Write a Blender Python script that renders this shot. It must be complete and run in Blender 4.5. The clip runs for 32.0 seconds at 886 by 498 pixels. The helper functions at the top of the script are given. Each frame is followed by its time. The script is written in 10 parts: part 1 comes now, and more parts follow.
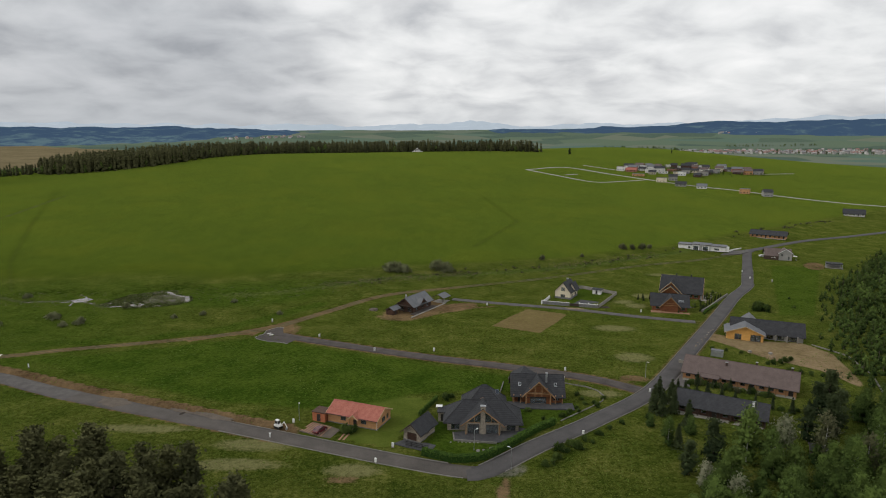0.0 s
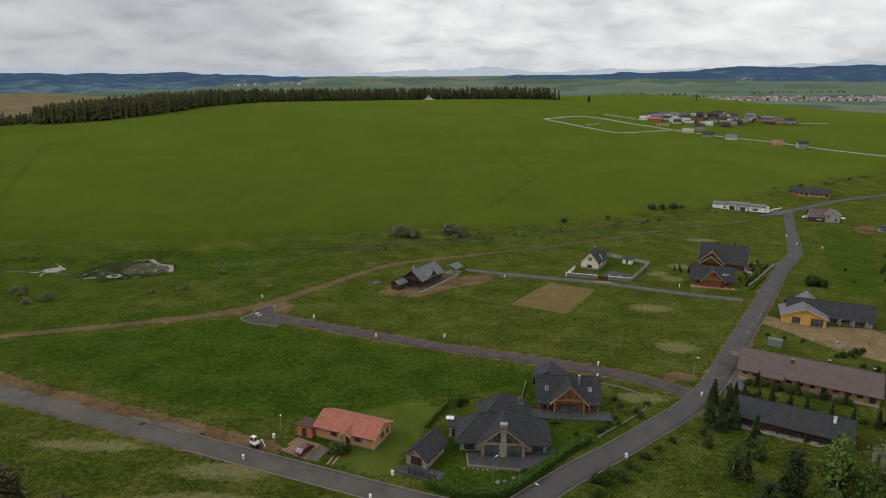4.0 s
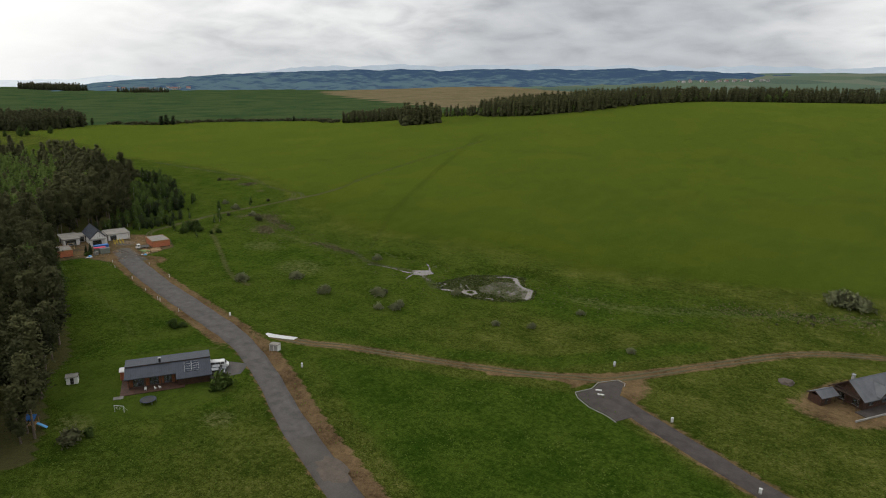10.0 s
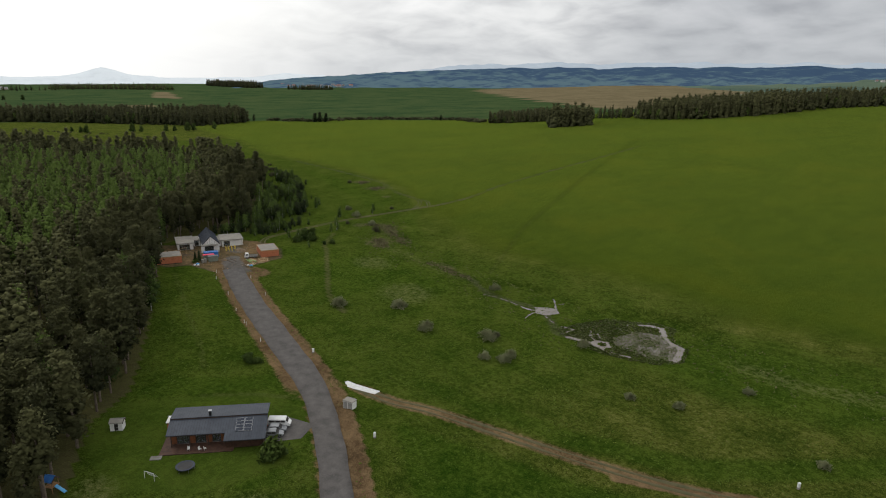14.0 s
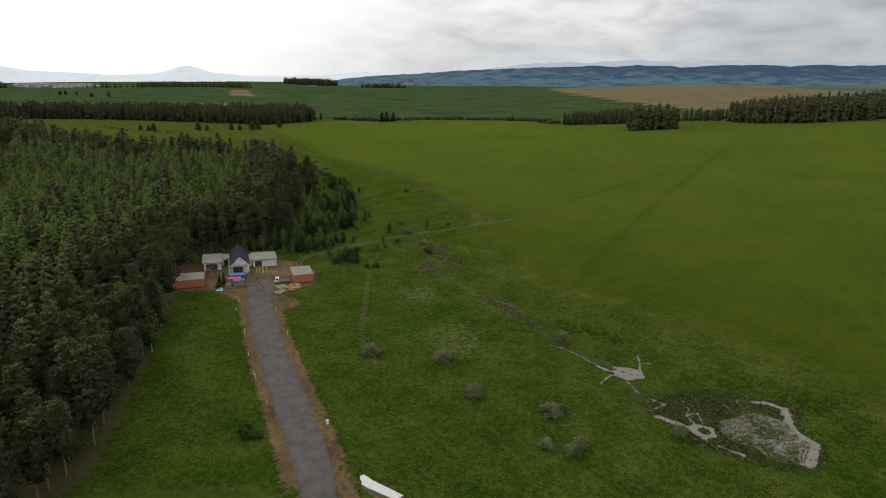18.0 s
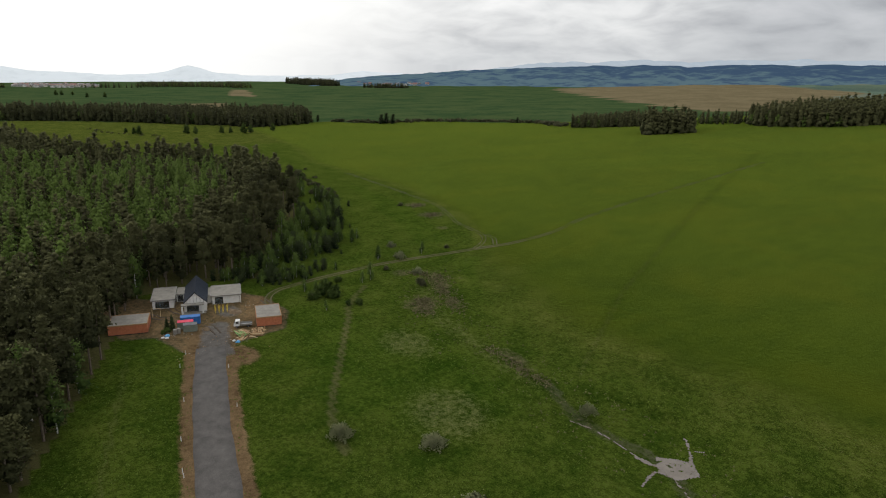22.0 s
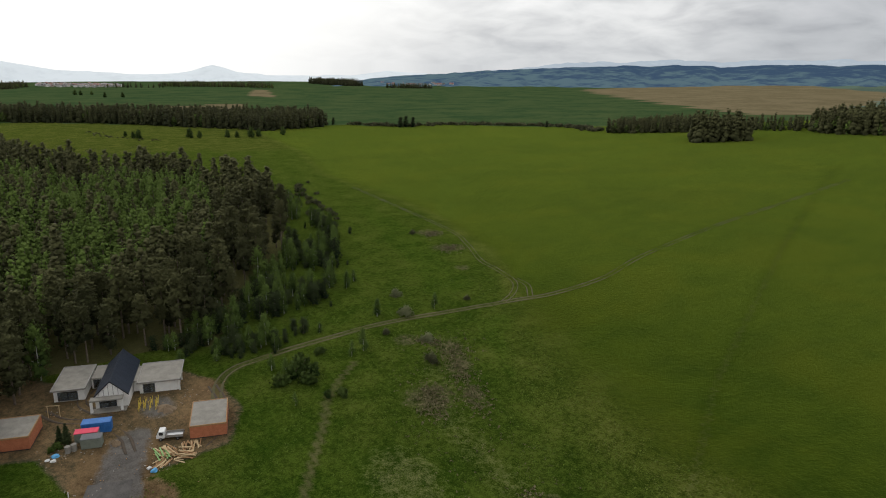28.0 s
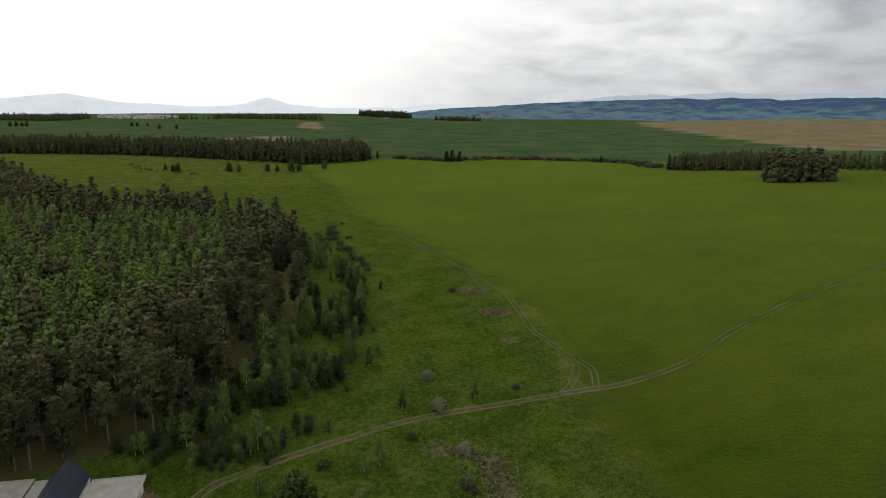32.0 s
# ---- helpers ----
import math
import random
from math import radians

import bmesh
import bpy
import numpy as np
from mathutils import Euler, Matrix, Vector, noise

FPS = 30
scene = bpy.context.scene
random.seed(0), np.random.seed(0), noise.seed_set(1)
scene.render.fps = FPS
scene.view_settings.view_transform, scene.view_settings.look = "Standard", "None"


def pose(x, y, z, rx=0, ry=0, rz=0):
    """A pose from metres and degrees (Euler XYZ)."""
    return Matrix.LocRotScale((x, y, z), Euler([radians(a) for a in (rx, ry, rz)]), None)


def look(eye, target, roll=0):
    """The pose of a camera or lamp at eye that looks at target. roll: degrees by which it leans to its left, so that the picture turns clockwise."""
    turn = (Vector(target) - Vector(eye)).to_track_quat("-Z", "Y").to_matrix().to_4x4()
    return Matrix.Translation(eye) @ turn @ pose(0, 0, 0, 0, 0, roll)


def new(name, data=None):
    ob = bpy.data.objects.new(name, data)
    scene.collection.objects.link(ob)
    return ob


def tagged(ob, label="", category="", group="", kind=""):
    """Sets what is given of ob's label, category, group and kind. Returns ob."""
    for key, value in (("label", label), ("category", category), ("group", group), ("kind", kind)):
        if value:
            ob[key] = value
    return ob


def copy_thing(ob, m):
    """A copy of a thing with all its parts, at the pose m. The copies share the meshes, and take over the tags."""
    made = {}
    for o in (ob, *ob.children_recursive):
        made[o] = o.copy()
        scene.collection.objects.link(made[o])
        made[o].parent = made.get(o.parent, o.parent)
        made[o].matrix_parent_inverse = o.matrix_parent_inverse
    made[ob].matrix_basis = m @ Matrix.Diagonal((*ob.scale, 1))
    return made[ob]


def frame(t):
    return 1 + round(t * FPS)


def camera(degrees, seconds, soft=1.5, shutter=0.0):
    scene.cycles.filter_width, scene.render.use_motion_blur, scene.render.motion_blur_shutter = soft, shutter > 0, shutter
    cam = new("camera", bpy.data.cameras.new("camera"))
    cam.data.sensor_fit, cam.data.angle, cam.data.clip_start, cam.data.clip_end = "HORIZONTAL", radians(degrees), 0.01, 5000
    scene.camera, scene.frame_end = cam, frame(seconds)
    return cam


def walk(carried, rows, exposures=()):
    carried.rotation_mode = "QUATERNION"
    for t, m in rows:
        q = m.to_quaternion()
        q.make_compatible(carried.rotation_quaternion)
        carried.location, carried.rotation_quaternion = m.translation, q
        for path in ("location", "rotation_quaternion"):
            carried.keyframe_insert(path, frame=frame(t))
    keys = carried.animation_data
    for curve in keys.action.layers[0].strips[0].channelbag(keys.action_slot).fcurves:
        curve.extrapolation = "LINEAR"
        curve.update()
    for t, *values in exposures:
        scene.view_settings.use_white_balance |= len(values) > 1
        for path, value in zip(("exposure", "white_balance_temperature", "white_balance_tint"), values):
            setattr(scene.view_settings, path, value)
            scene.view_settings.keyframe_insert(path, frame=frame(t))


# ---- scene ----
cam = camera(68.7, 32.0, soft=1.05)
METRES, EYE, TILT, LEAN, TURN = 334.8, 75.0, 0.0, 0.0, 0.0
ROWS = [
    (0.0, 0.0, 0.0, 0.0, 0.12, -9.56, -0.69),
    (0.5, 0.0, 0.0125, 0.0001, 0.15, -10.89, -0.66),
    (1.0, 0.0, 0.025, 0.0005, 0.2, -13.49, -0.61),
    (1.5, 0.0, 0.0371, 0.0013, 0.23, -14.09, -0.62),
    (2.0, 0.0, 0.0491, 0.0016, 0.26, -14.09, -0.63),
    (2.5, -0.0, 0.0618, 0.002, 0.35, -14.09, -0.63),
    (4.5, -0.0006, 0.1187, 0.0035, 1.87, -14.14, -0.67),
    (5.0, -0.001, 0.1336, 0.0041, 2.84, -14.18, -0.69),
    (5.5, -0.0012, 0.1492, 0.0044, 4.36, -14.21, -0.74),
    (6.0, -0.0015, 0.1648, 0.0047, 6.06, -14.23, -0.76),
    (6.5, -0.0022, 0.1807, 0.005, 7.84, -14.28, -0.81),
    (7.0, -0.003, 0.1965, 0.0055, 9.89, -14.32, -0.86),
    (7.5, -0.0046, 0.2122, 0.0059, 13.04, -14.4, -0.92),
    (8.0, -0.0063, 0.2281, 0.0063, 18.72, -14.52, -1.05),
    (8.5, -0.0077, 0.2442, 0.0068, 24.3, -14.68, -1.09),
    (9.0, -0.0109, 0.2605, 0.0068, 29.66, -14.81, -1.17),
    (9.5, -0.0145, 0.2765, 0.0069, 34.78, -14.95, -1.21),
    (10.0, -0.0185, 0.2922, 0.0074, 38.22, -15.06, -1.22),
    (10.5, -0.024, 0.3074, 0.0077, 40.72, -15.15, -1.21),
    (11.0, -0.0304, 0.3221, 0.008, 43.06, -15.23, -1.22),
    (11.5, -0.0376, 0.3365, 0.0081, 45.36, -15.29, -1.19),
    (12.0, -0.0458, 0.3503, 0.0083, 47.66, -15.36, -1.22),
    (12.5, -0.0544, 0.3637, 0.0085, 49.96, -15.43, -1.21),
    (13.0, -0.0633, 0.3771, 0.0086, 51.48, -15.48, -1.17),
    (13.5, -0.0733, 0.3896, 0.0087, 51.6, -15.49, -1.19),
    (15.5, -0.1185, 0.4366, 0.0086, 52.47, -15.58, -1.19),
    (16.0, -0.1302, 0.4476, 0.0086, 53.52, -15.61, -1.19),
    (16.5, -0.142, 0.4586, 0.0086, 54.55, -15.65, -1.18),
    (17.0, -0.1543, 0.4691, 0.0087, 55.73, -15.69, -1.19),
    (17.5, -0.1667, 0.4796, 0.0086, 56.95, -15.74, -1.17),
    (18.0, -0.1792, 0.4898, 0.0085, 57.99, -15.77, -1.17),
    (18.5, -0.1919, 0.4999, 0.0085, 58.26, -15.79, -1.16),
    (19.0, -0.2049, 0.5097, 0.0083, 58.27, -15.78, -1.16),
    (19.5, -0.2178, 0.5192, 0.0083, 58.28, -15.8, -1.17),
    (20.0, -0.2309, 0.5287, 0.0081, 58.28, -15.8, -1.17),
    (20.5, -0.244, 0.5378, 0.0081, 58.29, -15.8, -1.17),
    (21.0, -0.2574, 0.5469, 0.008, 58.3, -15.8, -1.18),
    (21.5, -0.2707, 0.5558, 0.008, 58.31, -15.8, -1.18),
    (22.0, -0.2832, 0.5643, 0.0078, 58.33, -15.79, -1.18),
    (22.5, -0.2966, 0.5731, 0.0077, 58.33, -15.79, -1.19),
    (23.0, -0.31, 0.582, 0.0076, 58.33, -15.79, -1.2),
    (23.5, -0.3235, 0.5908, 0.0075, 58.33, -15.8, -1.21),
    (24.0, -0.337, 0.5996, 0.0073, 58.33, -15.8, -1.2),
    (24.5, -0.3507, 0.6085, 0.0071, 58.32, -15.81, -1.2),
    (25.0, -0.3642, 0.6173, 0.007, 58.33, -15.82, -1.2),
    (25.5, -0.3777, 0.626, 0.007, 58.33, -15.84, -1.2),
    (27.5, -0.4329, 0.6603, 0.0057, 58.51, -15.78, -1.26),
    (28.0, -0.4465, 0.6687, 0.0056, 60.46, -15.83, -1.22),
    (28.5, -0.46, 0.6773, 0.0055, 62.4, -15.87, -1.2),
    (29.0, -0.4735, 0.6857, 0.0053, 63.72, -15.89, -1.19),
    (29.5, -0.4871, 0.6938, 0.0053, 64.54, -15.91, -1.19),
    (30.0, -0.5006, 0.7018, 0.0053, 64.72, -15.92, -1.17),
    (30.5, -0.5141, 0.7095, 0.0053, 64.72, -15.91, -1.18),
    (31.0, -0.5279, 0.7171, 0.0052, 64.71, -15.9, -1.19),
    (31.5, -0.5418, 0.7247, 0.0055, 64.71, -15.65, -1.2),
    (32.0, -0.5555, 0.7319, 0.0053, 64.69, -13.21, -1.24),
]
walk(cam, [(t, pose(0, 0, EYE, TILT, LEAN, TURN) @ pose(METRES * x, METRES * y, METRES * z, 90 + pitch, roll, yaw)) for t, x, y, z, yaw, pitch, roll in ROWS])

# ---- world: overcast sky, brighter towards the veiled sun in the west ----
SUN_AZ, SUN_EL = radians(-100.0), radians(40.0)      # azimuth from +y, clockwise positive
world = bpy.data.worlds.new("overcast_sky")
scene.world = world
world.use_nodes = True


def node(tree, kind):
    return tree.nodes.new(kind)


def attribute_node(tree, name):
    n = tree.nodes.new("ShaderNodeAttribute")
    n.attribute_name = name
    return n.outputs["Fac"]


def step_node(tree, value, lo, hi, a=0.0, b=1.0):
    n = tree.nodes.new("ShaderNodeMapRange")
    n.interpolation_type = "SMOOTHSTEP"
    tree.links.new(value, n.inputs[0])
    for i, v in enumerate((lo, hi, a, b)):
        n.inputs[1 + i].default_value = v
    return n.outputs[0]


def math_node(tree, op, a, b=None, clamp=False):
    n = node(tree, "ShaderNodeMath")
    n.operation, n.use_clamp = op, clamp
    for i, v in enumerate((a, b)):
        if v is None:
            continue
        if isinstance(v, (int, float)):
            n.inputs[i].default_value = v
        else:
            tree.links.new(v, n.inputs[i])
    return n.outputs[0]


def ramp_node(tree, fac, stops):
    n = node(tree, "ShaderNodeValToRGB")
    els = n.color_ramp.elements
    while len(els) < len(stops):
        els.new(0.5)
    for e, (p, c) in zip(els, stops):
        e.position, e.color = p, (*c, 1)
    tree.links.new(fac, n.inputs[0])
    return n.outputs[0]


def mix_node(tree, fac, a, b, blend="MIX"):
    n = node(tree, "ShaderNodeMix")
    n.data_type, n.blend_type = "RGBA", blend
    for sock, v in ((n.inputs[0], fac), (n.inputs[6], a), (n.inputs[7], b)):
        if isinstance(v, (int, float)):
            sock.default_value = v
        elif isinstance(v, tuple):
            sock.default_value = (*v, 1)
        else:
            tree.links.new(v, sock)
    return n.outputs[2]


def noise_node(tree, vec, scale, detail=3.0, rough=0.55, distort=0.0):
    n = node(tree, "ShaderNodeTexNoise")
    n.inputs["Scale"].default_value, n.inputs["Detail"].default_value = scale, detail
    n.inputs["Roughness"].default_value, n.inputs["Distortion"].default_value = rough, distort
    if vec is not None:
        tree.links.new(vec, n.inputs["Vector"])
    return n.outputs["Fac"]


def build_sky():
    t = world.node_tree
    t.nodes.clear()
    out = node(t, "ShaderNodeOutputWorld")
    bg = node(t, "ShaderNodeBackground")
    sky = node(t, "ShaderNodeTexSky")
    sky.sky_type, sky.sun_disc = "NISHITA", False
    sky.sun_elevation, sky.sun_rotation = SUN_EL, SUN_AZ
    sky.air_density, sky.dust_density = 1.2, 3.0
    pos = node(t, "ShaderNodeTexCoord").outputs["Generated"]
    sep = node(t, "ShaderNodeSeparateXYZ")
    t.links.new(pos, sep.inputs[0])
    zc = math_node(t, "MAXIMUM", sep.outputs[2], 0.0)
    # the cloud base seen as a flat layer, drawn out into streaks towards the horizon
    inv = math_node(t, "DIVIDE", 1.0, math_node(t, "ADD", zc, 0.26))
    comb = node(t, "ShaderNodeCombineXYZ")
    t.links.new(math_node(t, "MULTIPLY", sep.outputs[0], inv), comb.inputs[0])
    t.links.new(math_node(t, "MULTIPLY", sep.outputs[1], inv), comb.inputs[1])
    n1 = noise_node(t, comb.outputs[0], 3.8, 7.0, 0.51, 0.3)
    n2 = noise_node(t, comb.outputs[0], 1.3, 3.0, 0.5, 0.0)
    n = math_node(t, "ADD", math_node(t, "MULTIPLY", n1, 0.65), math_node(t, "MULTIPLY", n2, 0.35))
    cloud = ramp_node(t, n, CLOUD_STOPS)
    # a heavier bank of cloud to the north-west
    bank = node(t, "ShaderNodeVectorMath")
    bank.operation = "DOT_PRODUCT"
    t.links.new(pos, bank.inputs[0])
    bank.inputs[1].default_value = (math.sin(radians(-24)), math.cos(radians(-24)), 0.0)
    cloud = mix_node(t, step_node(t, bank.outputs["Value"], 0.945, 0.995), cloud, mix_node(t, 1.0, cloud, (0.62, 0.635, 0.665), "MULTIPLY"))
    # veiled sun: the layer lets more light through on that side
    sun = node(t, "ShaderNodeVectorMath")
    sun.operation = "DOT_PRODUCT"
    t.links.new(pos, sun.inputs[0])
    el = radians(24.0)
    sun.inputs[1].default_value = (math.sin(SUN_AZ) * math.cos(el), math.cos(SUN_AZ) * math.cos(el), math.sin(el))
    glow = step_node(t, sun.outputs["Value"], 0.63, 0.87)
    col = mix_node(t, glow, cloud, (1.15, 1.15, 1.13))
    # a thin pale band low over the hills
    low = step_node(t, sep.outputs[2], 0.0, 0.09, 0.55, 0.0)
    low = math_node(t, "MULTIPLY", low, math_node(t, "SUBTRACT", 1.0, math_node(t, "MULTIPLY", glow, 0.9)))
    col = mix_node(t, low, col, (0.55, 0.58, 0.61))
    col = mix_node(t, 1.0, col, (SKY_GAIN, SKY_GAIN, SKY_GAIN), "MULTIPLY")
    veil = mix_node(t, 1.0, sky.outputs[0], (0.06, 0.06, 0.06), "MULTIPLY")
    both = mix_node(t, 0.93, veil, col)
    t.links.new(both, bg.inputs[0])
    bg.inputs[1].default_value = 1.0
    t.links.new(bg.outputs[0], out.inputs[0])


CLOUD_STOPS = [(0.33, (0.54, 0.555, 0.58)), (0.43, (0.71, 0.72, 0.735)), (0.52, (0.85, 0.86, 0.865)), (0.64, (0.99, 0.99, 0.99))]
SKY_GAIN = 1.0
build_sky()

sun_data = bpy.data.lights.new("sun", "SUN")
sun_data.energy, sun_data.angle, sun_data.color = 0.6, radians(14), (1.0, 0.96, 0.90)
sun = new("sun", sun_data)
sun.matrix_world = look((0, 0, 400), (-math.sin(SUN_AZ) * math.cos(SUN_EL) * 100, -math.cos(SUN_AZ) * math.cos(SUN_EL) * 100, 400 - math.sin(SUN_EL) * 100))


# ---- materials ----
def material(name, dark, light, rough=0.85, scale=2.0, fine=14.0, bump=0.0, metal=0.0, spec=0.3, per_object=0.0, per_island=0.0, coords="Object", rows=None, row_depth=0.0):
    """Two scales of noise between a dark and a light tone, with optional bump and board or tile rows (axis, spacing)."""
    m = bpy.data.materials.new(name)
    m.use_nodes = True
    t = m.node_tree
    p = t.nodes["Principled BSDF"]
    vec = node(t, "ShaderNodeTexCoord").outputs[coords]
    a = noise_node(t, vec, scale, 4.0, 0.6)
    b = noise_node(t, vec, fine, 2.0, 0.5)
    f = math_node(t, "ADD", math_node(t, "MULTIPLY", a, 0.65), math_node(t, "MULTIPLY", b, 0.35))
    f = math_node(t, "MULTIPLY", math_node(t, "SUBTRACT", f, 0.30), 2.5, True)
    if per_object:
        f = math_node(t, "ADD", f, math_node(t, "MULTIPLY", math_node(t, "SUBTRACT", node(t, "ShaderNodeObjectInfo").outputs["Random"], 0.5), per_object), True)
    if per_island:
        f = math_node(t, "ADD", f, math_node(t, "MULTIPLY", math_node(t, "SUBTRACT", node(t, "ShaderNodeNewGeometry").outputs["Random Per Island"], 0.5), per_island), True)
    col = mix_node(t, f, dark, light)
    height = b
    if rows:
        axis, gap = rows
        s = node(t, "ShaderNodeSeparateXYZ")
        t.links.new(vec, s.inputs[0])
        saw = math_node(t, "FRACT", math_node(t, "DIVIDE", s.outputs[axis], gap))
        line = math_node(t, "LESS_THAN", saw, 0.16)
        col = mix_node(t, math_node(t, "MULTIPLY", line, row_depth), col, tuple(c * 0.35 for c in dark))
        height = math_node(t, "ADD", math_node(t, "MULTIPLY", saw, 1.0), math_node(t, "MULTIPLY", b, 0.3))
    t.links.new(col, p.inputs["Base Color"])
    p.inputs["Roughness"].default_value, p.inputs["Metallic"].default_value = rough, metal
    p.inputs["Specular IOR Level"].default_value = spec
    if bump:
        bn = node(t, "ShaderNodeBump")
        bn.inputs["Strength"].default_value, bn.inputs["Distance"].default_value = min(1.0, bump), 0.05
        t.links.new(height, bn.inputs["Height"])
        t.links.new(bn.outputs[0], p.inputs["Normal"])
    return m


def leaf_material(name, dark, light, tree_shift=0.5):
    """Foliage: tone by an attribute of the mesh, which also holds painted crown shade, by leaf and by tree."""
    m = bpy.data.materials.new(name)
    m.use_nodes = True
    t = m.node_tree
    p = t.nodes["Principled BSDF"]
    tint = attribute_node(t, "tint")
    leaf = node(t, "ShaderNodeNewGeometry").outputs["Random Per Island"]
    one = node(t, "ShaderNodeObjectInfo").outputs["Random"]
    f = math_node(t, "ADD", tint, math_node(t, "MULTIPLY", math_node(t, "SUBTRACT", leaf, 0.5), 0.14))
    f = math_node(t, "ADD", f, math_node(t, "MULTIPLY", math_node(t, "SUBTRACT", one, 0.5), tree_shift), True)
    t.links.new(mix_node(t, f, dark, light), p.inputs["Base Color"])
    p.inputs["Roughness"].default_value, p.inputs["Specular IOR Level"].default_value = 0.8, 0.06
    # sprays of many small leaves: shade them as a soft rounded crown, not as flat blades
    out = node(t, "ShaderNodeAttribute")
    out.attribute_name = "crown_out"
    turned = node(t, "ShaderNodeVectorTransform")
    turned.vector_type, turned.convert_from, turned.convert_to = "VECTOR", "OBJECT", "WORLD"
    t.links.new(out.outputs["Vector"], turned.inputs[0])
    blade = node(t, "ShaderNodeVectorMath")
    blade.operation = "MULTIPLY_ADD"
    t.links.new(node(t, "ShaderNodeNewGeometry").outputs["Normal"], blade.inputs[0])
    blade.inputs[1].default_value, blade.inputs[2].default_value = (0.45, 0.45, 0.45), (0.0, 0.0, 0.5)
    soft = node(t, "ShaderNodeVectorMath")
    soft.operation = "ADD"
    t.links.new(blade.outputs[0], soft.inputs[0])
    t.links.new(turned.outputs[0], soft.inputs[1])
    unit = node(t, "ShaderNodeVectorMath")
    unit.operation = "NORMALIZE"
    t.links.new(soft.outputs[0], unit.inputs[0])
    t.links.new(unit.outputs[0], p.inputs["Normal"])
    return m


def glass_material():
    m = bpy.data.materials.new("window_glass")
    m.use_nodes = True
    p = m.node_tree.nodes["Principled BSDF"]
    p.inputs["Base Color"].default_value = (0.55, 0.62, 0.66, 1)
    p.inputs["Roughness"].default_value, p.inputs["Transmission Weight"].default_value = 0.03, 0.9
    return m


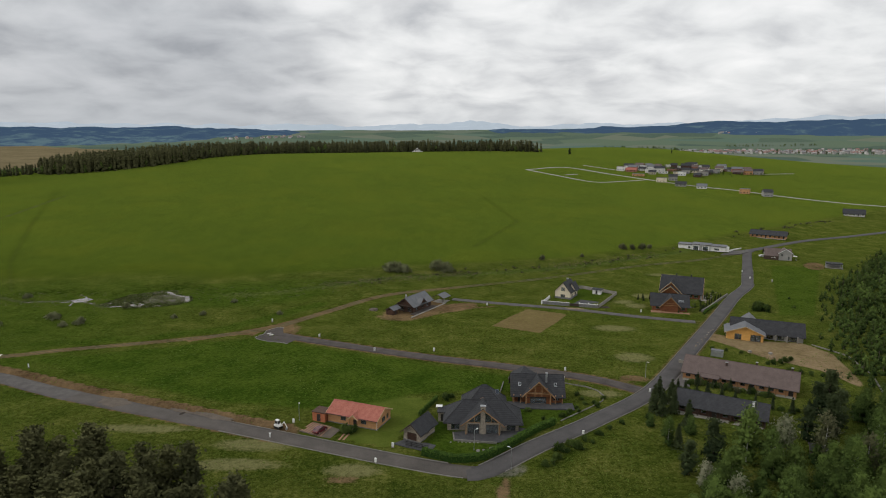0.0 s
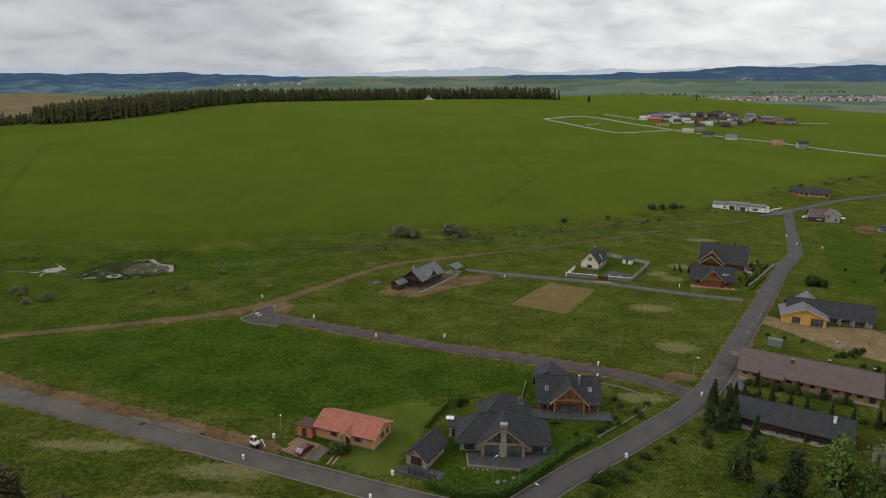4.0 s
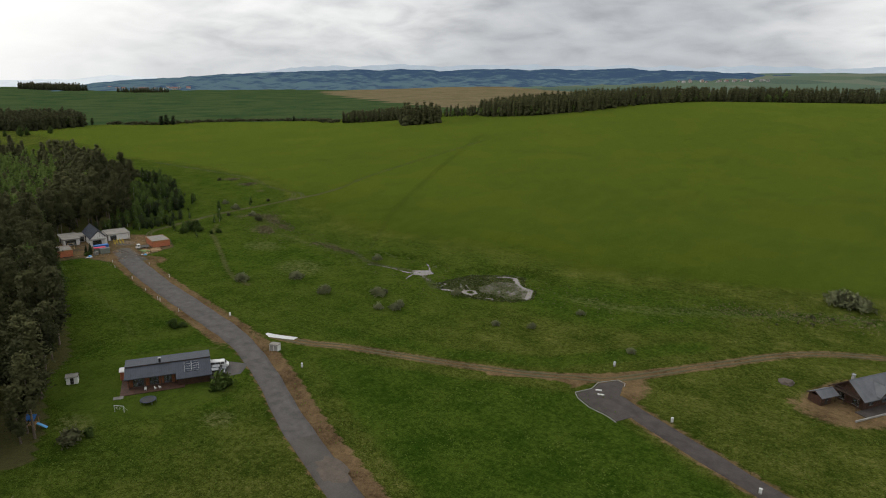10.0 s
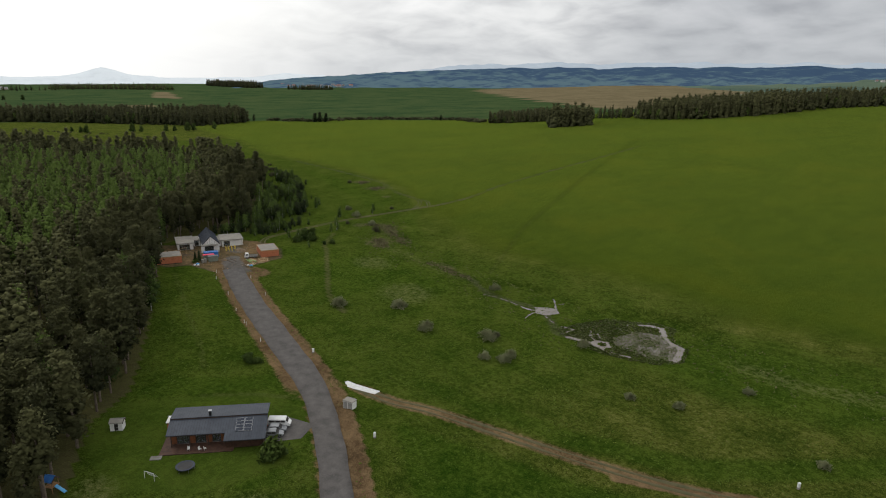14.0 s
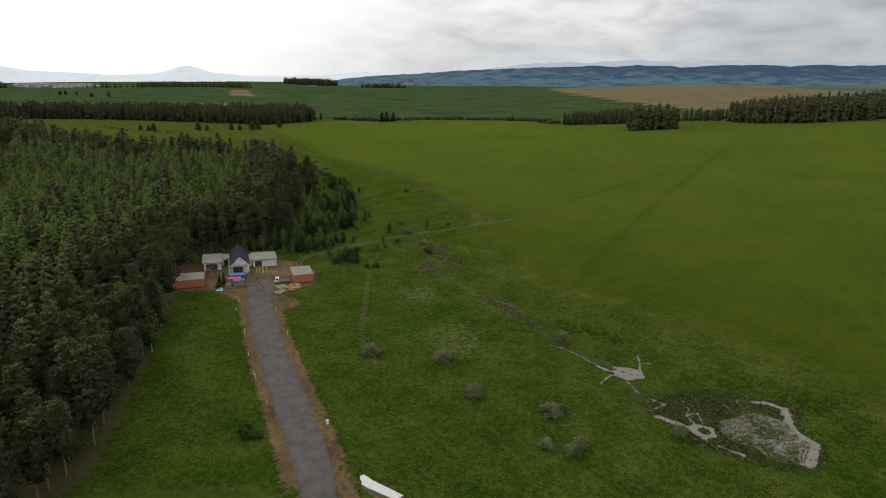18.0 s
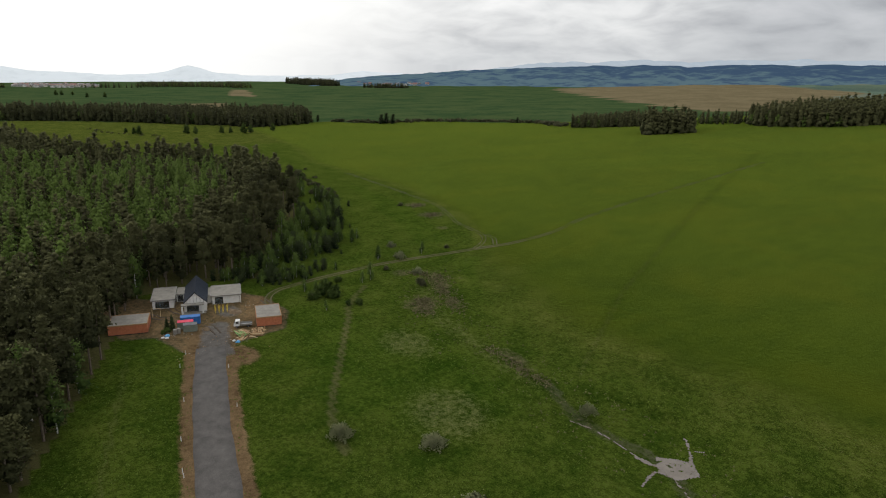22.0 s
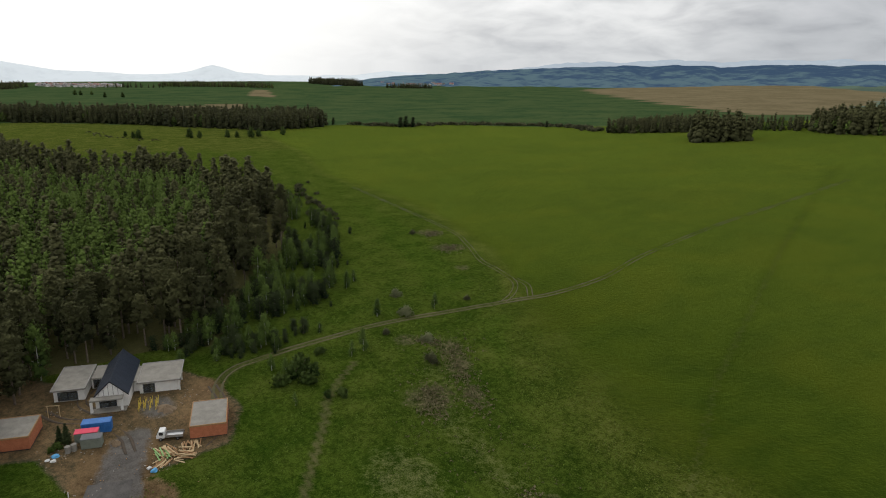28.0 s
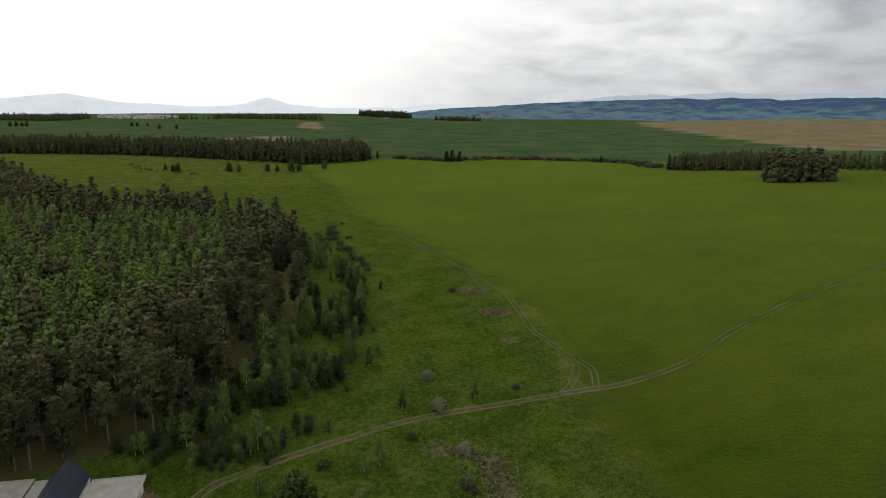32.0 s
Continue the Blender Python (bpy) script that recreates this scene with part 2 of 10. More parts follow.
MAT = {
    "asphalt": material("asphalt", (0.044, 0.041, 0.041), (0.094, 0.088, 0.086), 0.9, 0.16, 6.0, 0.15),
    "worn_asphalt": material("worn_asphalt", (0.054, 0.048, 0.043), (0.118, 0.104, 0.092), 0.92, 0.14, 5.0, 0.2),
    "brown_lane": material("brown_unfinished_lane", (0.040, 0.034, 0.031), (0.092, 0.078, 0.070), 0.95, 0.3, 6.0, 0.4),
    "dust": material("earth_dusted_asphalt", (0.075, 0.062, 0.050), (0.145, 0.118, 0.092), 0.95, 0.5, 4.0, 0.2),
    "mud_rut": material("muddy_wheel_ruts", (0.040, 0.029, 0.020), (0.090, 0.066, 0.046), 0.8, 0.8, 6.0, 0.4),
    "gravel": material("gravel_road", (0.056, 0.052, 0.049), (0.134, 0.123, 0.114), 0.95, 0.35, 5.0, 0.4),
    "dirt": material("bare_earth", (0.14, 0.085, 0.05), (0.33, 0.22, 0.13), 0.95, 0.5, 6.0, 0.4),
    "kerb": material("kerb_concrete", (0.12, 0.115, 0.10), (0.24, 0.225, 0.20), 0.9, 0.8, 9.0, 0.2),
    "concrete": material("concrete", (0.18, 0.168, 0.146), (0.32, 0.30, 0.262), 0.9, 0.5, 7.0, 0.2),
    "white": material("white_render", (0.62, 0.61, 0.58), (0.80, 0.79, 0.76), 0.8, 0.7, 9.0, 0.05),
    "cream": material("cream_render", (0.55, 0.48, 0.36), (0.68, 0.60, 0.46), 0.85, 0.7, 9.0, 0.05),
    "grey_wall": material("grey_wall", (0.22, 0.215, 0.20), (0.36, 0.35, 0.33), 0.85, 0.7, 9.0, 0.05),
    "yellow_wall": material("yellow_insulation", (0.52, 0.27, 0.07), (0.66, 0.37, 0.11), 0.85, 0.9, 9.0, 0.1, rows=(2, 0.6), row_depth=0.25),
    "brick": material("red_brick", (0.36, 0.12, 0.06), (0.54, 0.20, 0.10), 0.9, 1.5, 12.0, 0.3, rows=(2, 0.25), row_depth=0.35),
    "tan_brick": material("tan_brick", (0.40, 0.20, 0.09), (0.56, 0.31, 0.15), 0.9, 1.5, 12.0, 0.3, rows=(2, 0.25), row_depth=0.2),
    "log": material("log_wall", (0.12, 0.045, 0.02), (0.30, 0.12, 0.05), 0.7, 1.2, 12.0, 0.9, rows=(2, 0.26), row_depth=0.6),
    "dark_log": material("dark_log_wall", (0.035, 0.02, 0.014), (0.11, 0.055, 0.035), 0.7, 1.2, 12.0, 0.9, rows=(2, 0.26), row_depth=0.6),
    "timber": material("timber", (0.22, 0.12, 0.055), (0.42, 0.25, 0.12), 0.75, 2.0, 16.0, 0.3),
    "pale_timber": material("pale_timber", (0.42, 0.30, 0.16), (0.60, 0.46, 0.27), 0.75, 2.0, 16.0, 0.2, per_object=0.5),
    "dark_timber": material("dark_timber", (0.03, 0.02, 0.016), (0.085, 0.055, 0.04), 0.75, 2.0, 16.0, 0.3),
    "slate": material("anthracite_tiles", (0.018, 0.019, 0.022), (0.050, 0.051, 0.056), 0.7, 0.8, 8.0, 1.0, rows=(1, 0.42), row_depth=0.85),
    "grey_roof": material("grey_membrane", (0.10, 0.105, 0.115), (0.17, 0.175, 0.185), 0.75, 0.5, 8.0, 0.2),
    "blue_roof": material("blue_black_sheet_roof", (0.012, 0.018, 0.032), (0.030, 0.040, 0.060), 0.5, 0.8, 8.0, 0.5, metal=0.2, rows=(0, 0.5), row_depth=0.4),
    "red_roof": material("red_tiles", (0.28, 0.085, 0.058), (0.44, 0.165, 0.125), 0.8, 0.9, 9.0, 0.8, rows=(1, 0.36), row_depth=0.45),
    "brown_roof": material("brown_sheet_tiles", (0.085, 0.061, 0.054), (0.145, 0.106, 0.096), 0.6, 0.6, 9.0, 0.7, rows=(1, 0.36), row_depth=0.4),
    "stone": material("field_stone", (0.16, 0.13, 0.10), (0.42, 0.37, 0.30), 0.9, 2.2, 5.0, 0.6),
    "dark_stone": material("grey_stone_wall", (0.07, 0.07, 0.07), (0.24, 0.235, 0.23), 0.9, 2.2, 5.0, 0.6),
    "paver": material("dark_pavers", (0.036, 0.036, 0.039), (0.082, 0.082, 0.085), 0.9, 0.8, 5.0, 0.3),
    "red_paver": material("red_pavers", (0.22, 0.12, 0.075), (0.36, 0.21, 0.135), 0.9, 0.8, 5.0, 0.3),
    "metal": material("galvanised_metal", (0.30, 0.31, 0.32), (0.48, 0.49, 0.50), 0.45, 1.0, 9.0, 0.05, metal=0.7),
    "black_metal": material("black_metal", (0.015, 0.015, 0.016), (0.04, 0.04, 0.042), 0.5, 1.0, 9.0, 0.05, metal=0.3),
    "white_paint": material("white_paint", (0.66, 0.66, 0.64), (0.80, 0.80, 0.78), 0.6, 1.0, 9.0, 0.0),
    "frame_dark": material("dark_window_frame", (0.02, 0.018, 0.017), (0.05, 0.045, 0.04), 0.6, 2.0, 9.0, 0.0),
    "bark": material("pine_bark", (0.075, 0.058, 0.045), (0.21, 0.165, 0.125), 0.95, 1.2, 10.0, 0.5),
    "birch_bark": material("birch_bark", (0.25, 0.24, 0.22), (0.70, 0.69, 0.65), 0.8, 2.5, 10.0, 0.2),
    "water": material("murky_water", (0.135, 0.113, 0.090), (0.215, 0.183, 0.150), 0.07, 0.3, 3.0, 0.02, spec=0.5),
    "reed": leaf_material("dry_reeds", (0.065, 0.056, 0.026), (0.23, 0.205, 0.110)),
    "pine": leaf_material("pine_needles", (0.024, 0.028, 0.013), (0.104, 0.105, 0.043)),
    "spruce": leaf_material("spruce_needles", (0.011, 0.021, 0.009), (0.060, 0.078, 0.030)),
    "birch": leaf_material("birch_leaves", (0.022, 0.042, 0.011), (0.128, 0.186, 0.040)),
    "broad": leaf_material("broad_leaves", (0.015, 0.032, 0.007), (0.085, 0.122, 0.027)),
    "olive": leaf_material("willow_leaves", (0.050, 0.055, 0.025), (0.17, 0.17, 0.085)),
    "bare": leaf_material("leafless_twigs", (0.125, 0.138, 0.066), (0.222, 0.230, 0.118)),
    "rut": material("worn_wheel_ruts", (0.055, 0.056, 0.022), (0.115, 0.098, 0.048), 0.95, 0.6, 5.0, 0.3),
    "blossom": leaf_material("blossom_leaves", (0.05, 0.07, 0.02), (0.30, 0.30, 0.20)),
    "hedge": leaf_material("hedge_leaves", (0.022, 0.050, 0.009), (0.105, 0.175, 0.030)),
    "grass": leaf_material("grass_blades", (0.052, 0.092, 0.010), (0.150, 0.180, 0.034)),
    "sedge": leaf_material("dark_sedge", (0.022, 0.034, 0.008), (0.080, 0.092, 0.026)),
    "sand": material("pale_sand", (0.15, 0.105, 0.065), (0.29, 0.215, 0.14), 0.95, 0.6, 5.0, 0.3),
    "soil": material("dark_soil", (0.025, 0.020, 0.016), (0.06, 0.048, 0.038), 0.95, 0.8, 6.0, 0.4),
    "gravel_bed": material("pale_gravel_bed", (0.20, 0.19, 0.17), (0.40, 0.385, 0.36), 0.95, 1.5, 8.0, 0.4),
    "glass": glass_material(),
}

# ---- lay of the land ----
def ease(v, a, b):
    u = np.clip((np.asarray(v, float) - a) / (b - a), 0, 1)
    return u * u * (3 - 2 * u)


def land(x, y):
    """Height of the ground: level round the houses, a long green hill to the north, a plain that tilts away to the west."""
    x, y = np.asarray(x, float), np.asarray(y, float)
    s, n = (x + 50) * 0.84 + (y - 1070) * 0.54, -(x + 50) * 0.54 + (y - 1070) * 0.84
    u = np.clip((n + 690) / 690, 0, 1)
    rise = (0.7 * u + 0.3 * ease(u, 0, 1)) * (1 - ease(n, 0, 750))
    hill = 49 * rise * ease(s, -900, -200) * (1 - ease(s, 480, 1150))
    hill = hill * ease(y, 238, 385)
    r = np.hypot(x, y)
    tilt = ease(r, 600, 1600) * (0.01255 * x + 0.00953 * y)
    swell = ease(r, 900, 2200) * 5 * np.sin(x / 310 + 1.2 * np.sin(y / 420)) * np.cos(y / 380 + 0.6)
    # the far side of the valley climbs to the wooded mountains
    az = np.degrees(np.arctan2(x, y))
    climb = ease(az, -62, -5) * (ease(r, 2300, 4600) * 105)
    brown = 16 * np.exp(-(((x + 1150) / 520) ** 2 + ((y - 1750) / 560) ** 2))
    return hill + tilt + swell + climb + brown


def z_at(x, y):
    return float(land(x, y))


def along(points, step=2.0):
    """Points at even steps on a smooth line through the given ones."""
    p = np.array(points, float)
    q = np.vstack([2 * p[0] - p[1], p, 2 * p[-1] - p[-2]])
    out = []
    for i in range(1, len(q) - 2):
        a, b, c, d = q[i - 1], q[i], q[i + 1], q[i + 2]
        k = max(1, int(np.hypot(*(c - b)) / step))
        for j in range(k):
            u = j / k
            out.append(0.5 * (2 * b + (c - a) * u + (2 * a - 5 * b + 4 * c - d) * u * u + (3 * b - a - 3 * c + d) * u ** 3))
    out.append(p[-1])
    return np.array(out)


def line_distance(x, y, pts):
    """Distance to a line of points, and the side (positive to the left of its direction)."""
    best = np.full(x.shape, 1e9)
    side = np.zeros(x.shape)
    for (ax, ay), (bx, by) in zip(pts[:-1], pts[1:]):
        dx, dy = bx - ax, by - ay
        l2 = dx * dx + dy * dy + 1e-9
        u = np.clip(((x - ax) * dx + (y - ay) * dy) / l2, 0, 1)
        d = np.hypot(x - ax - u * dx, y - ay - u * dy)
        near = d < best
        best = np.where(near, d, best)
        side = np.where(near, np.sign(dx * (y - ay) - dy * (x - ax)), side)
    return best, side


def inside(x, y, poly):
    r = np.zeros(x.shape, bool)
    for (ax, ay), (bx, by) in zip(poly, poly[1:] + poly[:1]):
        cross = ((ay > y) != (by > y)) & (x < (bx - ax) * (y - ay) / (by - ay + 1e-12) + ax)
        r ^= cross
    return r


# lines of the roads and tracks
ROAD_A = along([(10.4, 137.5), (2.7, 138.8), (-10.6, 143.1), (-40.1, 154.1), (-74.1, 166.8), (-112.4, 181.2), (-138.5, 193.0), (-164.5, 202.2), (-195, 207.8), (-230, 213.8), (-266, 221.6), (-284, 226.0)])
ROAD_B = along([(6.0, 137.0), (10.5, 138.5), (24.0, 151.2), (42.0, 166.5), (65.3, 189.5), (91.0, 228.5), (121.2, 276.0), (143.5, 311.5), (154.8, 327), (163, 339), (169, 352), (186.5, 390), (205.5, 432), (213.5, 446), (228, 457.5), (276, 493), (329, 522.6), (374.5, 549), (620, 690)])
ROAD_C = along([(62.5, 187.5), (48.2, 198.2), (22.5, 208.3), (-4.5, 217.0), (-28.0, 226.0), (-49.0, 234.8), (-62.5, 241.0)])
ROAD_D = along([(107.5, 266.5), (83.0, 275.0), (58.5, 285.5), (31.5, 293.0), (4.8, 300.6)])
TRACK_E = along([(-157, 211), (-146, 214), (-135.6, 219.5), (-111, 228.5), (-90, 237), (-74, 246), (-66, 252), (-48, 279), (-27, 305), (8, 323), (58, 348), (118, 385), (165, 410), (205, 438)])
TRACK_F = along([(-292, 246), (-303, 249), (-309, 254), (-311.5, 262), (-313.8, 272), (-315.2, 283), (-316.4, 293), (-315.8, 306), (-312.3, 325.5), (-309, 342.4), (-306, 357), (-308, 380), (-319, 411), (-332, 469), (-339, 519), (-350, 600)])
TRACK_G = along([(-205, 235), (-218.5, 237.6), (-231.6, 243.4), (-244.2, 250.3), (-259.2, 258.1), (-273.7, 265.9), (-280.5, 268.6), (-289.3, 275.2), (-295, 280.5), (-299.4, 286.2)])
TRACK_H = along([(-310, 339), (-314.5, 346), (-323, 352.5), (-338, 355), (-350, 356), (-373, 363.7), (-397, 368.8), (-465, 372), (-525, 374)])
TRACK_S = along([(-309, 349), (-317.3, 354), (-325, 354.5)])
BROOK = along([(-205, 290), (-193, 287), (-181, 287.5), (-170, 290), (-160, 286), (-150, 279), (-140, 288), (-118, 300), (-88, 302), (-60, 318), (-25, 338), (22, 352), (76, 376), (140, 418), (180, 446)])
BROOK_W = along([(-208, 289), (-228, 288), (-250, 289), (-268, 292), (-284, 300), (-296, 309)])
FIELD_X = [-5000, -700, -590, -480, -425, -359, -310, -296, -262, -225, -196, -152, -115, -80, -27, 22, 76, 156, 233, 354, 600, 1000, 5000]
FIELD_Y = [700, 400, 377, 381, 378, 366, 346, 336, 326, 318, 324, 330, 327, 341, 363, 377, 399, 448, 513, 607, 800, 900, 1500]

FOREST = [(-141, 137), (-155, 146), (-174, 152), (-190, 166), (-226, 179), (-252, 188), (-287, 199), (-306, 203), (-326, 212), (-330, 236), (-326, 252), (-345, 262),
          (-378, 283), (-420, 300), (-470, 312), (-520, 322), (-560, 300), (-580, 270), (-600, 236), (-635, 203), (-735, 172), (-860, 130), (-960, 60), (-700, -60), (-350, 20), (-210, 90), (-150, 122)]
THICKET = [(126, 172), (131, 206), (148, 246), (160, 268), (204, 340), (240, 380), (296, 440), (345, 480), (460, 520), (460, 300), (300, 120), (160, 120)]


def lattice(lo, hi, step, far_lo, far_hi, top):
    mid = list(np.arange(lo, hi + step * 0.5, step))
    up, down, s = [mid[-1]], [mid[0]], step
    while up[-1] < far_hi:
        s = min(top, s * 1.06)
        up.append(up[-1] + s)
    s = step
    while down[-1] > far_lo:
        s = min(top, s * 1.06)
        down.append(down[-1] - s)
    return np.array(down[:0:-1] + mid + up[1:])


def mesh_from_arrays(name, verts, faces, smooth=False):
    """A mesh from numpy arrays: verts (n,3), faces (m,3) or (m,4)."""
    k = faces.shape[1]
    me = bpy.data.meshes.new(name)
    me.vertices.add(len(verts))
    me.vertices.foreach_set("co", np.asarray(verts, np.float32).ravel())
    me.loops.add(faces.size)
    me.loops.foreach_set("vertex_index", np.asarray(faces, np.int32).ravel())
    me.polygons.add(len(faces))
    me.polygons.foreach_set("loop_start", np.arange(0, faces.size, k, dtype=np.int32))
    if smooth:
        me.polygons.foreach_set("use_smooth", np.ones(len(faces), bool))
    me.update(calc_edges=True)
    me.validate()
    return me


def add_floats(me, name, values):
    a = me.attributes.new(name, "FLOAT", "POINT")
    a.data.foreach_set("value", np.asarray(values, np.float32).ravel())


def patch(x, y, cx, cy, rx, ry, soft=0.4, turn=0.0):
    c, s = math.cos(radians(turn)), math.sin(radians(turn))
    u, v = ((x - cx) * c + (y - cy) * s) / rx, (-(x - cx) * s + (y - cy) * c) / ry
    return 1 - ease(np.hypot(u, v), 1 - soft, 1 + soft)


def soft_inside(x, y, poly, w):
    """One well inside an outline, falling to nought at its edge."""
    return inside(x, y, poly) * ease(line_distance(x, y, np.array(poly + poly[:1], float))[0], 0, w)


def build_ground():
    gx, gy = lattice(-430, 300, 1.75, -4850, 4850, 60), lattice(105, 480, 1.75, -1500, 4850, 60)
    X, Y = np.meshgrid(gx, gy)
    Z = land(X, Y)
    near = (np.hypot(X + 60, Y - 260) < 700)
    dA, sA = line_distance(X, Y, ROAD_A[::3])
    dB, _ = line_distance(X, Y, ROAD_B[::3])
    dC, _ = line_distance(X, Y, ROAD_C[::3])
    dD, _ = line_distance(X, Y, ROAD_D[::3])
    dE, _ = line_distance(X, Y, TRACK_E[::3])
    dF, _ = line_distance(X, Y, TRACK_F[::3])
    dG, _ = line_distance(X, Y, TRACK_G[::3])
    dH, _ = line_distance(X, Y, TRACK_H[::3])
    dK, _ = line_distance(X, Y, BROOK[::3])
    dW, _ = line_distance(X, Y, BROOK_W[::3])
    road = np.minimum.reduce([dA, dB, dC, dD])
    edge = Y - np.interp(X, FIELD_X, FIELD_Y)
    slack = 8 + 18 * ease(X, -330, -290) * (1 - ease(X, -110, -60))
    crop = ease(edge, -slack, slack * 1.2)
    ditch = np.where(sA < 0, 1, 0) * ease(X, -185, -150) * (1 - ease(X, -40, -34))      # the trench beside the first road
    dirt = ditch * ease(dA, 2.9, 3.6) * (1 - ease(dA, 6.0, 8.2))
    west = 1 - ease(X, -170, -158)
    dirt = np.maximum(dirt, west * ease(X, -300, -280) * (1 - ease(dA, 5.6, 8.2)) * 0.9)
    dirt = np.maximum(dirt, 0.75 * (1 - ease(dA, 3.1, 4.4)) * (1 - ease(X, -45, -30)))
    dirt = np.maximum(dirt, 0.70 * (1 - ease(dE, 1.2, 3.9)) * (1 - 0.45 * ease(X, -20, 40)))
    dirt = np.maximum(dirt, 0.7 * (1 - ease(dC, 3.2, 5.2)))
    dirt = np.maximum(dirt, 0.45 * (1 - ease(dD, 2.4, 3.6)))
    dirt = np.maximum(dirt, 0.55 * (1 - ease(dB, 3.6, 5.4)) * ease(Y, 185, 200) * (1 - ease(Y, 285, 300)))
    fade = 1 - 0.5 * ease(Y, 330, 420)
    path = np.maximum.reduce([0.62 * fade * (1 - ease(dF, 0.9, 3.2)), 0.72 * (1 - ease(dG, 0.6, 2.3)), 0.30 * (1 - ease(dH, 0.9, 3.2))])
    for pts in STRAY_TRACKS:
        path = np.maximum(path, 0.45 * (1 - ease(line_distance(X, Y, np.array(pts, float))[0], 0.7, 2.6)))
    # the building site in the west, the plots round new houses
    site = [(-341, 196), (-322, 214), (-317, 242), (-304, 250), (-288, 253), (-273, 247), (-270, 236), (-268, 226), (-270, 214), (-284, 209), (-287, 200), (-310, 196)]
    dirt = np.maximum(dirt, 0.60 * soft_inside(X, Y, site, 3.0) + 0.25 * patch(X, Y, -300, 246, 12, 4, 0.5, -25))
    dirt = np.maximum(dirt, 0.85 * patch(X, Y, -262, 229, 7, 5) * 0.9)
    plot = [(98, 247), (107, 233), (114, 219), (126, 208), (131, 190), (136, 196), (141, 215), (144, 226), (139, 240), (118, 244), (104, 256)]
    sand = soft_inside(X, Y, plot, 4.0)
    sown = [(18.4, 256.9), (37.9, 286.9), (56.7, 276.0), (39.5, 246.1)]
    sown_in = soft_inside(X, Y, sown, 3.0)
    dirt = np.maximum(dirt, 0.75 * patch(X, Y, -12, 281, 21, 11.5, 0.2, 60))
    dirt = np.maximum(dirt, 0.9 * patch(X, Y, 6, 286, 12, 6, 0.4, 35))
    dirt = np.maximum(dirt, 0.7 * patch(X, Y, -64, 250, 8, 7))
    dirt = np.maximum(dirt, 0.8 * patch(X, Y, 62, 199, 5, 3))
    dirt = np.maximum(dirt, 0.9 * patch(X, Y, 232, 398, 14, 6, 0.4, 60))
    dirt = np.maximum(dirt, 0.75 * patch(X, Y, 13.5, 128, 1.8, 9, 0.4, -12))
    dirt = np.maximum(dirt, 0.65 * patch(X, Y, -22, 134, 5, 1.6))
    trail = line_distance(X, Y, np.array([(24, 289), (12, 284), (2, 278), (-6, 271), (-14, 265), (-24, 264), (-28, 270)], float))[0]
    dirt = np.maximum(dirt, 0.6 * (1 - ease(trail, 0.8, 2.2)))
    fork = [(-97, 233.6), (-86, 241), (-76.5, 249), (-71, 252.5), (-58.5, 269), (-45, 287), (-43, 280), (-56.5, 262), (-61, 252.5), (-66, 252), (-69.6, 247), (-71.5, 238), (-76.5, 240), (-84, 236.5), (-94, 229.7)]
    dirt = np.maximum(dirt, 0.85 * soft_inside(X, Y, fork, 1.6))
    dirt = np.maximum(dirt, 0.85 * patch(X, Y, -59.5, 246.5, 2.6, 5.5, 0.4, 10))
    dry_earth = np.zeros(X.shape)
    for cx, cy, rx, ry, turn in ((-397, 359, 8, 6, 20), (-372, 354.5, 9, 6, 40), (-347, 346, 4, 3, 0), (-271, 291, 7, 8, 30), (-302, 300, 5, 4, 0), (-290, 308, 7, 4, -30), (-281, 305, 7, 4, -30), (-266, 300, 6, 3, -20), (-222, 292, 8, 3, 0)):
        dry_earth = np.maximum(dry_earth, 0.72 * patch(X, Y, cx, cy, rx, ry, 0.6, turn))
    grit = np.maximum(0.75 * soft_inside(X, Y, [(-262, 217), (-276, 219), (-287, 222), (-292, 229), (-288, 234), (-276, 231), (-262, 229)], 2.5), 0.7 * patch(X, Y, -297, 234, 6, 4.5, 0.5))
    grit = np.maximum(grit, 0.6 * patch(X, Y, 15, 140, 6, 5))
    # pale tussocks, dry stalks
    dry = 0.55 * (1 - ease(dK, 2, 10)) * ease(X, -125, -100) + 0.5 * (1 - ease(dW, 2, 9))
    for cx, cy, rx, ry in ((12, 213, 6, 2.2), (70.5, 255.5, 10, 5.5), (90, 293, 6, 5), (99, 313, 6, 6), (68, 219.5, 8, 6), (127, 364, 12, 4), (-78, 158.5, 16, 3), (-46, 150, 12, 4), (-28, 171, 5, 3), (48, 186, 8, 4), (60, 180, 6, 4), (-150, 150, 8, 5), (-128, 172, 6, 5), (-208, 262, 16, 12), (-246, 272, 14, 9), (-48, 140, 14, 3.5), (-20, 138, 8, 4), (86, 300, 6, 4)):
        dry = np.maximum(dry, (0.9 if X.size and cx > -80 else 0.6) * patch(X, Y, cx, cy, rx, ry, 0.6))
    # mown and watered lawns
    mown = np.zeros(X.shape)
    for poly in ([(-25.5, 187), (-1.7, 179.2), (-6.5, 167), (-12.3, 149.5), (-24, 153), (-26, 160), (-29.5, 168), (-28.5, 176)], [(-4, 148), (9, 145), (38, 170), (40, 178), (20, 184), (18, 178), (0, 176)], [(58, 293), (66, 290), (83, 317), (71, 328), (64, 318)],
                 [(-185, 158), (-150, 150), (-132, 176), (-150, 206), (-175, 196), (-190, 175)], [(150, 280), (205, 400), (232, 392), (196, 330), (166, 280)]):
        mown = np.maximum(mown, inside(X, Y, poly) * 1.0)
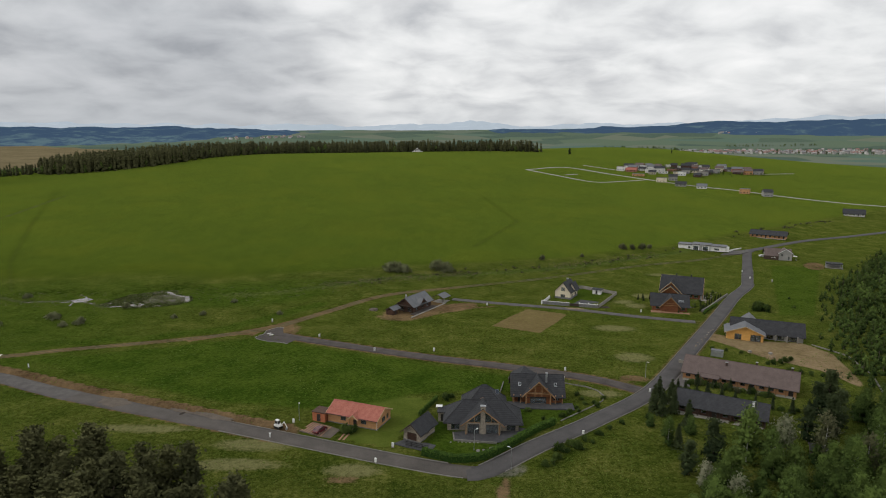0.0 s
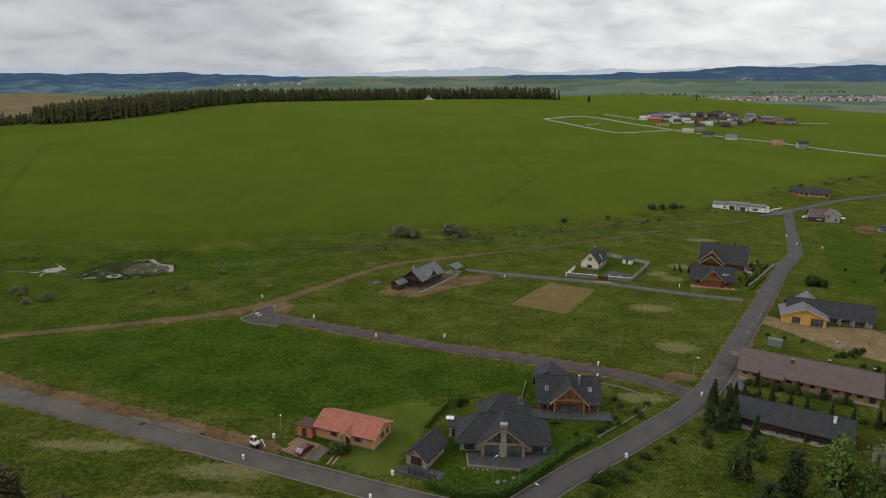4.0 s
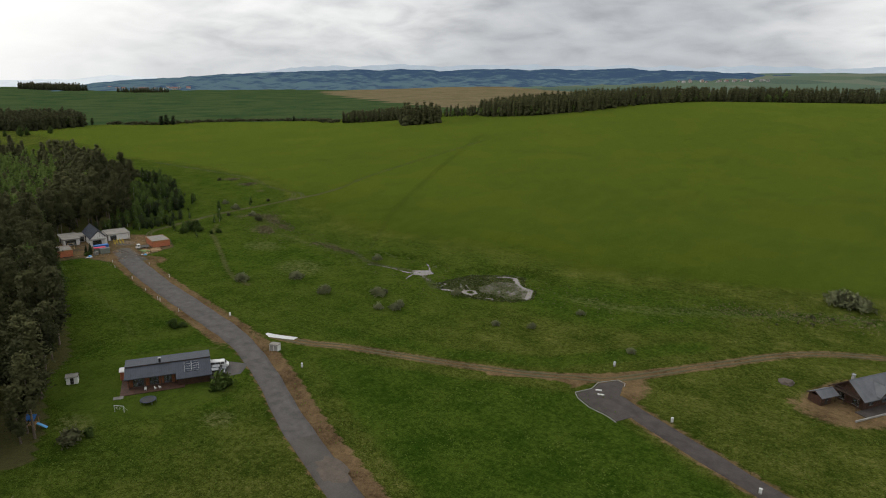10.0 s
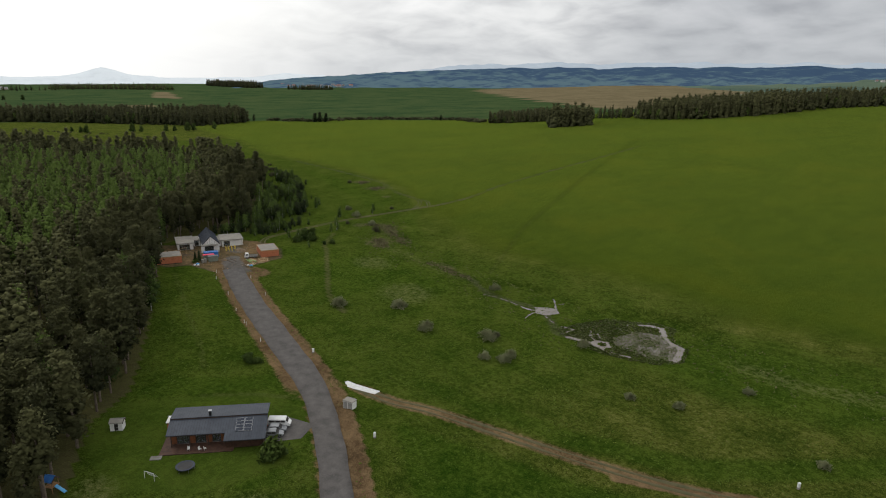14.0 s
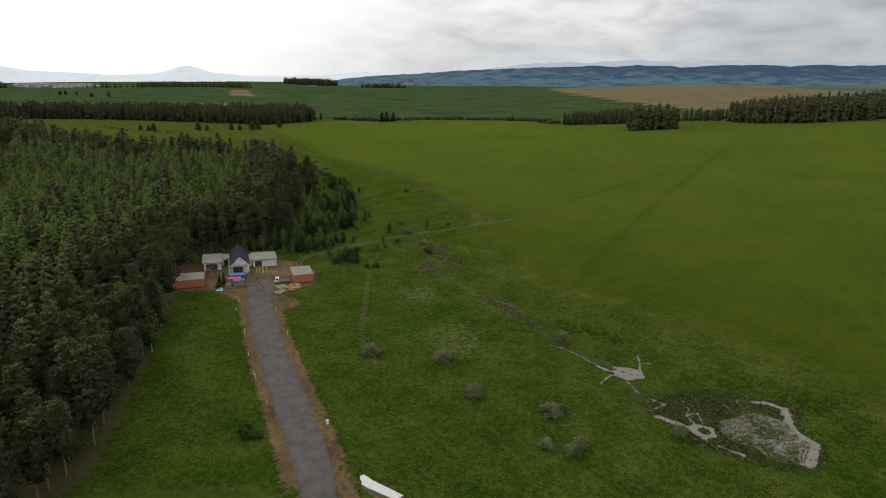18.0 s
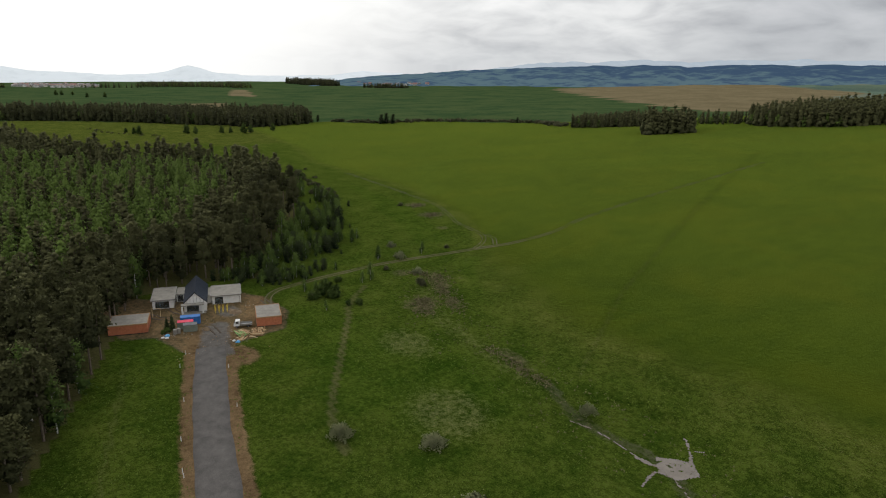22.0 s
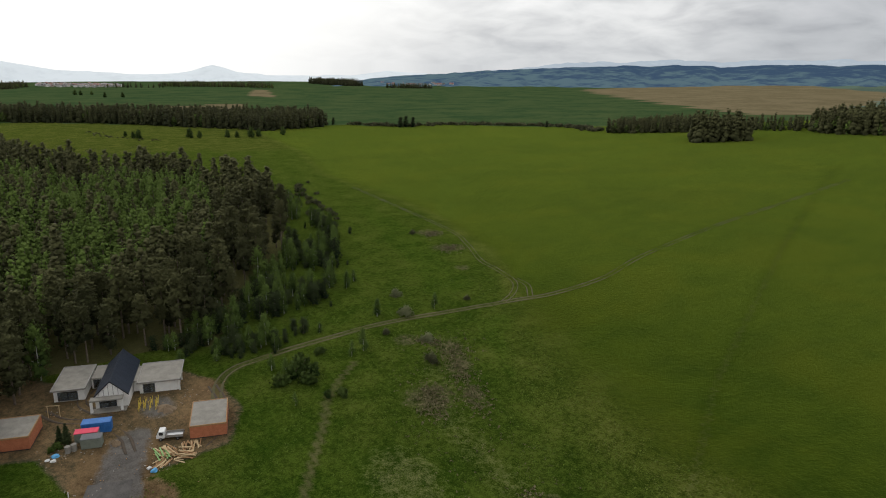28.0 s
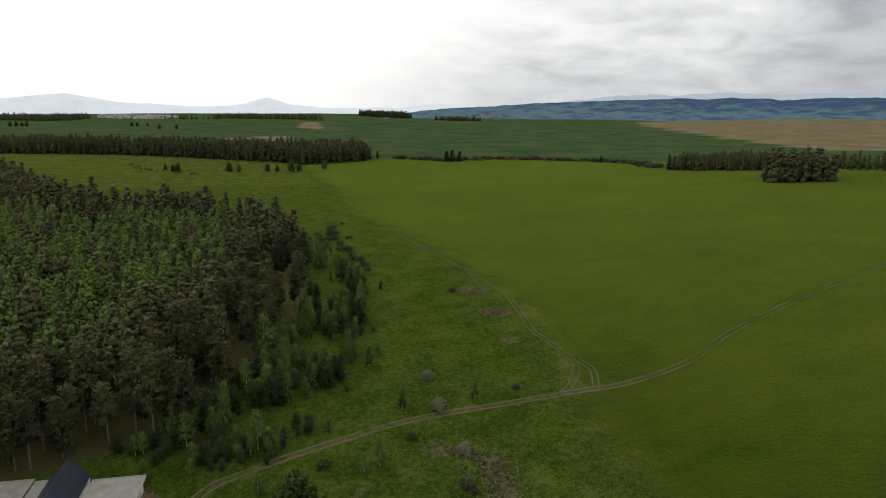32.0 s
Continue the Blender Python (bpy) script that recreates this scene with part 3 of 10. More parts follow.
    lawn = inside(X, Y, [(-25.5, 187), (-1.7, 179.2), (-6.5, 167), (-12.3, 149.5), (-24, 153), (-26, 160), (-29.5, 168), (-28.5, 176)]) * 1.0
    lawn = np.maximum(lawn, 0.8 * soft_inside(X, Y, [(-186, 160), (-172, 150), (-148, 149), (-136, 166), (-136, 182), (-148, 198), (-170, 194)], 3.0))
    # wet ground by the pond
    mud = np.maximum(0.38 * inside(X, Y, POND_RIM), 0.6 * (1 - ease(dK, 1, 4)) * (1 - ease(X, -128, -110)))
    mud = np.maximum(mud, 0.9 * soft_inside(X, Y, site, 3.0))
    mud = np.maximum(mud, 0.8 * patch(X, Y, -12, 281, 19, 10, 0.2, 60))
    mud = np.maximum(mud, 0.35 * (1 - ease(dW, 0.6, 2.5)))
    # woodland floor
    wood = np.maximum(inside(X, Y, FOREST) * 1.0, inside(X, Y, THICKET) * 0.35)
    # far plots of the plain: 0 young green, 1 stubble brown, with dark green between
    R = np.hypot(X, Y)
    AZ = np.degrees(np.arctan2(X, Y))
    brim = np.interp(Y, [0, 200, 400, 535, 600, 676, 770, 820, 900, 1000, 1250, 1600], [-1250, -1165, -1000, -985, -930, -940, -850, -800, -700, -560, -480, 600])
    far = np.maximum(ease(brim - X, 0, 14), ease(R, 1500, 1700) * ease(AZ, -30, -10))
    stubble = inside(X, Y, [(-2283, 2095), (-1408, 1475), (-1033, 1290), (-830, 1200), (-760, 1330), (-880, 1580), (-1187, 2454), (-2066, 3030), (-2290, 2727)]) * 1.0
    stubble = np.maximum(stubble, inside(X, Y, [(-1611, 405), (-1715, 580), (-1370, 509), (-1401, 410)]) * 0.9)
    stubble = np.maximum(stubble, inside(X, Y, [(-2471, 776), (-2566, 861), (-2056, 753), (-2097, 689)]) * 0.9)
    # crop turns paler towards its west end, using the dry layer
    dry = np.maximum(dry, 0.34 * ease(-X, 470, 900) * crop * (1 - far) * (R < 1400))
    # mask of the far valley that takes the haze tones
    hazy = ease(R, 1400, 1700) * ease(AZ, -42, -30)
    lush = np.zeros(X.shape)
    for pts, w, k in LUSH_LINES:
        lush = np.maximum(lush, k * (1 - ease(line_distance(X, Y, np.array(pts, float))[0], 0.3 * w, w)))
    lush = np.maximum(lush, 0.7 * patch(X, Y, -345, 330, 30, 16, 0.6, 60) + 0.5 * patch(X, Y, -250, 312, 40, 14, 0.6, -20))
    lush = np.maximum(lush, 0.9 * soft_inside(X, Y, LUSH_FIELD, 16) + 0.85 * soft_inside(X, Y, LUSH_SLOPE, 9))
    lush = np.maximum(lush, 0.72 * (1 - ease(X, -150, -60)) * (1 - crop) * near)
    lush = np.maximum(lush, 0.85 * patch(X, Y, -272, 256, 30, 14, 0.6, 20))
    lush = np.maximum(lush, 0.9 * patch(X, Y, -232, 262, 52, 34, 0.6, 20))
    lush = np.maximum(lush, 0.9 * patch(X, Y, -96, 300, 46, 22, 0.5, 15))
    lush = np.maximum(lush, 0.9 * (1 - ease(dK, 1.5, 7)) * ease(X, -120, -90))
    lush = np.maximum(lush, 0.55 * inside(X, Y, POND_RIM))
    lush = np.maximum(lush, 0.9 * (mown - lawn))
    for poly in LUSH_PLOTS:
        lush = np.maximum(lush, soft_inside(X, Y, poly, 7))
    lush = np.maximum(lush, 0.6 * patch(X, Y, -175, 172, 45, 30, 0.4, 20))
    # gentle unevenness away from roads and buildings
    rough = ease(np.minimum(road, np.minimum.reduce([dE, dF, dG, dH]) + 2), 4, 9) * near * (1 - mown) * (1 - np.clip(dirt, 0, 1)) * (1 - 0.9 * crop)
    rough = rough * (1 - patch(X, Y, -63, 241, 13, 15, 0.25)) * (1 - patch(X, Y, -30, 158, 12, 9, 0.25))
    Z = Z + rough * (0.12 * np.sin(X * 0.9 + np.sin(Y * 0.7)) * np.sin(Y * 0.8 + 1.3 * np.sin(X * 0.5)) + 0.15 * np.sin(X * 0.21 + Y * 0.17))
    Z = Z - 0.9 * ditch * np.exp(-((dA - 4.3) / 0.7) ** 2) + 0.6 * ditch * np.exp(-((dA - 6.3) / 1.0) ** 2) - 0.35 * np.exp(-(dK / 1.2) ** 2) * (X > -125)
    Z = Z - 0.10 * (1 - ease(road, 2.2 + 1.1 * west, 3.0 + 1.2 * west))
    wet = patch(X, Y, -135, 294, 26, 20, 0.2, 30)
    wet = np.maximum(wet, patch(X, Y, -175, 290, 23, 14, 0.2, 0))
    Z = Z * (1 - wet) - 0.08 * wet
    ny, nx = X.shape
    i = np.arange(ny * nx).reshape(ny, nx)
    faces = np.stack([i[:-1, :-1], i[:-1, 1:], i[1:, 1:], i[1:, :-1]], -1).reshape(-1, 4)
    me = mesh_from_arrays("ground", np.stack([X, Y, Z], -1).reshape(-1, 3), faces, True)
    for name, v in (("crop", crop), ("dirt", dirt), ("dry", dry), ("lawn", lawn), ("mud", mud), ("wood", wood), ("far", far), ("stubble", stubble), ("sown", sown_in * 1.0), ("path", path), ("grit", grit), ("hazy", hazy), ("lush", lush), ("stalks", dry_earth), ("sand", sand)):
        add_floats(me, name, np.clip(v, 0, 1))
    ob = new("ground", me)
    me.materials.append(ground_material())
    return tagged(ob, "green crop field, rough meadow, lawns and bare earth", "ground", kind="structure")


def ground_material():
    m = bpy.data.materials.new("ground_cover")
    m.use_nodes = True
    t = m.node_tree
    p = t.nodes["Principled BSDF"]
    vec = node(t, "ShaderNodeTexCoord").outputs["Object"]
    big = noise_node(t, vec, 0.012, 4.0, 0.6)
    mid = noise_node(t, vec, 0.09, 5.0, 0.65)
    small = noise_node(t, vec, 0.7, 4.0, 0.7)
    fine = noise_node(t, vec, 3.2, 3.0, 0.6)
    # drawn-out streaks along the sowing direction
    mp = node(t, "ShaderNodeMapping")
    mp.inputs["Rotation"].default_value = (0, 0, radians(-12))
    mp.inputs["Scale"].default_value = (0.16, 0.014, 1)
    t.links.new(vec, mp.inputs["Vector"])
    streak = noise_node(t, mp.outputs[0], 1.0, 4.0, 0.6)
    mix3 = lambda a, b, c: math_node(t, "ADD", math_node(t, "ADD", math_node(t, "MULTIPLY", a, 0.45), math_node(t, "MULTIPLY", b, 0.30)), math_node(t, "MULTIPLY", c, 0.25))
    f_crop = step_node(t, mix3(math_node(t, "ADD", math_node(t, "MULTIPLY", big, 0.6), math_node(t, "MULTIPLY", mid, 0.4)), streak, fine), 0.39, 0.59)
    crop = mix_node(t, f_crop, CROP_DARK, CROP_LIGHT)
    blotch = step_node(t, noise_node(t, vec, 0.021, 4.0, 0.6, 0.4), 0.46, 0.64, 0.0, 0.50)
    crop = mix_node(t, blotch, crop, (0.046, 0.055, 0.0045))
    dull = step_node(t, noise_node(t, vec, 0.013, 5.0, 0.62, 0.8), 0.50, 0.68, 0.0, 0.42)
    crop = mix_node(t, dull, crop, (0.0105, 0.0235, 0.0030))
    micro = noise_node(t, vec, 8.5, 2.0, 0.6)
    f_mead = step_node(t, mix3(mid, small, math_node(t, "ADD", fine, math_node(t, "MULTIPLY", math_node(t, "SUBTRACT", micro, 0.5), 1.8))), 0.36, 0.64)
    mead = mix_node(t, f_mead, MEADOW_DARK, MEADOW_LIGHT)
    # uneven grass clumps, with shadowed gaps between tufts multiplied into the colour
    grain = step_node(t, math_node(t, "ADD", math_node(t, "MULTIPLY", small, 0.5), math_node(t, "MULTIPLY", math_node(t, "ADD", fine, math_node(t, "SUBTRACT", micro, 0.5)), 0.5)), 0.40, 0.60, 0.70, 1.24)
    shade = node(t, "ShaderNodeCombineXYZ")
    for s in shade.inputs:
        t.links.new(grain, s)
    mead = mix_node(t, 1.0, mead, shade.outputs[0], "MULTIPLY")
    tuft = step_node(t, math_node(t, "ADD", math_node(t, "MULTIPLY", mid, 0.5), math_node(t, "MULTIPLY", small, 0.5)), 0.53, 0.64)
    mead = mix_node(t, math_node(t, "MULTIPLY", tuft, 0.38), mead, (0.125, 0.115, 0.036))
    fleck = step_node(t, math_node(t, "ADD", math_node(t, "MULTIPLY", noise_node(t, vec, 2.1, 2.0, 0.5), 0.75), math_node(t, "MULTIPLY", mid, 0.25)), 0.585, 0.66, 0.0, 0.55)
    mead = mix_node(t, fleck, mead, (0.17, 0.165, 0.055))
    col = mead

    def layer(name, tone, lo=0.25, hi=0.65, spread=0.9):
        nonlocal col
        a = attribute_node(t, name)
        jag = math_node(t, "ADD", a, math_node(t, "MULTIPLY", math_node(t, "SUBTRACT", math_node(t, "ADD", math_node(t, "MULTIPLY", small, 0.6), math_node(t, "MULTIPLY", fine, 0.4)), 0.5), spread))
        f = math_node(t, "MULTIPLY", step_node(t, jag, lo, hi), step_node(t, a, 0.0, 0.12))
        col = mix_node(t, f, col, tone)

    layer("lawn", mix_node(t, step_node(t, mix3(mid, fine, small), 0.36, 0.64), (0.048, 0.070, 0.011), (0.084, 0.104, 0.020)), 0.3, 0.7, 0.3)
    layer("crop", crop, 0.2, 0.85, 0.9)
    far = mix_node(t, step_node(t, mix3(big, streak, mid), 0.40, 0.60), (0.034, 0.066, 0.026), (0.066, 0.094, 0.036))
    layer("far", far, 0.4, 0.6, 0.2)
    # distance haze over the valley, put into the colours of its plots
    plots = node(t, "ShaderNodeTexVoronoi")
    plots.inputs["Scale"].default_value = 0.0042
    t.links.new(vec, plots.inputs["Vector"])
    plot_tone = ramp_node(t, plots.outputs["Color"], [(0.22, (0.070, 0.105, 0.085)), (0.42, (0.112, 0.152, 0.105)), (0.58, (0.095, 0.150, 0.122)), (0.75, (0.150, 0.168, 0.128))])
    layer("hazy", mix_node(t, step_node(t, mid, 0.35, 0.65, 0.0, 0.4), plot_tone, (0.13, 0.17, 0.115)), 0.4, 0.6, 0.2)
    layer("lush", mix_node(t, 1.0, mix_node(t, step_node(t, mix3(mid, small, fine), 0.38, 0.62), (0.012, 0.034, 0.003), (0.044, 0.070, 0.0090)), shade.outputs[0], "MULTIPLY"), 0.25, 1.0, 0.6)
    layer("stubble", mix_node(t, step_node(t, mix3(big, mid, streak), 0.38, 0.62), (0.135, 0.112, 0.062), (0.19, 0.155, 0.090)), 0.4, 0.6, 0.2)
    layer("dry", mix_node(t, fine, (0.075, 0.075, 0.028), (0.225, 0.205, 0.100)), 0.42, 1.05, 1.6)
    layer("stalks", mix_node(t, step_node(t, small, 0.3, 0.7), (0.045, 0.036, 0.026), (0.135, 0.105, 0.068)), 0.35, 1.1, 1.8)
    layer("wood", mix_node(t, small, (0.035, 0.033, 0.015), (0.085, 0.075, 0.035)), 0.3, 0.7, 0.5)
    layer("mud", mix_node(t, small, (0.030, 0.030, 0.020), (0.085, 0.080, 0.055)), 0.35, 0.85, 1.2)
    earth = mix_node(t, step_node(t, mix3(mid, small, fine), 0.35, 0.65), (0.062, 0.040, 0.021), (0.205, 0.138, 0.074))
    layer("dirt", earth, 0.32, 0.72, 1.1)
    layer("sand", mix_node(t, step_node(t, mix3(mid, small, fine), 0.35, 0.65), (0.115, 0.078, 0.046), (0.26, 0.185, 0.115)), 0.3, 0.6, 0.5)
    layer("grit", mix_node(t, step_node(t, mix3(mid, small, fine), 0.35, 0.65), (0.075, 0.070, 0.066), (0.17, 0.155, 0.14)), 0.35, 0.75, 0.9)
    layer("path", mix_node(t, step_node(t, mix3(mid, small, fine), 0.35, 0.65), (0.052, 0.058, 0.020), (0.105, 0.096, 0.042)), 0.30, 0.85, 0.9)
    layer("sown", mix_node(t, step_node(t, mix3(mid, small, fine), 0.35, 0.65), (0.105, 0.072, 0.034), (0.165, 0.118, 0.060)), 0.3, 0.6, 0.3)
    t.links.new(col, p.inputs["Base Color"])
    p.inputs["Roughness"].default_value, p.inputs["Specular IOR Level"].default_value = 0.95, 0.0
    # grass and leaves catch the sky at a flat angle
    bare = math_node(t, "ADD", math_node(t, "ADD", attribute_node(t, "far"), attribute_node(t, "dirt")), math_node(t, "ADD", attribute_node(t, "stubble"), math_node(t, "MULTIPLY", attribute_node(t, "path"), 0.7)), True)
    t.links.new(math_node(t, "MULTIPLY", math_node(t, "SUBTRACT", 1.0, bare, True), math_node(t, "ADD", 0.10, math_node(t, "MULTIPLY", attribute_node(t, "crop"), 0.12))), p.inputs["Sheen Weight"])
    p.inputs["Sheen Roughness"].default_value = 0.45
    p.inputs["Sheen Tint"].default_value = (0.66, 0.83, 0.13, 1)
    bn = node(t, "ShaderNodeBump")
    bn.inputs["Strength"].default_value, bn.inputs["Distance"].default_value = 0.8, 0.5
    t.links.new(math_node(t, "ADD", math_node(t, "MULTIPLY", small, 0.6), math_node(t, "MULTIPLY", fine, 0.4)), bn.inputs["Height"])
    t.links.new(bn.outputs[0], p.inputs["Normal"])
    return m


CROP_DARK, CROP_LIGHT = (0.0150, 0.0310, 0.0030), (0.0325, 0.0505, 0.0045)
MEADOW_DARK, MEADOW_LIGHT = (0.0150, 0.0295, 0.0038), (0.070, 0.080, 0.0150)
LUSH_PLOTS = ([(-150, 210), (-110, 225), (-70, 242), (-58, 236), (0, 213), (46, 195), (36, 184), (-4, 181), (-30, 166), (-70, 174), (-110, 190)],)
LUSH_FIELD = [(-483, 342), (-442, 335), (-391, 324), (-354, 317), (-318, 306), (-312, 338), (-323, 352), (-350, 355), (-397, 368), (-466, 371), (-500, 366)]
LUSH_SLOPE = [(-311, 318), (-309, 338), (-298, 342), (-284, 330), (-266, 319), (-251, 313), (-258, 301), (-290, 312)]
POND_RIM = [(-154, 281), (-149, 279), (-143, 278.5), (-137, 278), (-133, 278), (-126, 280.5), (-119, 285), (-115.5, 291), (-119.5, 301), (-125.5, 303), (-128, 306), (-131, 312.5), (-138, 311.5), (-142, 307), (-149.5, 302), (-152, 293)]
LUSH_LINES = ([(-190, 860), (-110, 905), (-40, 930), (40, 960)], 10, 0.8), ([(-100, 640), (-45, 590), (0, 540), (45, 505), (90, 480)], 9, 0.55), ([(-205, 296), (-180, 300), (-120, 312), (-60, 328)], 12, 0.7), ([(-146, 226), (-110, 236), (-84, 250), (-56, 288)], 7, 0.8), ([(-210, 236), (-190, 244), (-160, 258)], 6, 0.6), ([(-420, 380), (-520, 440), (-560, 560)], 12, 0.5)
STRAY_TRACKS = ([(-190, 184), (-207.6, 188.4), (-231.7, 193.4), (-254.7, 198), (-279.7, 202.9)], [(-150, 206), (-168, 190), (-176, 178)], [(-205, 300), (-238, 350), (-300, 470), (-380, 640)], [(20, 420), (60, 520), (40, 640)])
build_ground()


# ---- roads: raised strips with a crown and kerbs ----
def strip(name, pts, width, mat, label, lift=0.06, kind="structure", wobble=0.0, category="road"):
    p = pts
    d = np.gradient(p, axis=0)
    d /= np.hypot(d[:, 0], d[:, 1])[:, None] + 1e-9
    nrm = np.stack([-d[:, 1], d[:, 0]], 1)
    rows, cols = [], (-1.0, -0.97, -0.5, 0.0, 0.5, 0.97, 1.0)
    for k, (q, m) in enumerate(zip(p, nrm)):
        w = (width(q[0]) if callable(width) else width) / 2 * (1 + wobble * (0.5 * math.sin(k * 0.9) + 0.5 * math.sin(k * 0.37 + 1)))
        z0 = z_at(*q)
        for c in cols:
            rows.append((q[0] + m[0] * c * w, q[1] + m[1] * c * w, z0 + (-0.25 if abs(c) == 1 else lift + 0.05 * (1 - c * c))))
    n, k = len(p), len(cols)
    i = np.arange(n * k).reshape(n, k)
    faces = np.stack([i[:-1, :-1], i[1:, :-1], i[1:, 1:], i[:-1, 1:]], -1).reshape(-1, 4)[:, ::-1]
    me = mesh_from_arrays(name, np.array(rows), faces)
    me.materials.append(MAT[mat])
    return tagged(new(name, me), label, category, kind=kind)


def kerb_line(pts, offset, i0, i1, label):
    """A run of kerb beside a road."""
    d = np.gradient(pts, axis=0)
    d /= np.hypot(d[:, 0], d[:, 1])[:, None]
    q = (pts + np.stack([-d[:, 1], d[:, 0]], 1) * offset)[i0:i1]
    e = np.gradient(q, axis=0)
    e /= np.hypot(e[:, 0], e[:, 1])[:, None]
    m = np.stack([-e[:, 1], e[:, 0]], 1)
    rows = []
    for a, b in zip(q, m):
        z0 = z_at(*a)
        for c, h in ((-0.07, -0.2), (-0.07, 0.17), (0.07, 0.17), (0.07, -0.2)):
            rows.append((a[0] + b[0] * c, a[1] + b[1] * c, z0 + h))
    i = np.arange(len(q) * 4).reshape(-1, 4)
    faces = np.concatenate([np.stack([i[:-1, j], i[:-1, (j + 1) % 4], i[1:, (j + 1) % 4], i[1:, j]], -1) for j in range(3)])
    me = mesh_from_arrays("kerb", np.array(rows), faces[:, ::-1])
    me.materials.append(MAT["kerb"])
    return tagged(new("kerb", me), label, "kerb", kind="structure")


def lane_width(x):
    return float(np.interp(x, [-284, -190, -168, -142, -105, -60, 0], [8.2, 8.3, 7.4, 6.2, 6.5, 6.0, 5.6]))


strip("road", ROAD_A[:60], lane_width, "worn_asphalt", "dark asphalt lane between meadow and house plots", 0.05)
strip("road", ROAD_A[59:][ROAD_A[59:][:, 0] > -272], lane_width, "gravel", "grey gravelled lane leading to the building site", 0.045, wobble=0.05)
strip("road", ROAD_B, 5.9, "asphalt", "dark asphalt road climbing past the log houses", 0.07)
strip("road", ROAD_C, 5.6, "brown_lane", "unfinished brown gravel lane across the meadow", 0.03, wobble=0.06)
strip("road", ROAD_D, 4.2, "gravel", "narrow grey lane in front of the walled garden", 0.035, wobble=0.04)
kerb_line(ROAD_B, 3.05, 2, 150, "low pale concrete kerb along the road")
kerb_line(ROAD_B, -3.05, 4, 150, "low pale concrete kerb along the road")
kerb_line(ROAD_A, 2.9, 2, 34, "low pale concrete kerb along the lane")
kerb_line(ROAD_A, -2.9, 4, 34, "low pale concrete kerb along the lane")



def offset_line(pts, d):
    g = np.gradient(pts, axis=0)
    g /= np.hypot(g[:, 0], g[:, 1])[:, None] + 1e-9
    return pts + np.stack([-g[:, 1], g[:, 0]], 1) * d


# pairs of wheel ruts worn into the grass and the earth
for line, gauge, wide, what in ((TRACK_F[TRACK_F[:, 1] < 372], 0.95, 0.6, "grass field track"), (TRACK_H, 0.8, 0.32, "grass field track"), (TRACK_S, 0.8, 0.35, "grass field track"), (TRACK_E, 0.95, 0.8, "brown earth track")):
    for s in (-1, 1):
        strip("wheel_rut", offset_line(line, s * gauge), wide, "rut", "worn brown wheel rut of the " + what, 0.0, wobble=0.5, category="track")
for s in (-0.9, 0.9):
    strip("wheel_rut", offset_line(TRACK_F[TRACK_F[:, 1] > 370], s), 0.32, "rut", "faint worn wheel rut of the grass field track", 0.0, wobble=0.9, category="track")
for pts in ([(-274, 238), (-281, 244.5), (-291, 247.5), (-302, 247)], [(-306, 211), (-300, 215), (-296, 221), (-288, 226), (-280, 227)], [(-322, 232), (-314, 222), (-306, 219), (-296, 225)]):
    for s in (-0.9, 0.9):
        strip("wheel_rut", offset_line(along(pts, 1.5), s), 0.5, "mud_rut", "dark muddy wheel rut on the building site", 0.0, wobble=0.5, category="track")
# ---- trees and shrubs ----
RNG = np.random.default_rng(7)


class Shape:
    """Collects triangles with a tint per vertex and a material per face."""

    def __init__(self):
        self.v, self.f, self.t, self.m, self.n = [], [], [], [], 0

    def add(self, verts, tris, tint, mat):
        self.v.append(np.asarray(verts, np.float32))
        self.f.append(np.asarray(tris, np.int32) + self.n)
        self.t.append(np.broadcast_to(np.asarray(tint, np.float32), (len(verts),)))
        self.m.append(np.full(len(tris), mat, np.int32))
        self.n += len(verts)

    def arrays(self):
        return np.concatenate(self.v), np.concatenate(self.f), np.concatenate(self.t), np.concatenate(self.m)


def limb(sh, a, b, r0, r1, sides=5, mat=0):
    a, b = np.array(a, float), np.array(b, float)
    d = b - a
    d /= np.linalg.norm(d) + 1e-9
    u = np.cross(d, (0.3, 0.9, 0.2))
    u /= np.linalg.norm(u)
    w = np.cross(d, u)
    ang = np.linspace(0, 2 * math.pi, sides, endpoint=False)
    ring = np.cos(ang)[:, None] * u + np.sin(ang)[:, None] * w
    v = np.concatenate([a + ring * r0, b + ring * r1])
    f = []
    for i in range(sides):
        j = (i + 1) % sides
        f += [(i, j, sides + j), (i, sides + j, sides + i)]
    sh.add(v, f, 0.5, mat)


def sprays(sh, centres, spread, size, tint, rng, flat=0.0, mat=1):
    """Leaf sprays: bent diamonds of two triangles about the given centres."""
    n = len(centres)
    spread = np.asarray(spread, float)
    c = centres + rng.normal(0, 1, (n, 3)) * spread
    d = rng.normal(0, 1, (n, 3))
    d[:, 2] *= 1 - flat
    d /= np.linalg.norm(d, axis=1)[:, None]
    e = rng.normal(0, 1, (n, 3))
    e -= d * np.sum(e * d, 1)[:, None]
    e /= np.linalg.norm(e, axis=1)[:, None]
    s = (size * rng.uniform(0.6, 1.35, n))[:, None]
    bend = np.cross(d, e) * s * 0.25
    v = np.stack([c - d * s, c + e * s * 0.55 + bend, c + d * s, c - e * s * 0.55 + bend], 1).reshape(-1, 3)
    k = np.arange(n)[:, None] * 4
    f = np.concatenate([k + np.array([[0, 1, 2]]), k + np.array([[0, 2, 3]])])
    sh.add(v, f, np.repeat(np.clip(np.broadcast_to(tint, (n,)), 0, 1), 4), mat)


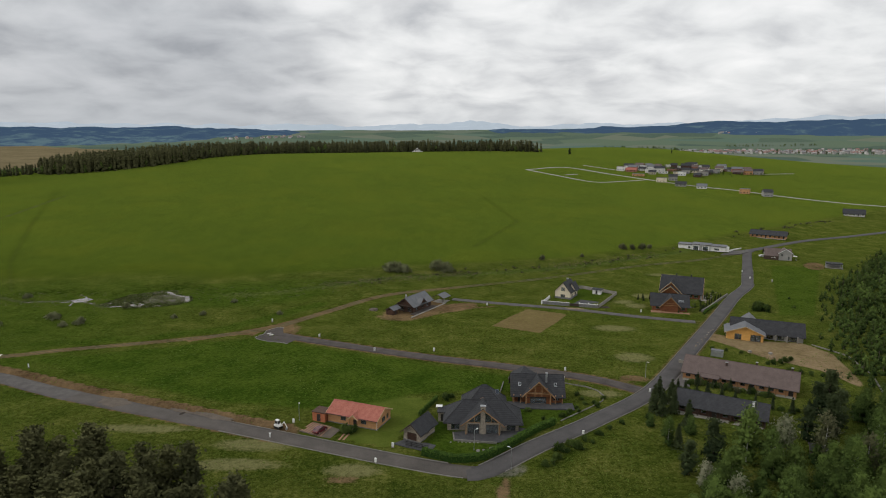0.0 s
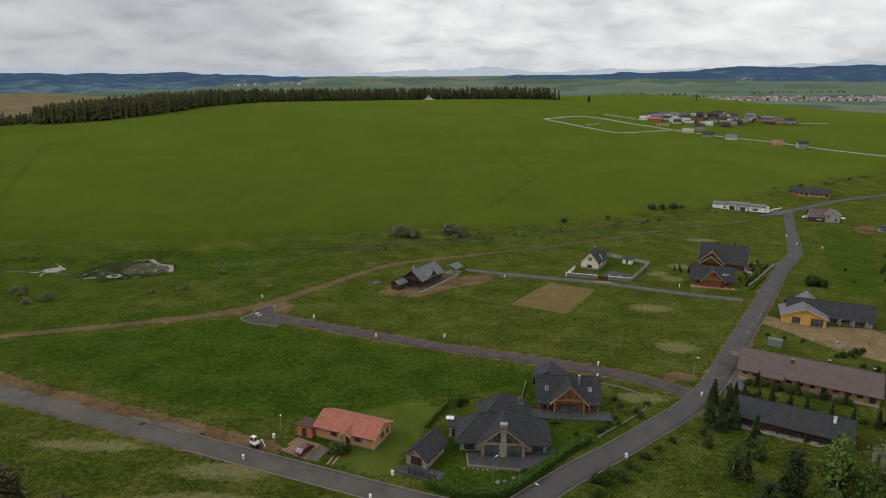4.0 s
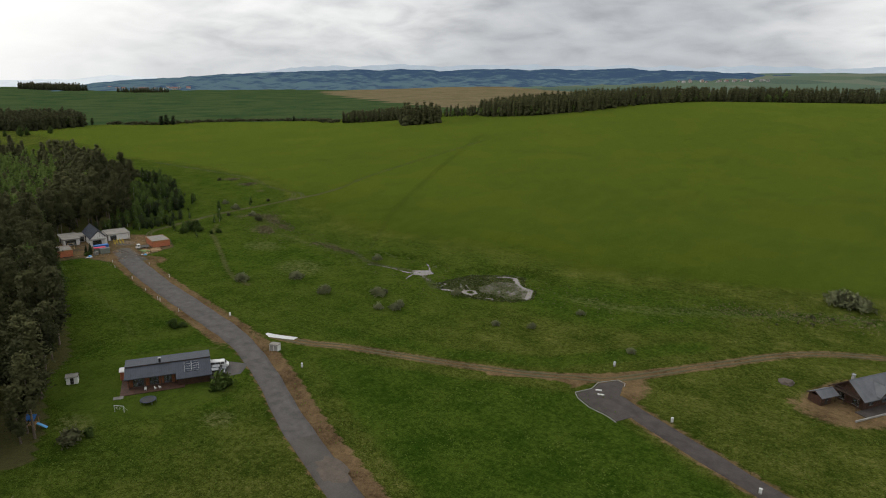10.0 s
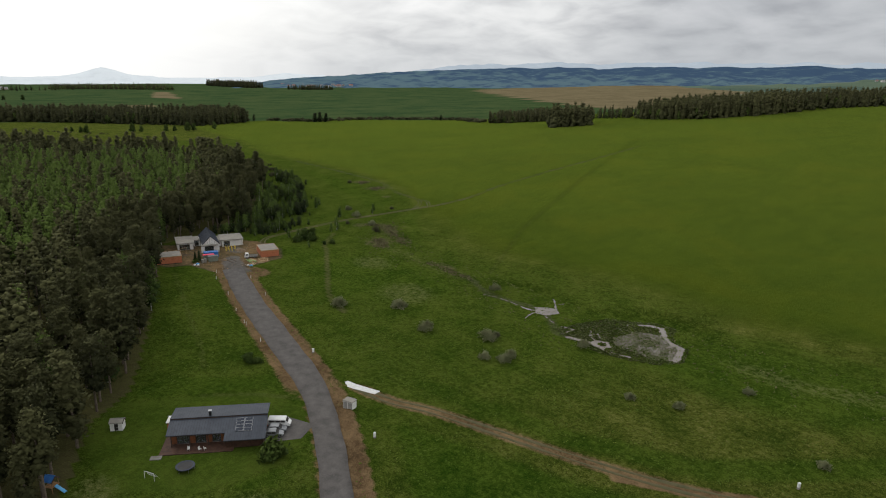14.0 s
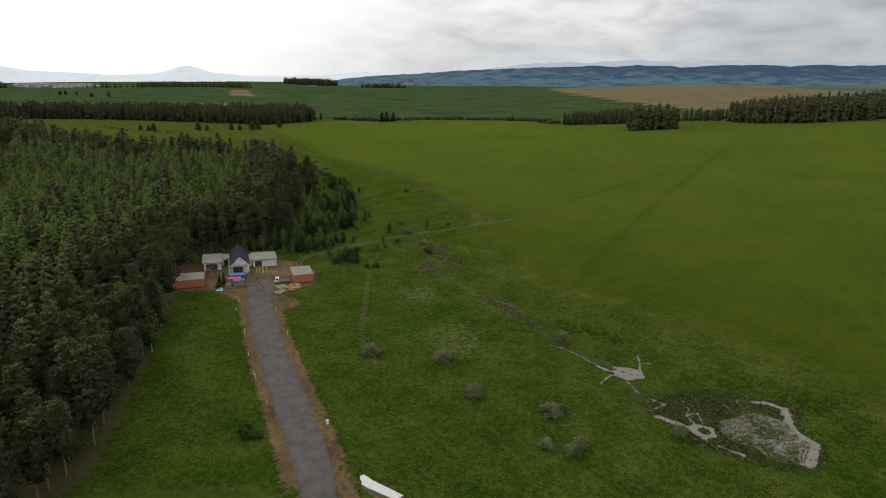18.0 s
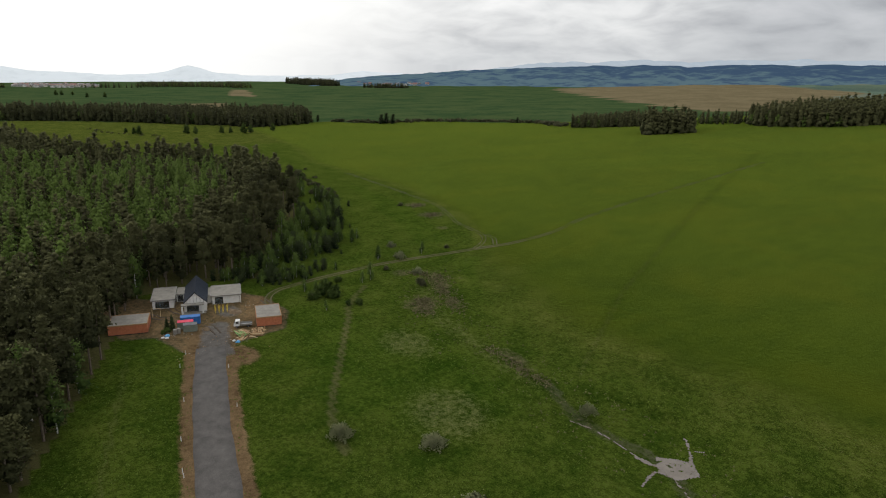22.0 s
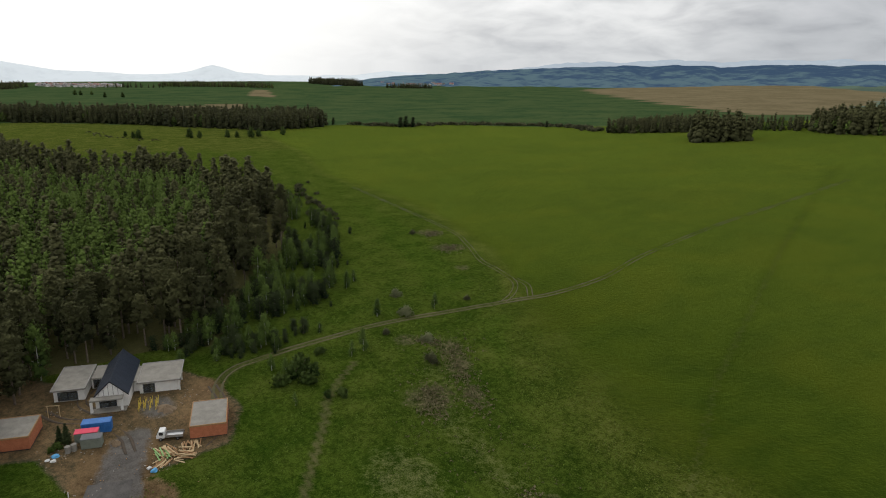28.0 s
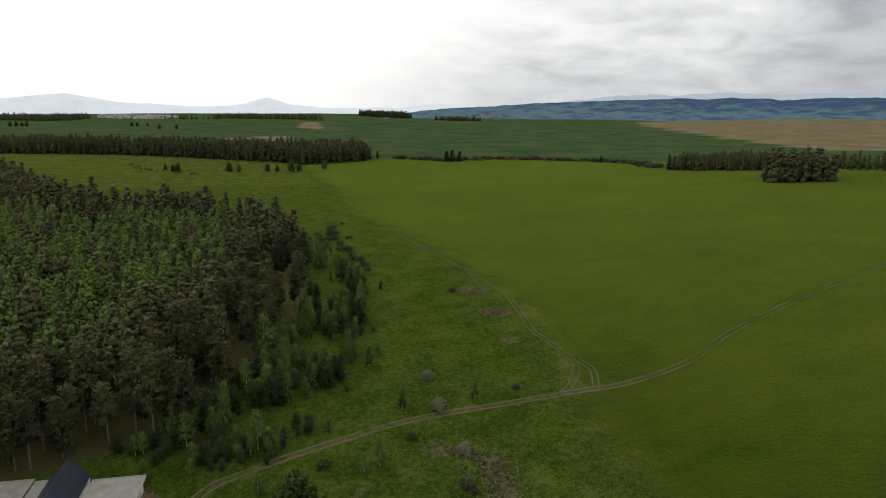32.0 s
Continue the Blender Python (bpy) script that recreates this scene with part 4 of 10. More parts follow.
_T = (1 + math.sqrt(5)) / 2
ICO_V = np.array([(-1, _T, 0), (1, _T, 0), (-1, -_T, 0), (1, -_T, 0), (0, -1, _T), (0, 1, _T), (0, -1, -_T), (0, 1, -_T), (_T, 0, -1), (_T, 0, 1), (-_T, 0, -1), (-_T, 0, 1)]) / math.sqrt(1 + _T * _T)
ICO_F = np.array([(0, 11, 5), (0, 5, 1), (0, 1, 7), (0, 7, 10), (0, 10, 11), (1, 5, 9), (5, 11, 4), (11, 10, 2), (10, 7, 6), (7, 1, 8), (3, 9, 4), (3, 4, 2), (3, 2, 6), (3, 6, 8), (3, 8, 9), (4, 9, 5), (2, 4, 11), (6, 2, 10), (8, 6, 7), (9, 8, 1)])


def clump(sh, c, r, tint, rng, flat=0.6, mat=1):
    """A ragged lump of dense foliage behind the sprays, its upper side painted lighter as if lit."""
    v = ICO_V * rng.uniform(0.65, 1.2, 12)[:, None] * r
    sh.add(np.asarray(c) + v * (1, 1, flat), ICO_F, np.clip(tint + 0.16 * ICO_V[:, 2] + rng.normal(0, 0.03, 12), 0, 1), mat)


def pine(h, rng, clumps=30, leaves=30, size=0.42, base=0.38, wide=2.5, lump=0.0):
    """Tall pine: bare trunk below, tiered uneven crown above."""
    sh = Shape()
    lean = rng.normal(0, 0.012 * h, 2)
    limb(sh, (0, 0, -0.3), (lean[0] * 0.5, lean[1] * 0.5, h * 0.55), 0.017 * h, 0.011 * h)
    limb(sh, (lean[0] * 0.5, lean[1] * 0.5, h * 0.55), (lean[0], lean[1], h * 0.97), 0.011 * h, 0.003 * h, 4)
    for k in range(clumps):
        u = base + (1 - base) * ((k + rng.uniform(0, 1)) / clumps)
        w = (u - base) / (1 - base)
        r_top = min(1.0, 0.5 + 2.0 * w) * (1.02 - w) ** 0.62
        r = wide * r_top * rng.uniform(0.30, 1.10)
        a = rng.uniform(0, 2 * math.pi)
        c = np.array((lean[0] * u + r * math.cos(a), lean[1] * u + r * math.sin(a), h * u + 0.10 * r))
        if k % 3 == 0:
            limb(sh, (lean[0] * u, lean[1] * u, h * u - 0.25 * r), c, 0.05, 0.02, 3)
        # crown shading painted into the tint: light top and rim, dark base
        if lump:
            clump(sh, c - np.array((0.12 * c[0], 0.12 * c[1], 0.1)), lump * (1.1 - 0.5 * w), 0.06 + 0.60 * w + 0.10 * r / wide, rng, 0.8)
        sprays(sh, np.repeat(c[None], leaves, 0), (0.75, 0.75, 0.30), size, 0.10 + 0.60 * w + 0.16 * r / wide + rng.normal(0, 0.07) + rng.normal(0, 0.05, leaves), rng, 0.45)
    for k in range(5):
        u, a = base * rng.uniform(0.5, 1.0), rng.uniform(0, 2 * math.pi)
        limb(sh, (0, 0, h * u), (1.3 * math.cos(a), 1.3 * math.sin(a), h * u + 0.2), 0.04, 0.01, 3)
    return sh.arrays()


def spruce(h, rng, tiers=15, arms=8, leaves=5, size=0.36, wide=0.20):
    sh = Shape()
    limb(sh, (0, 0, -0.3), (0, 0, h * 0.98), 0.014 * h, 0.003 * h)
    for k in range(tiers):
        u = 0.06 + 0.92 * (k + rng.uniform(0, 0.8)) / tiers
        r = h * wide * (1 - u) ** 0.85 + 0.12
        for j in range(arms):
            a = 2 * math.pi * (j + rng.uniform(-0.3, 0.3)) / arms
            rr = r * rng.uniform(0.7, 1.15)
            w = np.linspace(0.25, 1, leaves)
            c = np.stack([rr * w * math.cos(a), rr * w * math.sin(a), h * u - 0.32 * rr * w ** 1.5], 1)
            sprays(sh, c, 0.10 * rr, size * (0.55 + 0.45 * r / (h * wide)), 0.25 + 0.45 * w + rng.normal(0, 0.08), rng, 0.5)
    return sh.arrays()


def leafy(h, rng, clumps=26, leaves=26, size=0.34, base=0.22, wide=0.22, slim=0.75, bark=True, top=0.62, lump=0.0):
    """Birch, willow or other broad tree: limbs and a crown of uneven clumps."""
    sh = Shape()
    if bark:
        limb(sh, (0, 0, -0.3), (0, 0, h * 0.5), 0.014 * h, 0.010 * h)
        limb(sh, (0, 0, h * 0.5), (rng.normal(0, 0.02 * h), rng.normal(0, 0.02 * h), h * 0.93), 0.010 * h, 0.003 * h, 4)
    for k in range(clumps):
        u = base + (0.97 - base) * ((k + rng.uniform(0, 1)) / clumps)
        w = (u - base) / (0.97 - base)
        r = h * wide * (math.sin((0.12 + 0.88 * w ** top) * math.pi) ** slim) * rng.uniform(0.35, 1.1)
        a = rng.uniform(0, 2 * math.pi)
        c = np.array((r * math.cos(a), r * math.sin(a), h * u))
        if bark and k % 2 == 0:
            limb(sh, (0, 0, max(0.1, h * u - 0.5 * r - 0.04 * h)), c, 0.004 * h, 0.01, 3)
        q = h * wide * 0.30
        # tint darkens low down and near the stem, as painted shade
        if lump:
            clump(sh, c * np.array((0.9, 0.9, 1.0)), lump * (1.1 - 0.4 * w), 0.03 + 0.62 * w + 0.10 * r / (h * wide) + rng.normal(0, 0.05), rng, 1.05)
        sprays(sh, np.repeat(c[None], leaves, 0), (q, q, q * 1.05), size, 0.10 + 0.58 * w + 0.15 * r / (h * wide) + rng.normal(0, 0.12) + rng.normal(0, 0.05, leaves), rng)
    return sh.arrays()


def shrub(h, rng, clumps=16, leaves=24, size=0.22, wide=0.62):
    sh = Shape()
    for k in range(7):
        a = rng.uniform(0, 2 * math.pi)
        limb(sh, (0, 0, -0.1), (h * wide * 0.7 * math.cos(a), h * wide * 0.7 * math.sin(a), h * rng.uniform(0.5, 0.9)), 0.05, 0.015, 3)
    for k in range(clumps):
        a, w = rng.uniform(0, 2 * math.pi), rng.uniform(0, 1)
        r = h * wide * math.sqrt(rng.uniform(0, 1)) * math.cos(w * 1.2)
        c = np.array((r * math.cos(a), r * math.sin(a), h * (0.18 + 0.68 * w)))
        # lower clumps get a darker tint in place of shade
        sprays(sh, np.repeat(c[None], leaves, 0), h * 0.15, size, 0.25 + 0.4 * w + rng.normal(0, 0.12) + rng.normal(0, 0.05, leaves), rng)
    return sh.arrays()


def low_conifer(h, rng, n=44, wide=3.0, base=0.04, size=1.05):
    # tints rise with height, so shade lies painted in the lower crown
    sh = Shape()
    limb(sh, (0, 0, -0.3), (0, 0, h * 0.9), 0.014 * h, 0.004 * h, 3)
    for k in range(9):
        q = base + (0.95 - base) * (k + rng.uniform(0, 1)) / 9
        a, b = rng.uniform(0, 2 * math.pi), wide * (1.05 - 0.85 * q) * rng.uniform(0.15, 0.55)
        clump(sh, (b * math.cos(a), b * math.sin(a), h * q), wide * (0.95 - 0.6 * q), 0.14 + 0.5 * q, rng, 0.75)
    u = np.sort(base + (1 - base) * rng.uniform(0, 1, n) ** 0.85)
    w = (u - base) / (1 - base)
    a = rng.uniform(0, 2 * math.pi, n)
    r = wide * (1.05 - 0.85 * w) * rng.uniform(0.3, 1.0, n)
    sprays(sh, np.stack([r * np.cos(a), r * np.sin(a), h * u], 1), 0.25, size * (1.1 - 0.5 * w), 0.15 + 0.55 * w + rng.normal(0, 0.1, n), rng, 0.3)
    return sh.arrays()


def low_leafy(h, rng, n=56, wide=0.30, base=0.08, size=1.2):
    # shaded foot and lit top of the crown are set by the tint
    sh = Shape()
    limb(sh, (0, 0, -0.3), (0, 0, h * 0.8), 0.012 * h, 0.004 * h, 3)
    u = base + (0.95 - base) * rng.uniform(0, 1, n)
    w = (u - base) / (0.95 - base)
    a = rng.uniform(0, 2 * math.pi, n)
    r = h * wide * np.sin((0.1 + 0.9 * w ** 0.7) * math.pi) ** 0.7 * rng.uniform(0.4, 1.05, n)
    sprays(sh, np.stack([r * np.cos(a), r * np.sin(a), h * u], 1), 0.3, size, 0.2 + 0.5 * w + rng.normal(0, 0.12, n), rng)
    return sh.arrays()


def crown_out(v):
    """Directions that point out of a rounded crown about the z axis."""
    r = np.hypot(v[:, 0], v[:, 1])
    lo, hi, wide = v[:, 2].min(), v[:, 2].max(), np.percentile(r, 92) + 0.01
    o = np.stack([v[:, 0] / wide, v[:, 1] / wide, 1.5 * (v[:, 2] - lo) / (hi - lo + 0.01) - 0.35], 1)
    return o / (np.linalg.norm(o, axis=1)[:, None] + 1e-6)


def add_vectors(me, name, values):
    a = me.attributes.new(name, "FLOAT_VECTOR", "POINT")
    a.data.foreach_set("vector", np.asarray(values, np.float32).ravel())


def shape_mesh(name, arrays, mats, crown=False):
    v, f, t, m = arrays
    me = mesh_from_arrays(name, v, f)
    add_floats(me, "tint", t)
    if crown:
        add_vectors(me, "crown_out", crown_out(v))
    for q in mats:
        me.materials.append(MAT[q])
    me.polygons.foreach_set("material_index", m)
    return me


def tree_parts(arrays):
    """Splits a shape into trunk and crown."""
    v, f, t, m = arrays
    out = []
    for k in (0, 1):
        g = f[m == k]
        used = np.unique(g)
        back = np.zeros(len(v), np.int32)
        back[used] = np.arange(len(used))
        out.append((v[used], back[g], t[used], np.zeros(len(g), np.int32)))
    return out


def tree_kind(name, arrays, bark, leaf, label, category, group=""):
    """One tree with trunk and crown, to be copied; the first stands where place_first() puts it."""
    ob = new(name)
    tr, cr = tree_parts(arrays)
    for part_name, arr, mat in (("trunk", tr, bark), ("crown", cr, leaf)):
        c = new(part_name, shape_mesh(name + "_" + part_name, arr, [mat], part_name == "crown"))
        c.parent = ob
    return tagged(ob, label, category, group)


class Grove:
    """Plants single trees: the first of each kind is the original, the rest copies."""

    def __init__(self):
        self.kinds, self.used = {}, set()

    def kind(self, key, *args):
        self.kinds[key] = tree_kind(*args)

    def plant(self, key, x, y, size=1.0, tall=1.0, turn=None):
        ob = self.kinds[key]
        turn = RNG.uniform(0, 360) if turn is None else turn
        m = pose(x, y, z_at(x, y), 0, 0, turn)
        if key in self.used:
            ob = copy_thing(ob, m)
        else:
            self.used.add(key)
            ob.matrix_basis = m
        ob.scale = (size, size, size * tall)
        return ob


def scatter_stuff(name, items, templates, mats, label, category):
    """Joins many transformed templates into one mesh. items: (template, x, y, scale, tall, tint shift)."""
    V, F, T, M, O, n = [], [], [], [], [], 0
    outs = {key: crown_out(templates[key][0]) for key in templates}
    for key, x, y, s, tall, dt in items:
        v, f, t, m = templates[key]
        o = outs[key]
        a = RNG.uniform(0, 2 * math.pi)
        c, d = math.cos(a) * s, math.sin(a) * s
        ca, sa = math.cos(a), math.sin(a)
        O.append(np.stack([o[:, 0] * ca - o[:, 1] * sa, o[:, 0] * sa + o[:, 1] * ca, o[:, 2]], 1))
        V.append(np.stack([v[:, 0] * c - v[:, 1] * d + x, v[:, 0] * d + v[:, 1] * c + y, v[:, 2] * s * tall + z_at(x, y)], 1))
        F.append(f + n)
        T.append(np.clip(t + dt, 0, 1))
        M.append(m)
        n += len(v)
    me = mesh_from_arrays(name, np.concatenate(V), np.concatenate(F))
    add_floats(me, "tint", np.concatenate(T))
    add_vectors(me, "crown_out", np.concatenate(O))
    for q in mats:
        me.materials.append(MAT[q])
    me.polygons.foreach_set("material_index", np.concatenate(M).astype(np.int32))
    return tagged(new(name, me), label, category, kind="stuff")


def re_leaf(arrays, leaf):
    """Same shape, its crown given another material slot."""
    v, f, t, m = arrays
    return v, f, t, np.where(m == 1, leaf, m)


def spots(poly, gap, rng, jitter=0.42):
    """Uneven points inside an outline."""
    p = np.array(poly)
    lo, hi = p.min(0), p.max(0)
    gx, gy = np.meshgrid(np.arange(lo[0], hi[0], gap), np.arange(lo[1], hi[1], gap))
    x = gx.ravel() + rng.uniform(-jitter, jitter, gx.size) * gap
    y = gy.ravel() + rng.uniform(-jitter, jitter, gx.size) * gap
    k = inside(x, y, list(map(tuple, poly)))
    return x[k], y[k]


def build_woods():
    r = np.random.default_rng(21)
    g = Grove()
    for k in range(4):
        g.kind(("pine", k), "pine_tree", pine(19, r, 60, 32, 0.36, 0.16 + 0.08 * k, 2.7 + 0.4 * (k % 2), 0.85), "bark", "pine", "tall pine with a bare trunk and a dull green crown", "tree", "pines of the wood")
    for k in range(3):
        g.kind(("birch", k), "birch_tree", leafy(13, r, 34, 30, 0.34, 0.12, 0.19, 0.8, lump=0.75), "birch_bark", "birch", "slim birch in fresh bright green leaf", "tree", "birches of the wood")
    for k in range(2):
        g.kind(("young", k), "young_pine_tree", pine(6.5, r, 26, 26, 0.26, 0.04, 1.6, 0.55), "bark", "spruce", "young bushy pine at the edge of the wood", "tree", "young pines of the wood edge")
    # the west wood: single trees along its rim, the rest as one mass
    x, y = spots(FOREST, 6.0, r)
    cam_side = np.minimum(line_distance(x, y, np.array([(-141, 137), (-190, 166), (-287, 199), (-326, 214), (-331, 250), (-378, 283), (-437, 306)], float))[0], 999)
    back = line_distance(x, y, np.array([(-470, 312), (-520, 322), (-560, 300), (-580, 270), (-600, 236), (-635, 203), (-735, 172), (-860, 130)], float))[0]
    EDGE = np.array([(-345, 262), (-378, 283), (-420, 300), (-470, 312), (-520, 322), (-560, 300)], float)
    rim = np.argsort(cam_side)
    single, mass = set(rim[:230].tolist()), []
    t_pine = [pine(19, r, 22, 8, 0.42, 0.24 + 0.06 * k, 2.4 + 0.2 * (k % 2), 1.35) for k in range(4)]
    t_birch = [leafy(15.5, r, 26, 9, 0.36, 0.18, 0.155, 0.9, lump=0.85, top=0.5) for _ in range(3)]
    templates = {("p", k): t_pine[k] for k in range(4)}
    templates.update({("b", k): re_leaf(t_birch[k], 2) for k in range(3)})
    for i, (a, b) in enumerate(zip(x, y)):
        if a > -345 and b > 254:
            continue
        if b < 105 or (b < 150 and -760 < a < -330):
            if r.uniform() < 0.85:
                continue
        rag = line_distance(np.array([a]), np.array([b]), EDGE)[0][0] if a < -330 and b > 240 else 99
        if rag < 16 and noise.noise(Vector((a * 0.07, b * 0.07, 8.0))) < 0.22 - rag / 30:
            continue
        v = noise.noise(Vector((a * 0.013, b * 0.013, 3.7)))
        birchy = v > -0.34 and cam_side[i] > 40 and back[i] > 30
        if r.uniform() < (0.16 if birchy else 0.10):
            birchy = not birchy
        tall = 1.25 if back[i] < 24 else 1.0
        d = r.normal(0, 0.11) + (0.14 if birchy else -0.02)
        if i in single:
            if birchy:
                g.plant(("birch", int(r.integers(3))), a, b, r.uniform(0.8, 1.25), r.uniform(0.9, 1.15))
            else:
                g.plant(("pine", int(r.integers(4))), a, b, r.uniform(0.72, 1.12), r.uniform(0.88, 1.1))
        elif birchy:
            mass.append((("b", int(r.integers(3))), a, b, r.uniform(0.85, 1.30), r.uniform(0.85, 1.1), d))
        else:
            mass.append((("p", int(r.integers(4))), a, b, r.uniform(0.80, 1.16) * tall, r.uniform(0.85, 1.05), d))
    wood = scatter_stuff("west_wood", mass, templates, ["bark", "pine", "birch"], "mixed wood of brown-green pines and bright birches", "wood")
    # young growth in front of the wood
    band = [(-334, 244), (-322, 252), (-317, 268), (-330, 283), (-356, 298), (-400, 318), (-440, 326), (-478, 318), (-420, 300), (-378, 283), (-345, 262)]
    x, y = spots(band, 3.9, r)
    for a, b in zip(x, y):
        if noise.noise(Vector((a * 0.05, b * 0.05, 1.0))) < -0.18:
            continue
        if r.uniform() < 0.55:
            g.plant(("birch", int(r.integers(3))), a, b, r.uniform(0.4, 0.8), r.uniform(0.9, 1.1))
        else:
            g.plant(("young", int(r.integers(2))), a, b, r.uniform(0.6, 1.3), 1.0)
    for k in range(34):
        u = r.uniform(0, 1)
        a, b = -350 - 190 * u + r.normal(0, 5), 296 + 44 * u ** 0.8 + r.normal(0, 5)
        g.plant(("young", int(r.integers(2))) if k % 2 else ("birch", int(r.integers(3))), a, b, r.uniform(0.2, 0.5), 1.0)
    verge = along([(-330, 241), (-322, 246), (-317, 252), (-317, 259), (-320, 268), (-322, 276)], 0.8)
    for k in range(46):
        q = verge[int(r.integers(len(verge)))] + r.normal(0, 2.2, 2)
        if k % 3:
            g.plant(("young", int(r.integers(2))), q[0], q[1], r.uniform(0.35, 0.75), 1.0)
        else:
            g.plant(("birch", int(r.integers(3))), q[0], q[1], r.uniform(0.25, 0.5), 0.9)
    # pines below the start of the flight
    x, y = spots([(-114, 122), (-90, 127), (-70, 127), (-54, 120), (-40, 111), (-28, 102), (-30, 60), (-116, 60)], 5.2, r)
    for a, b in zip(x, y):
        g.plant(("pine", int(r.integers(4))), a, b, r.uniform(0.75, 0.98), r.uniform(0.9, 1.05))
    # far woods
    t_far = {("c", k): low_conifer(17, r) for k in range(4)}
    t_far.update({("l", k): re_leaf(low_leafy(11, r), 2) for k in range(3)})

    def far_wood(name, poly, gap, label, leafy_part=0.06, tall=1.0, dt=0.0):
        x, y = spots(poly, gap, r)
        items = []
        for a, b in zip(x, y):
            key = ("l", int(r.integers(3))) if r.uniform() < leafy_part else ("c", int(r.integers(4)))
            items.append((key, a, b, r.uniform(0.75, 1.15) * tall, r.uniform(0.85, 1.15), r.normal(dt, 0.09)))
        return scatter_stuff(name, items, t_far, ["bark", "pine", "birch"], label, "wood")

    # tints raised by 0.10: haze over distant trees, put into leaf colour
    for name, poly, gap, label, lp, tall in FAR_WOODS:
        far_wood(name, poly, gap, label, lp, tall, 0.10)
    return g, r


FAR_WOODS = [
    ("hilltop_wood", [(-478, 782), (-440, 776), (-400, 786), (-362, 822), (-322, 895), (-258, 1004), (-160, 1085), (-45, 1140), (60, 1160), (176, 1172), (150, 1240), (0, 1230), (-180, 1180), (-330, 1090), (-430, 960), (-500, 870), (-500, 800)], 7.5, "dark pine wood along the brow of the green hill", 0.06, 1.05),
    ("hilltop_wood", [(-500, 800), (-478, 776), (-440, 770), (-400, 780), (-362, 815), (-336, 862), (-380, 885), (-440, 850)], 4.8, "dense front of the dark pine wood on the hill", 0.08, 1.1),
    ("field_copse", [(-535, 688), (-508, 700), (-496, 722), (-530, 728), (-548, 706)], 4.6, "round copse of dark pines in the field", 0.05, 1.25),
    ("field_wood", [(-690, 740), (-600, 770), (-560, 800), (-600, 840), (-690, 820), (-720, 770)], 5.2, "low belt of dark pines behind the field", 0.08, 0.85),
    ("field_wood", [(-575, 800), (-535, 790), (-490, 790), (-510, 840), (-580, 840)], 7.5, "scattered dark pines linking two woods", 0.2, 0.75),
    ("plain_wood", [(-1240, 60), (-1157, 219), (-1105, 282), (-1030, 340), (-968, 398), (-925, 425), (-955, 496), (-975, 520), (-1060, 540), (-1110, 440), (-1180, 330), (-1260, 220), (-1330, 60)], 7.0, "long belt of dark conifers across the plain", 0.10, 1.25),
    ("distant_wood", [(-3200, 560), (-3080, 600), (-2860, 760), (-2690, 870), (-2760, 960), (-3100, 740), (-3260, 640)], 14.0, "distant belt of trees on the plain", 0.3, 1.2),
    ("distant_wood", [(-3700, 1380), (-3300, 1380), (-3060, 1400), (-3100, 1470), (-3400, 1500), (-3760, 1480)], 14.0, "distant dark conifer wood on a rise", 0.0, 1.7),
    ("distant_wood", [(-2720, 1400), (-2600, 1420), (-2570, 1550), (-2660, 1580), (-2740, 1500)], 13.0, "distant copse on the plain", 0.1, 1.1),
    ("distant_wood", [(-2960, -260), (-2880, -60), (-2930, 60), (-3160, 112), (-3240, 80), (-3090, -60), (-3080, -260)], 12.0, "distant wood before the village", 0.2, 1.2),
    ("distant_wood", [(-3030, 350), (-2950, 500), (-2880, 590), (-2930, 640), (-3000, 560), (-3090, 400)], 24.0, "thin line of distant trees on the plain", 0.5, 1.1),
    ("distant_wood", [(-2640, 840), (-2600, 880), (-2640, 910), (-2720, 880)], 16.0, "thin end of a distant line of trees", 0.5, 1.0),
    ("distant_wood", [(300, 1880), (390, 1890), (420, 1960), (330, 1980)], 12.0, "small dark copse on the far slope", 0.0, 1.0),
]

GROVE, R = build_woods()

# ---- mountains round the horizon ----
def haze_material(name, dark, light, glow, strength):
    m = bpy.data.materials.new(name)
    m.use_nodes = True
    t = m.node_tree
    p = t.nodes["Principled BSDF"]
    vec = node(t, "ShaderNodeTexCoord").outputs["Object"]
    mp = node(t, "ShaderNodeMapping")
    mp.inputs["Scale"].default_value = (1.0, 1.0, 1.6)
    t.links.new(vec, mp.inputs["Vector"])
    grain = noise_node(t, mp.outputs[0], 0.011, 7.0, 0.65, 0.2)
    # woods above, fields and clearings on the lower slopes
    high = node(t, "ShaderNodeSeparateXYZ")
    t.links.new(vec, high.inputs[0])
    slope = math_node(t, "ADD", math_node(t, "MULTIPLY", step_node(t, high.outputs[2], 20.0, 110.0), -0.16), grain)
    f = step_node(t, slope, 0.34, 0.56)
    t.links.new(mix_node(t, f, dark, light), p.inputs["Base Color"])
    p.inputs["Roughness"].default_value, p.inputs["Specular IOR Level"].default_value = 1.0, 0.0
    # faint emission stands for the air between; the hills are no source
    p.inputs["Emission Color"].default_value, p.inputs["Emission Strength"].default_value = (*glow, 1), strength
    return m


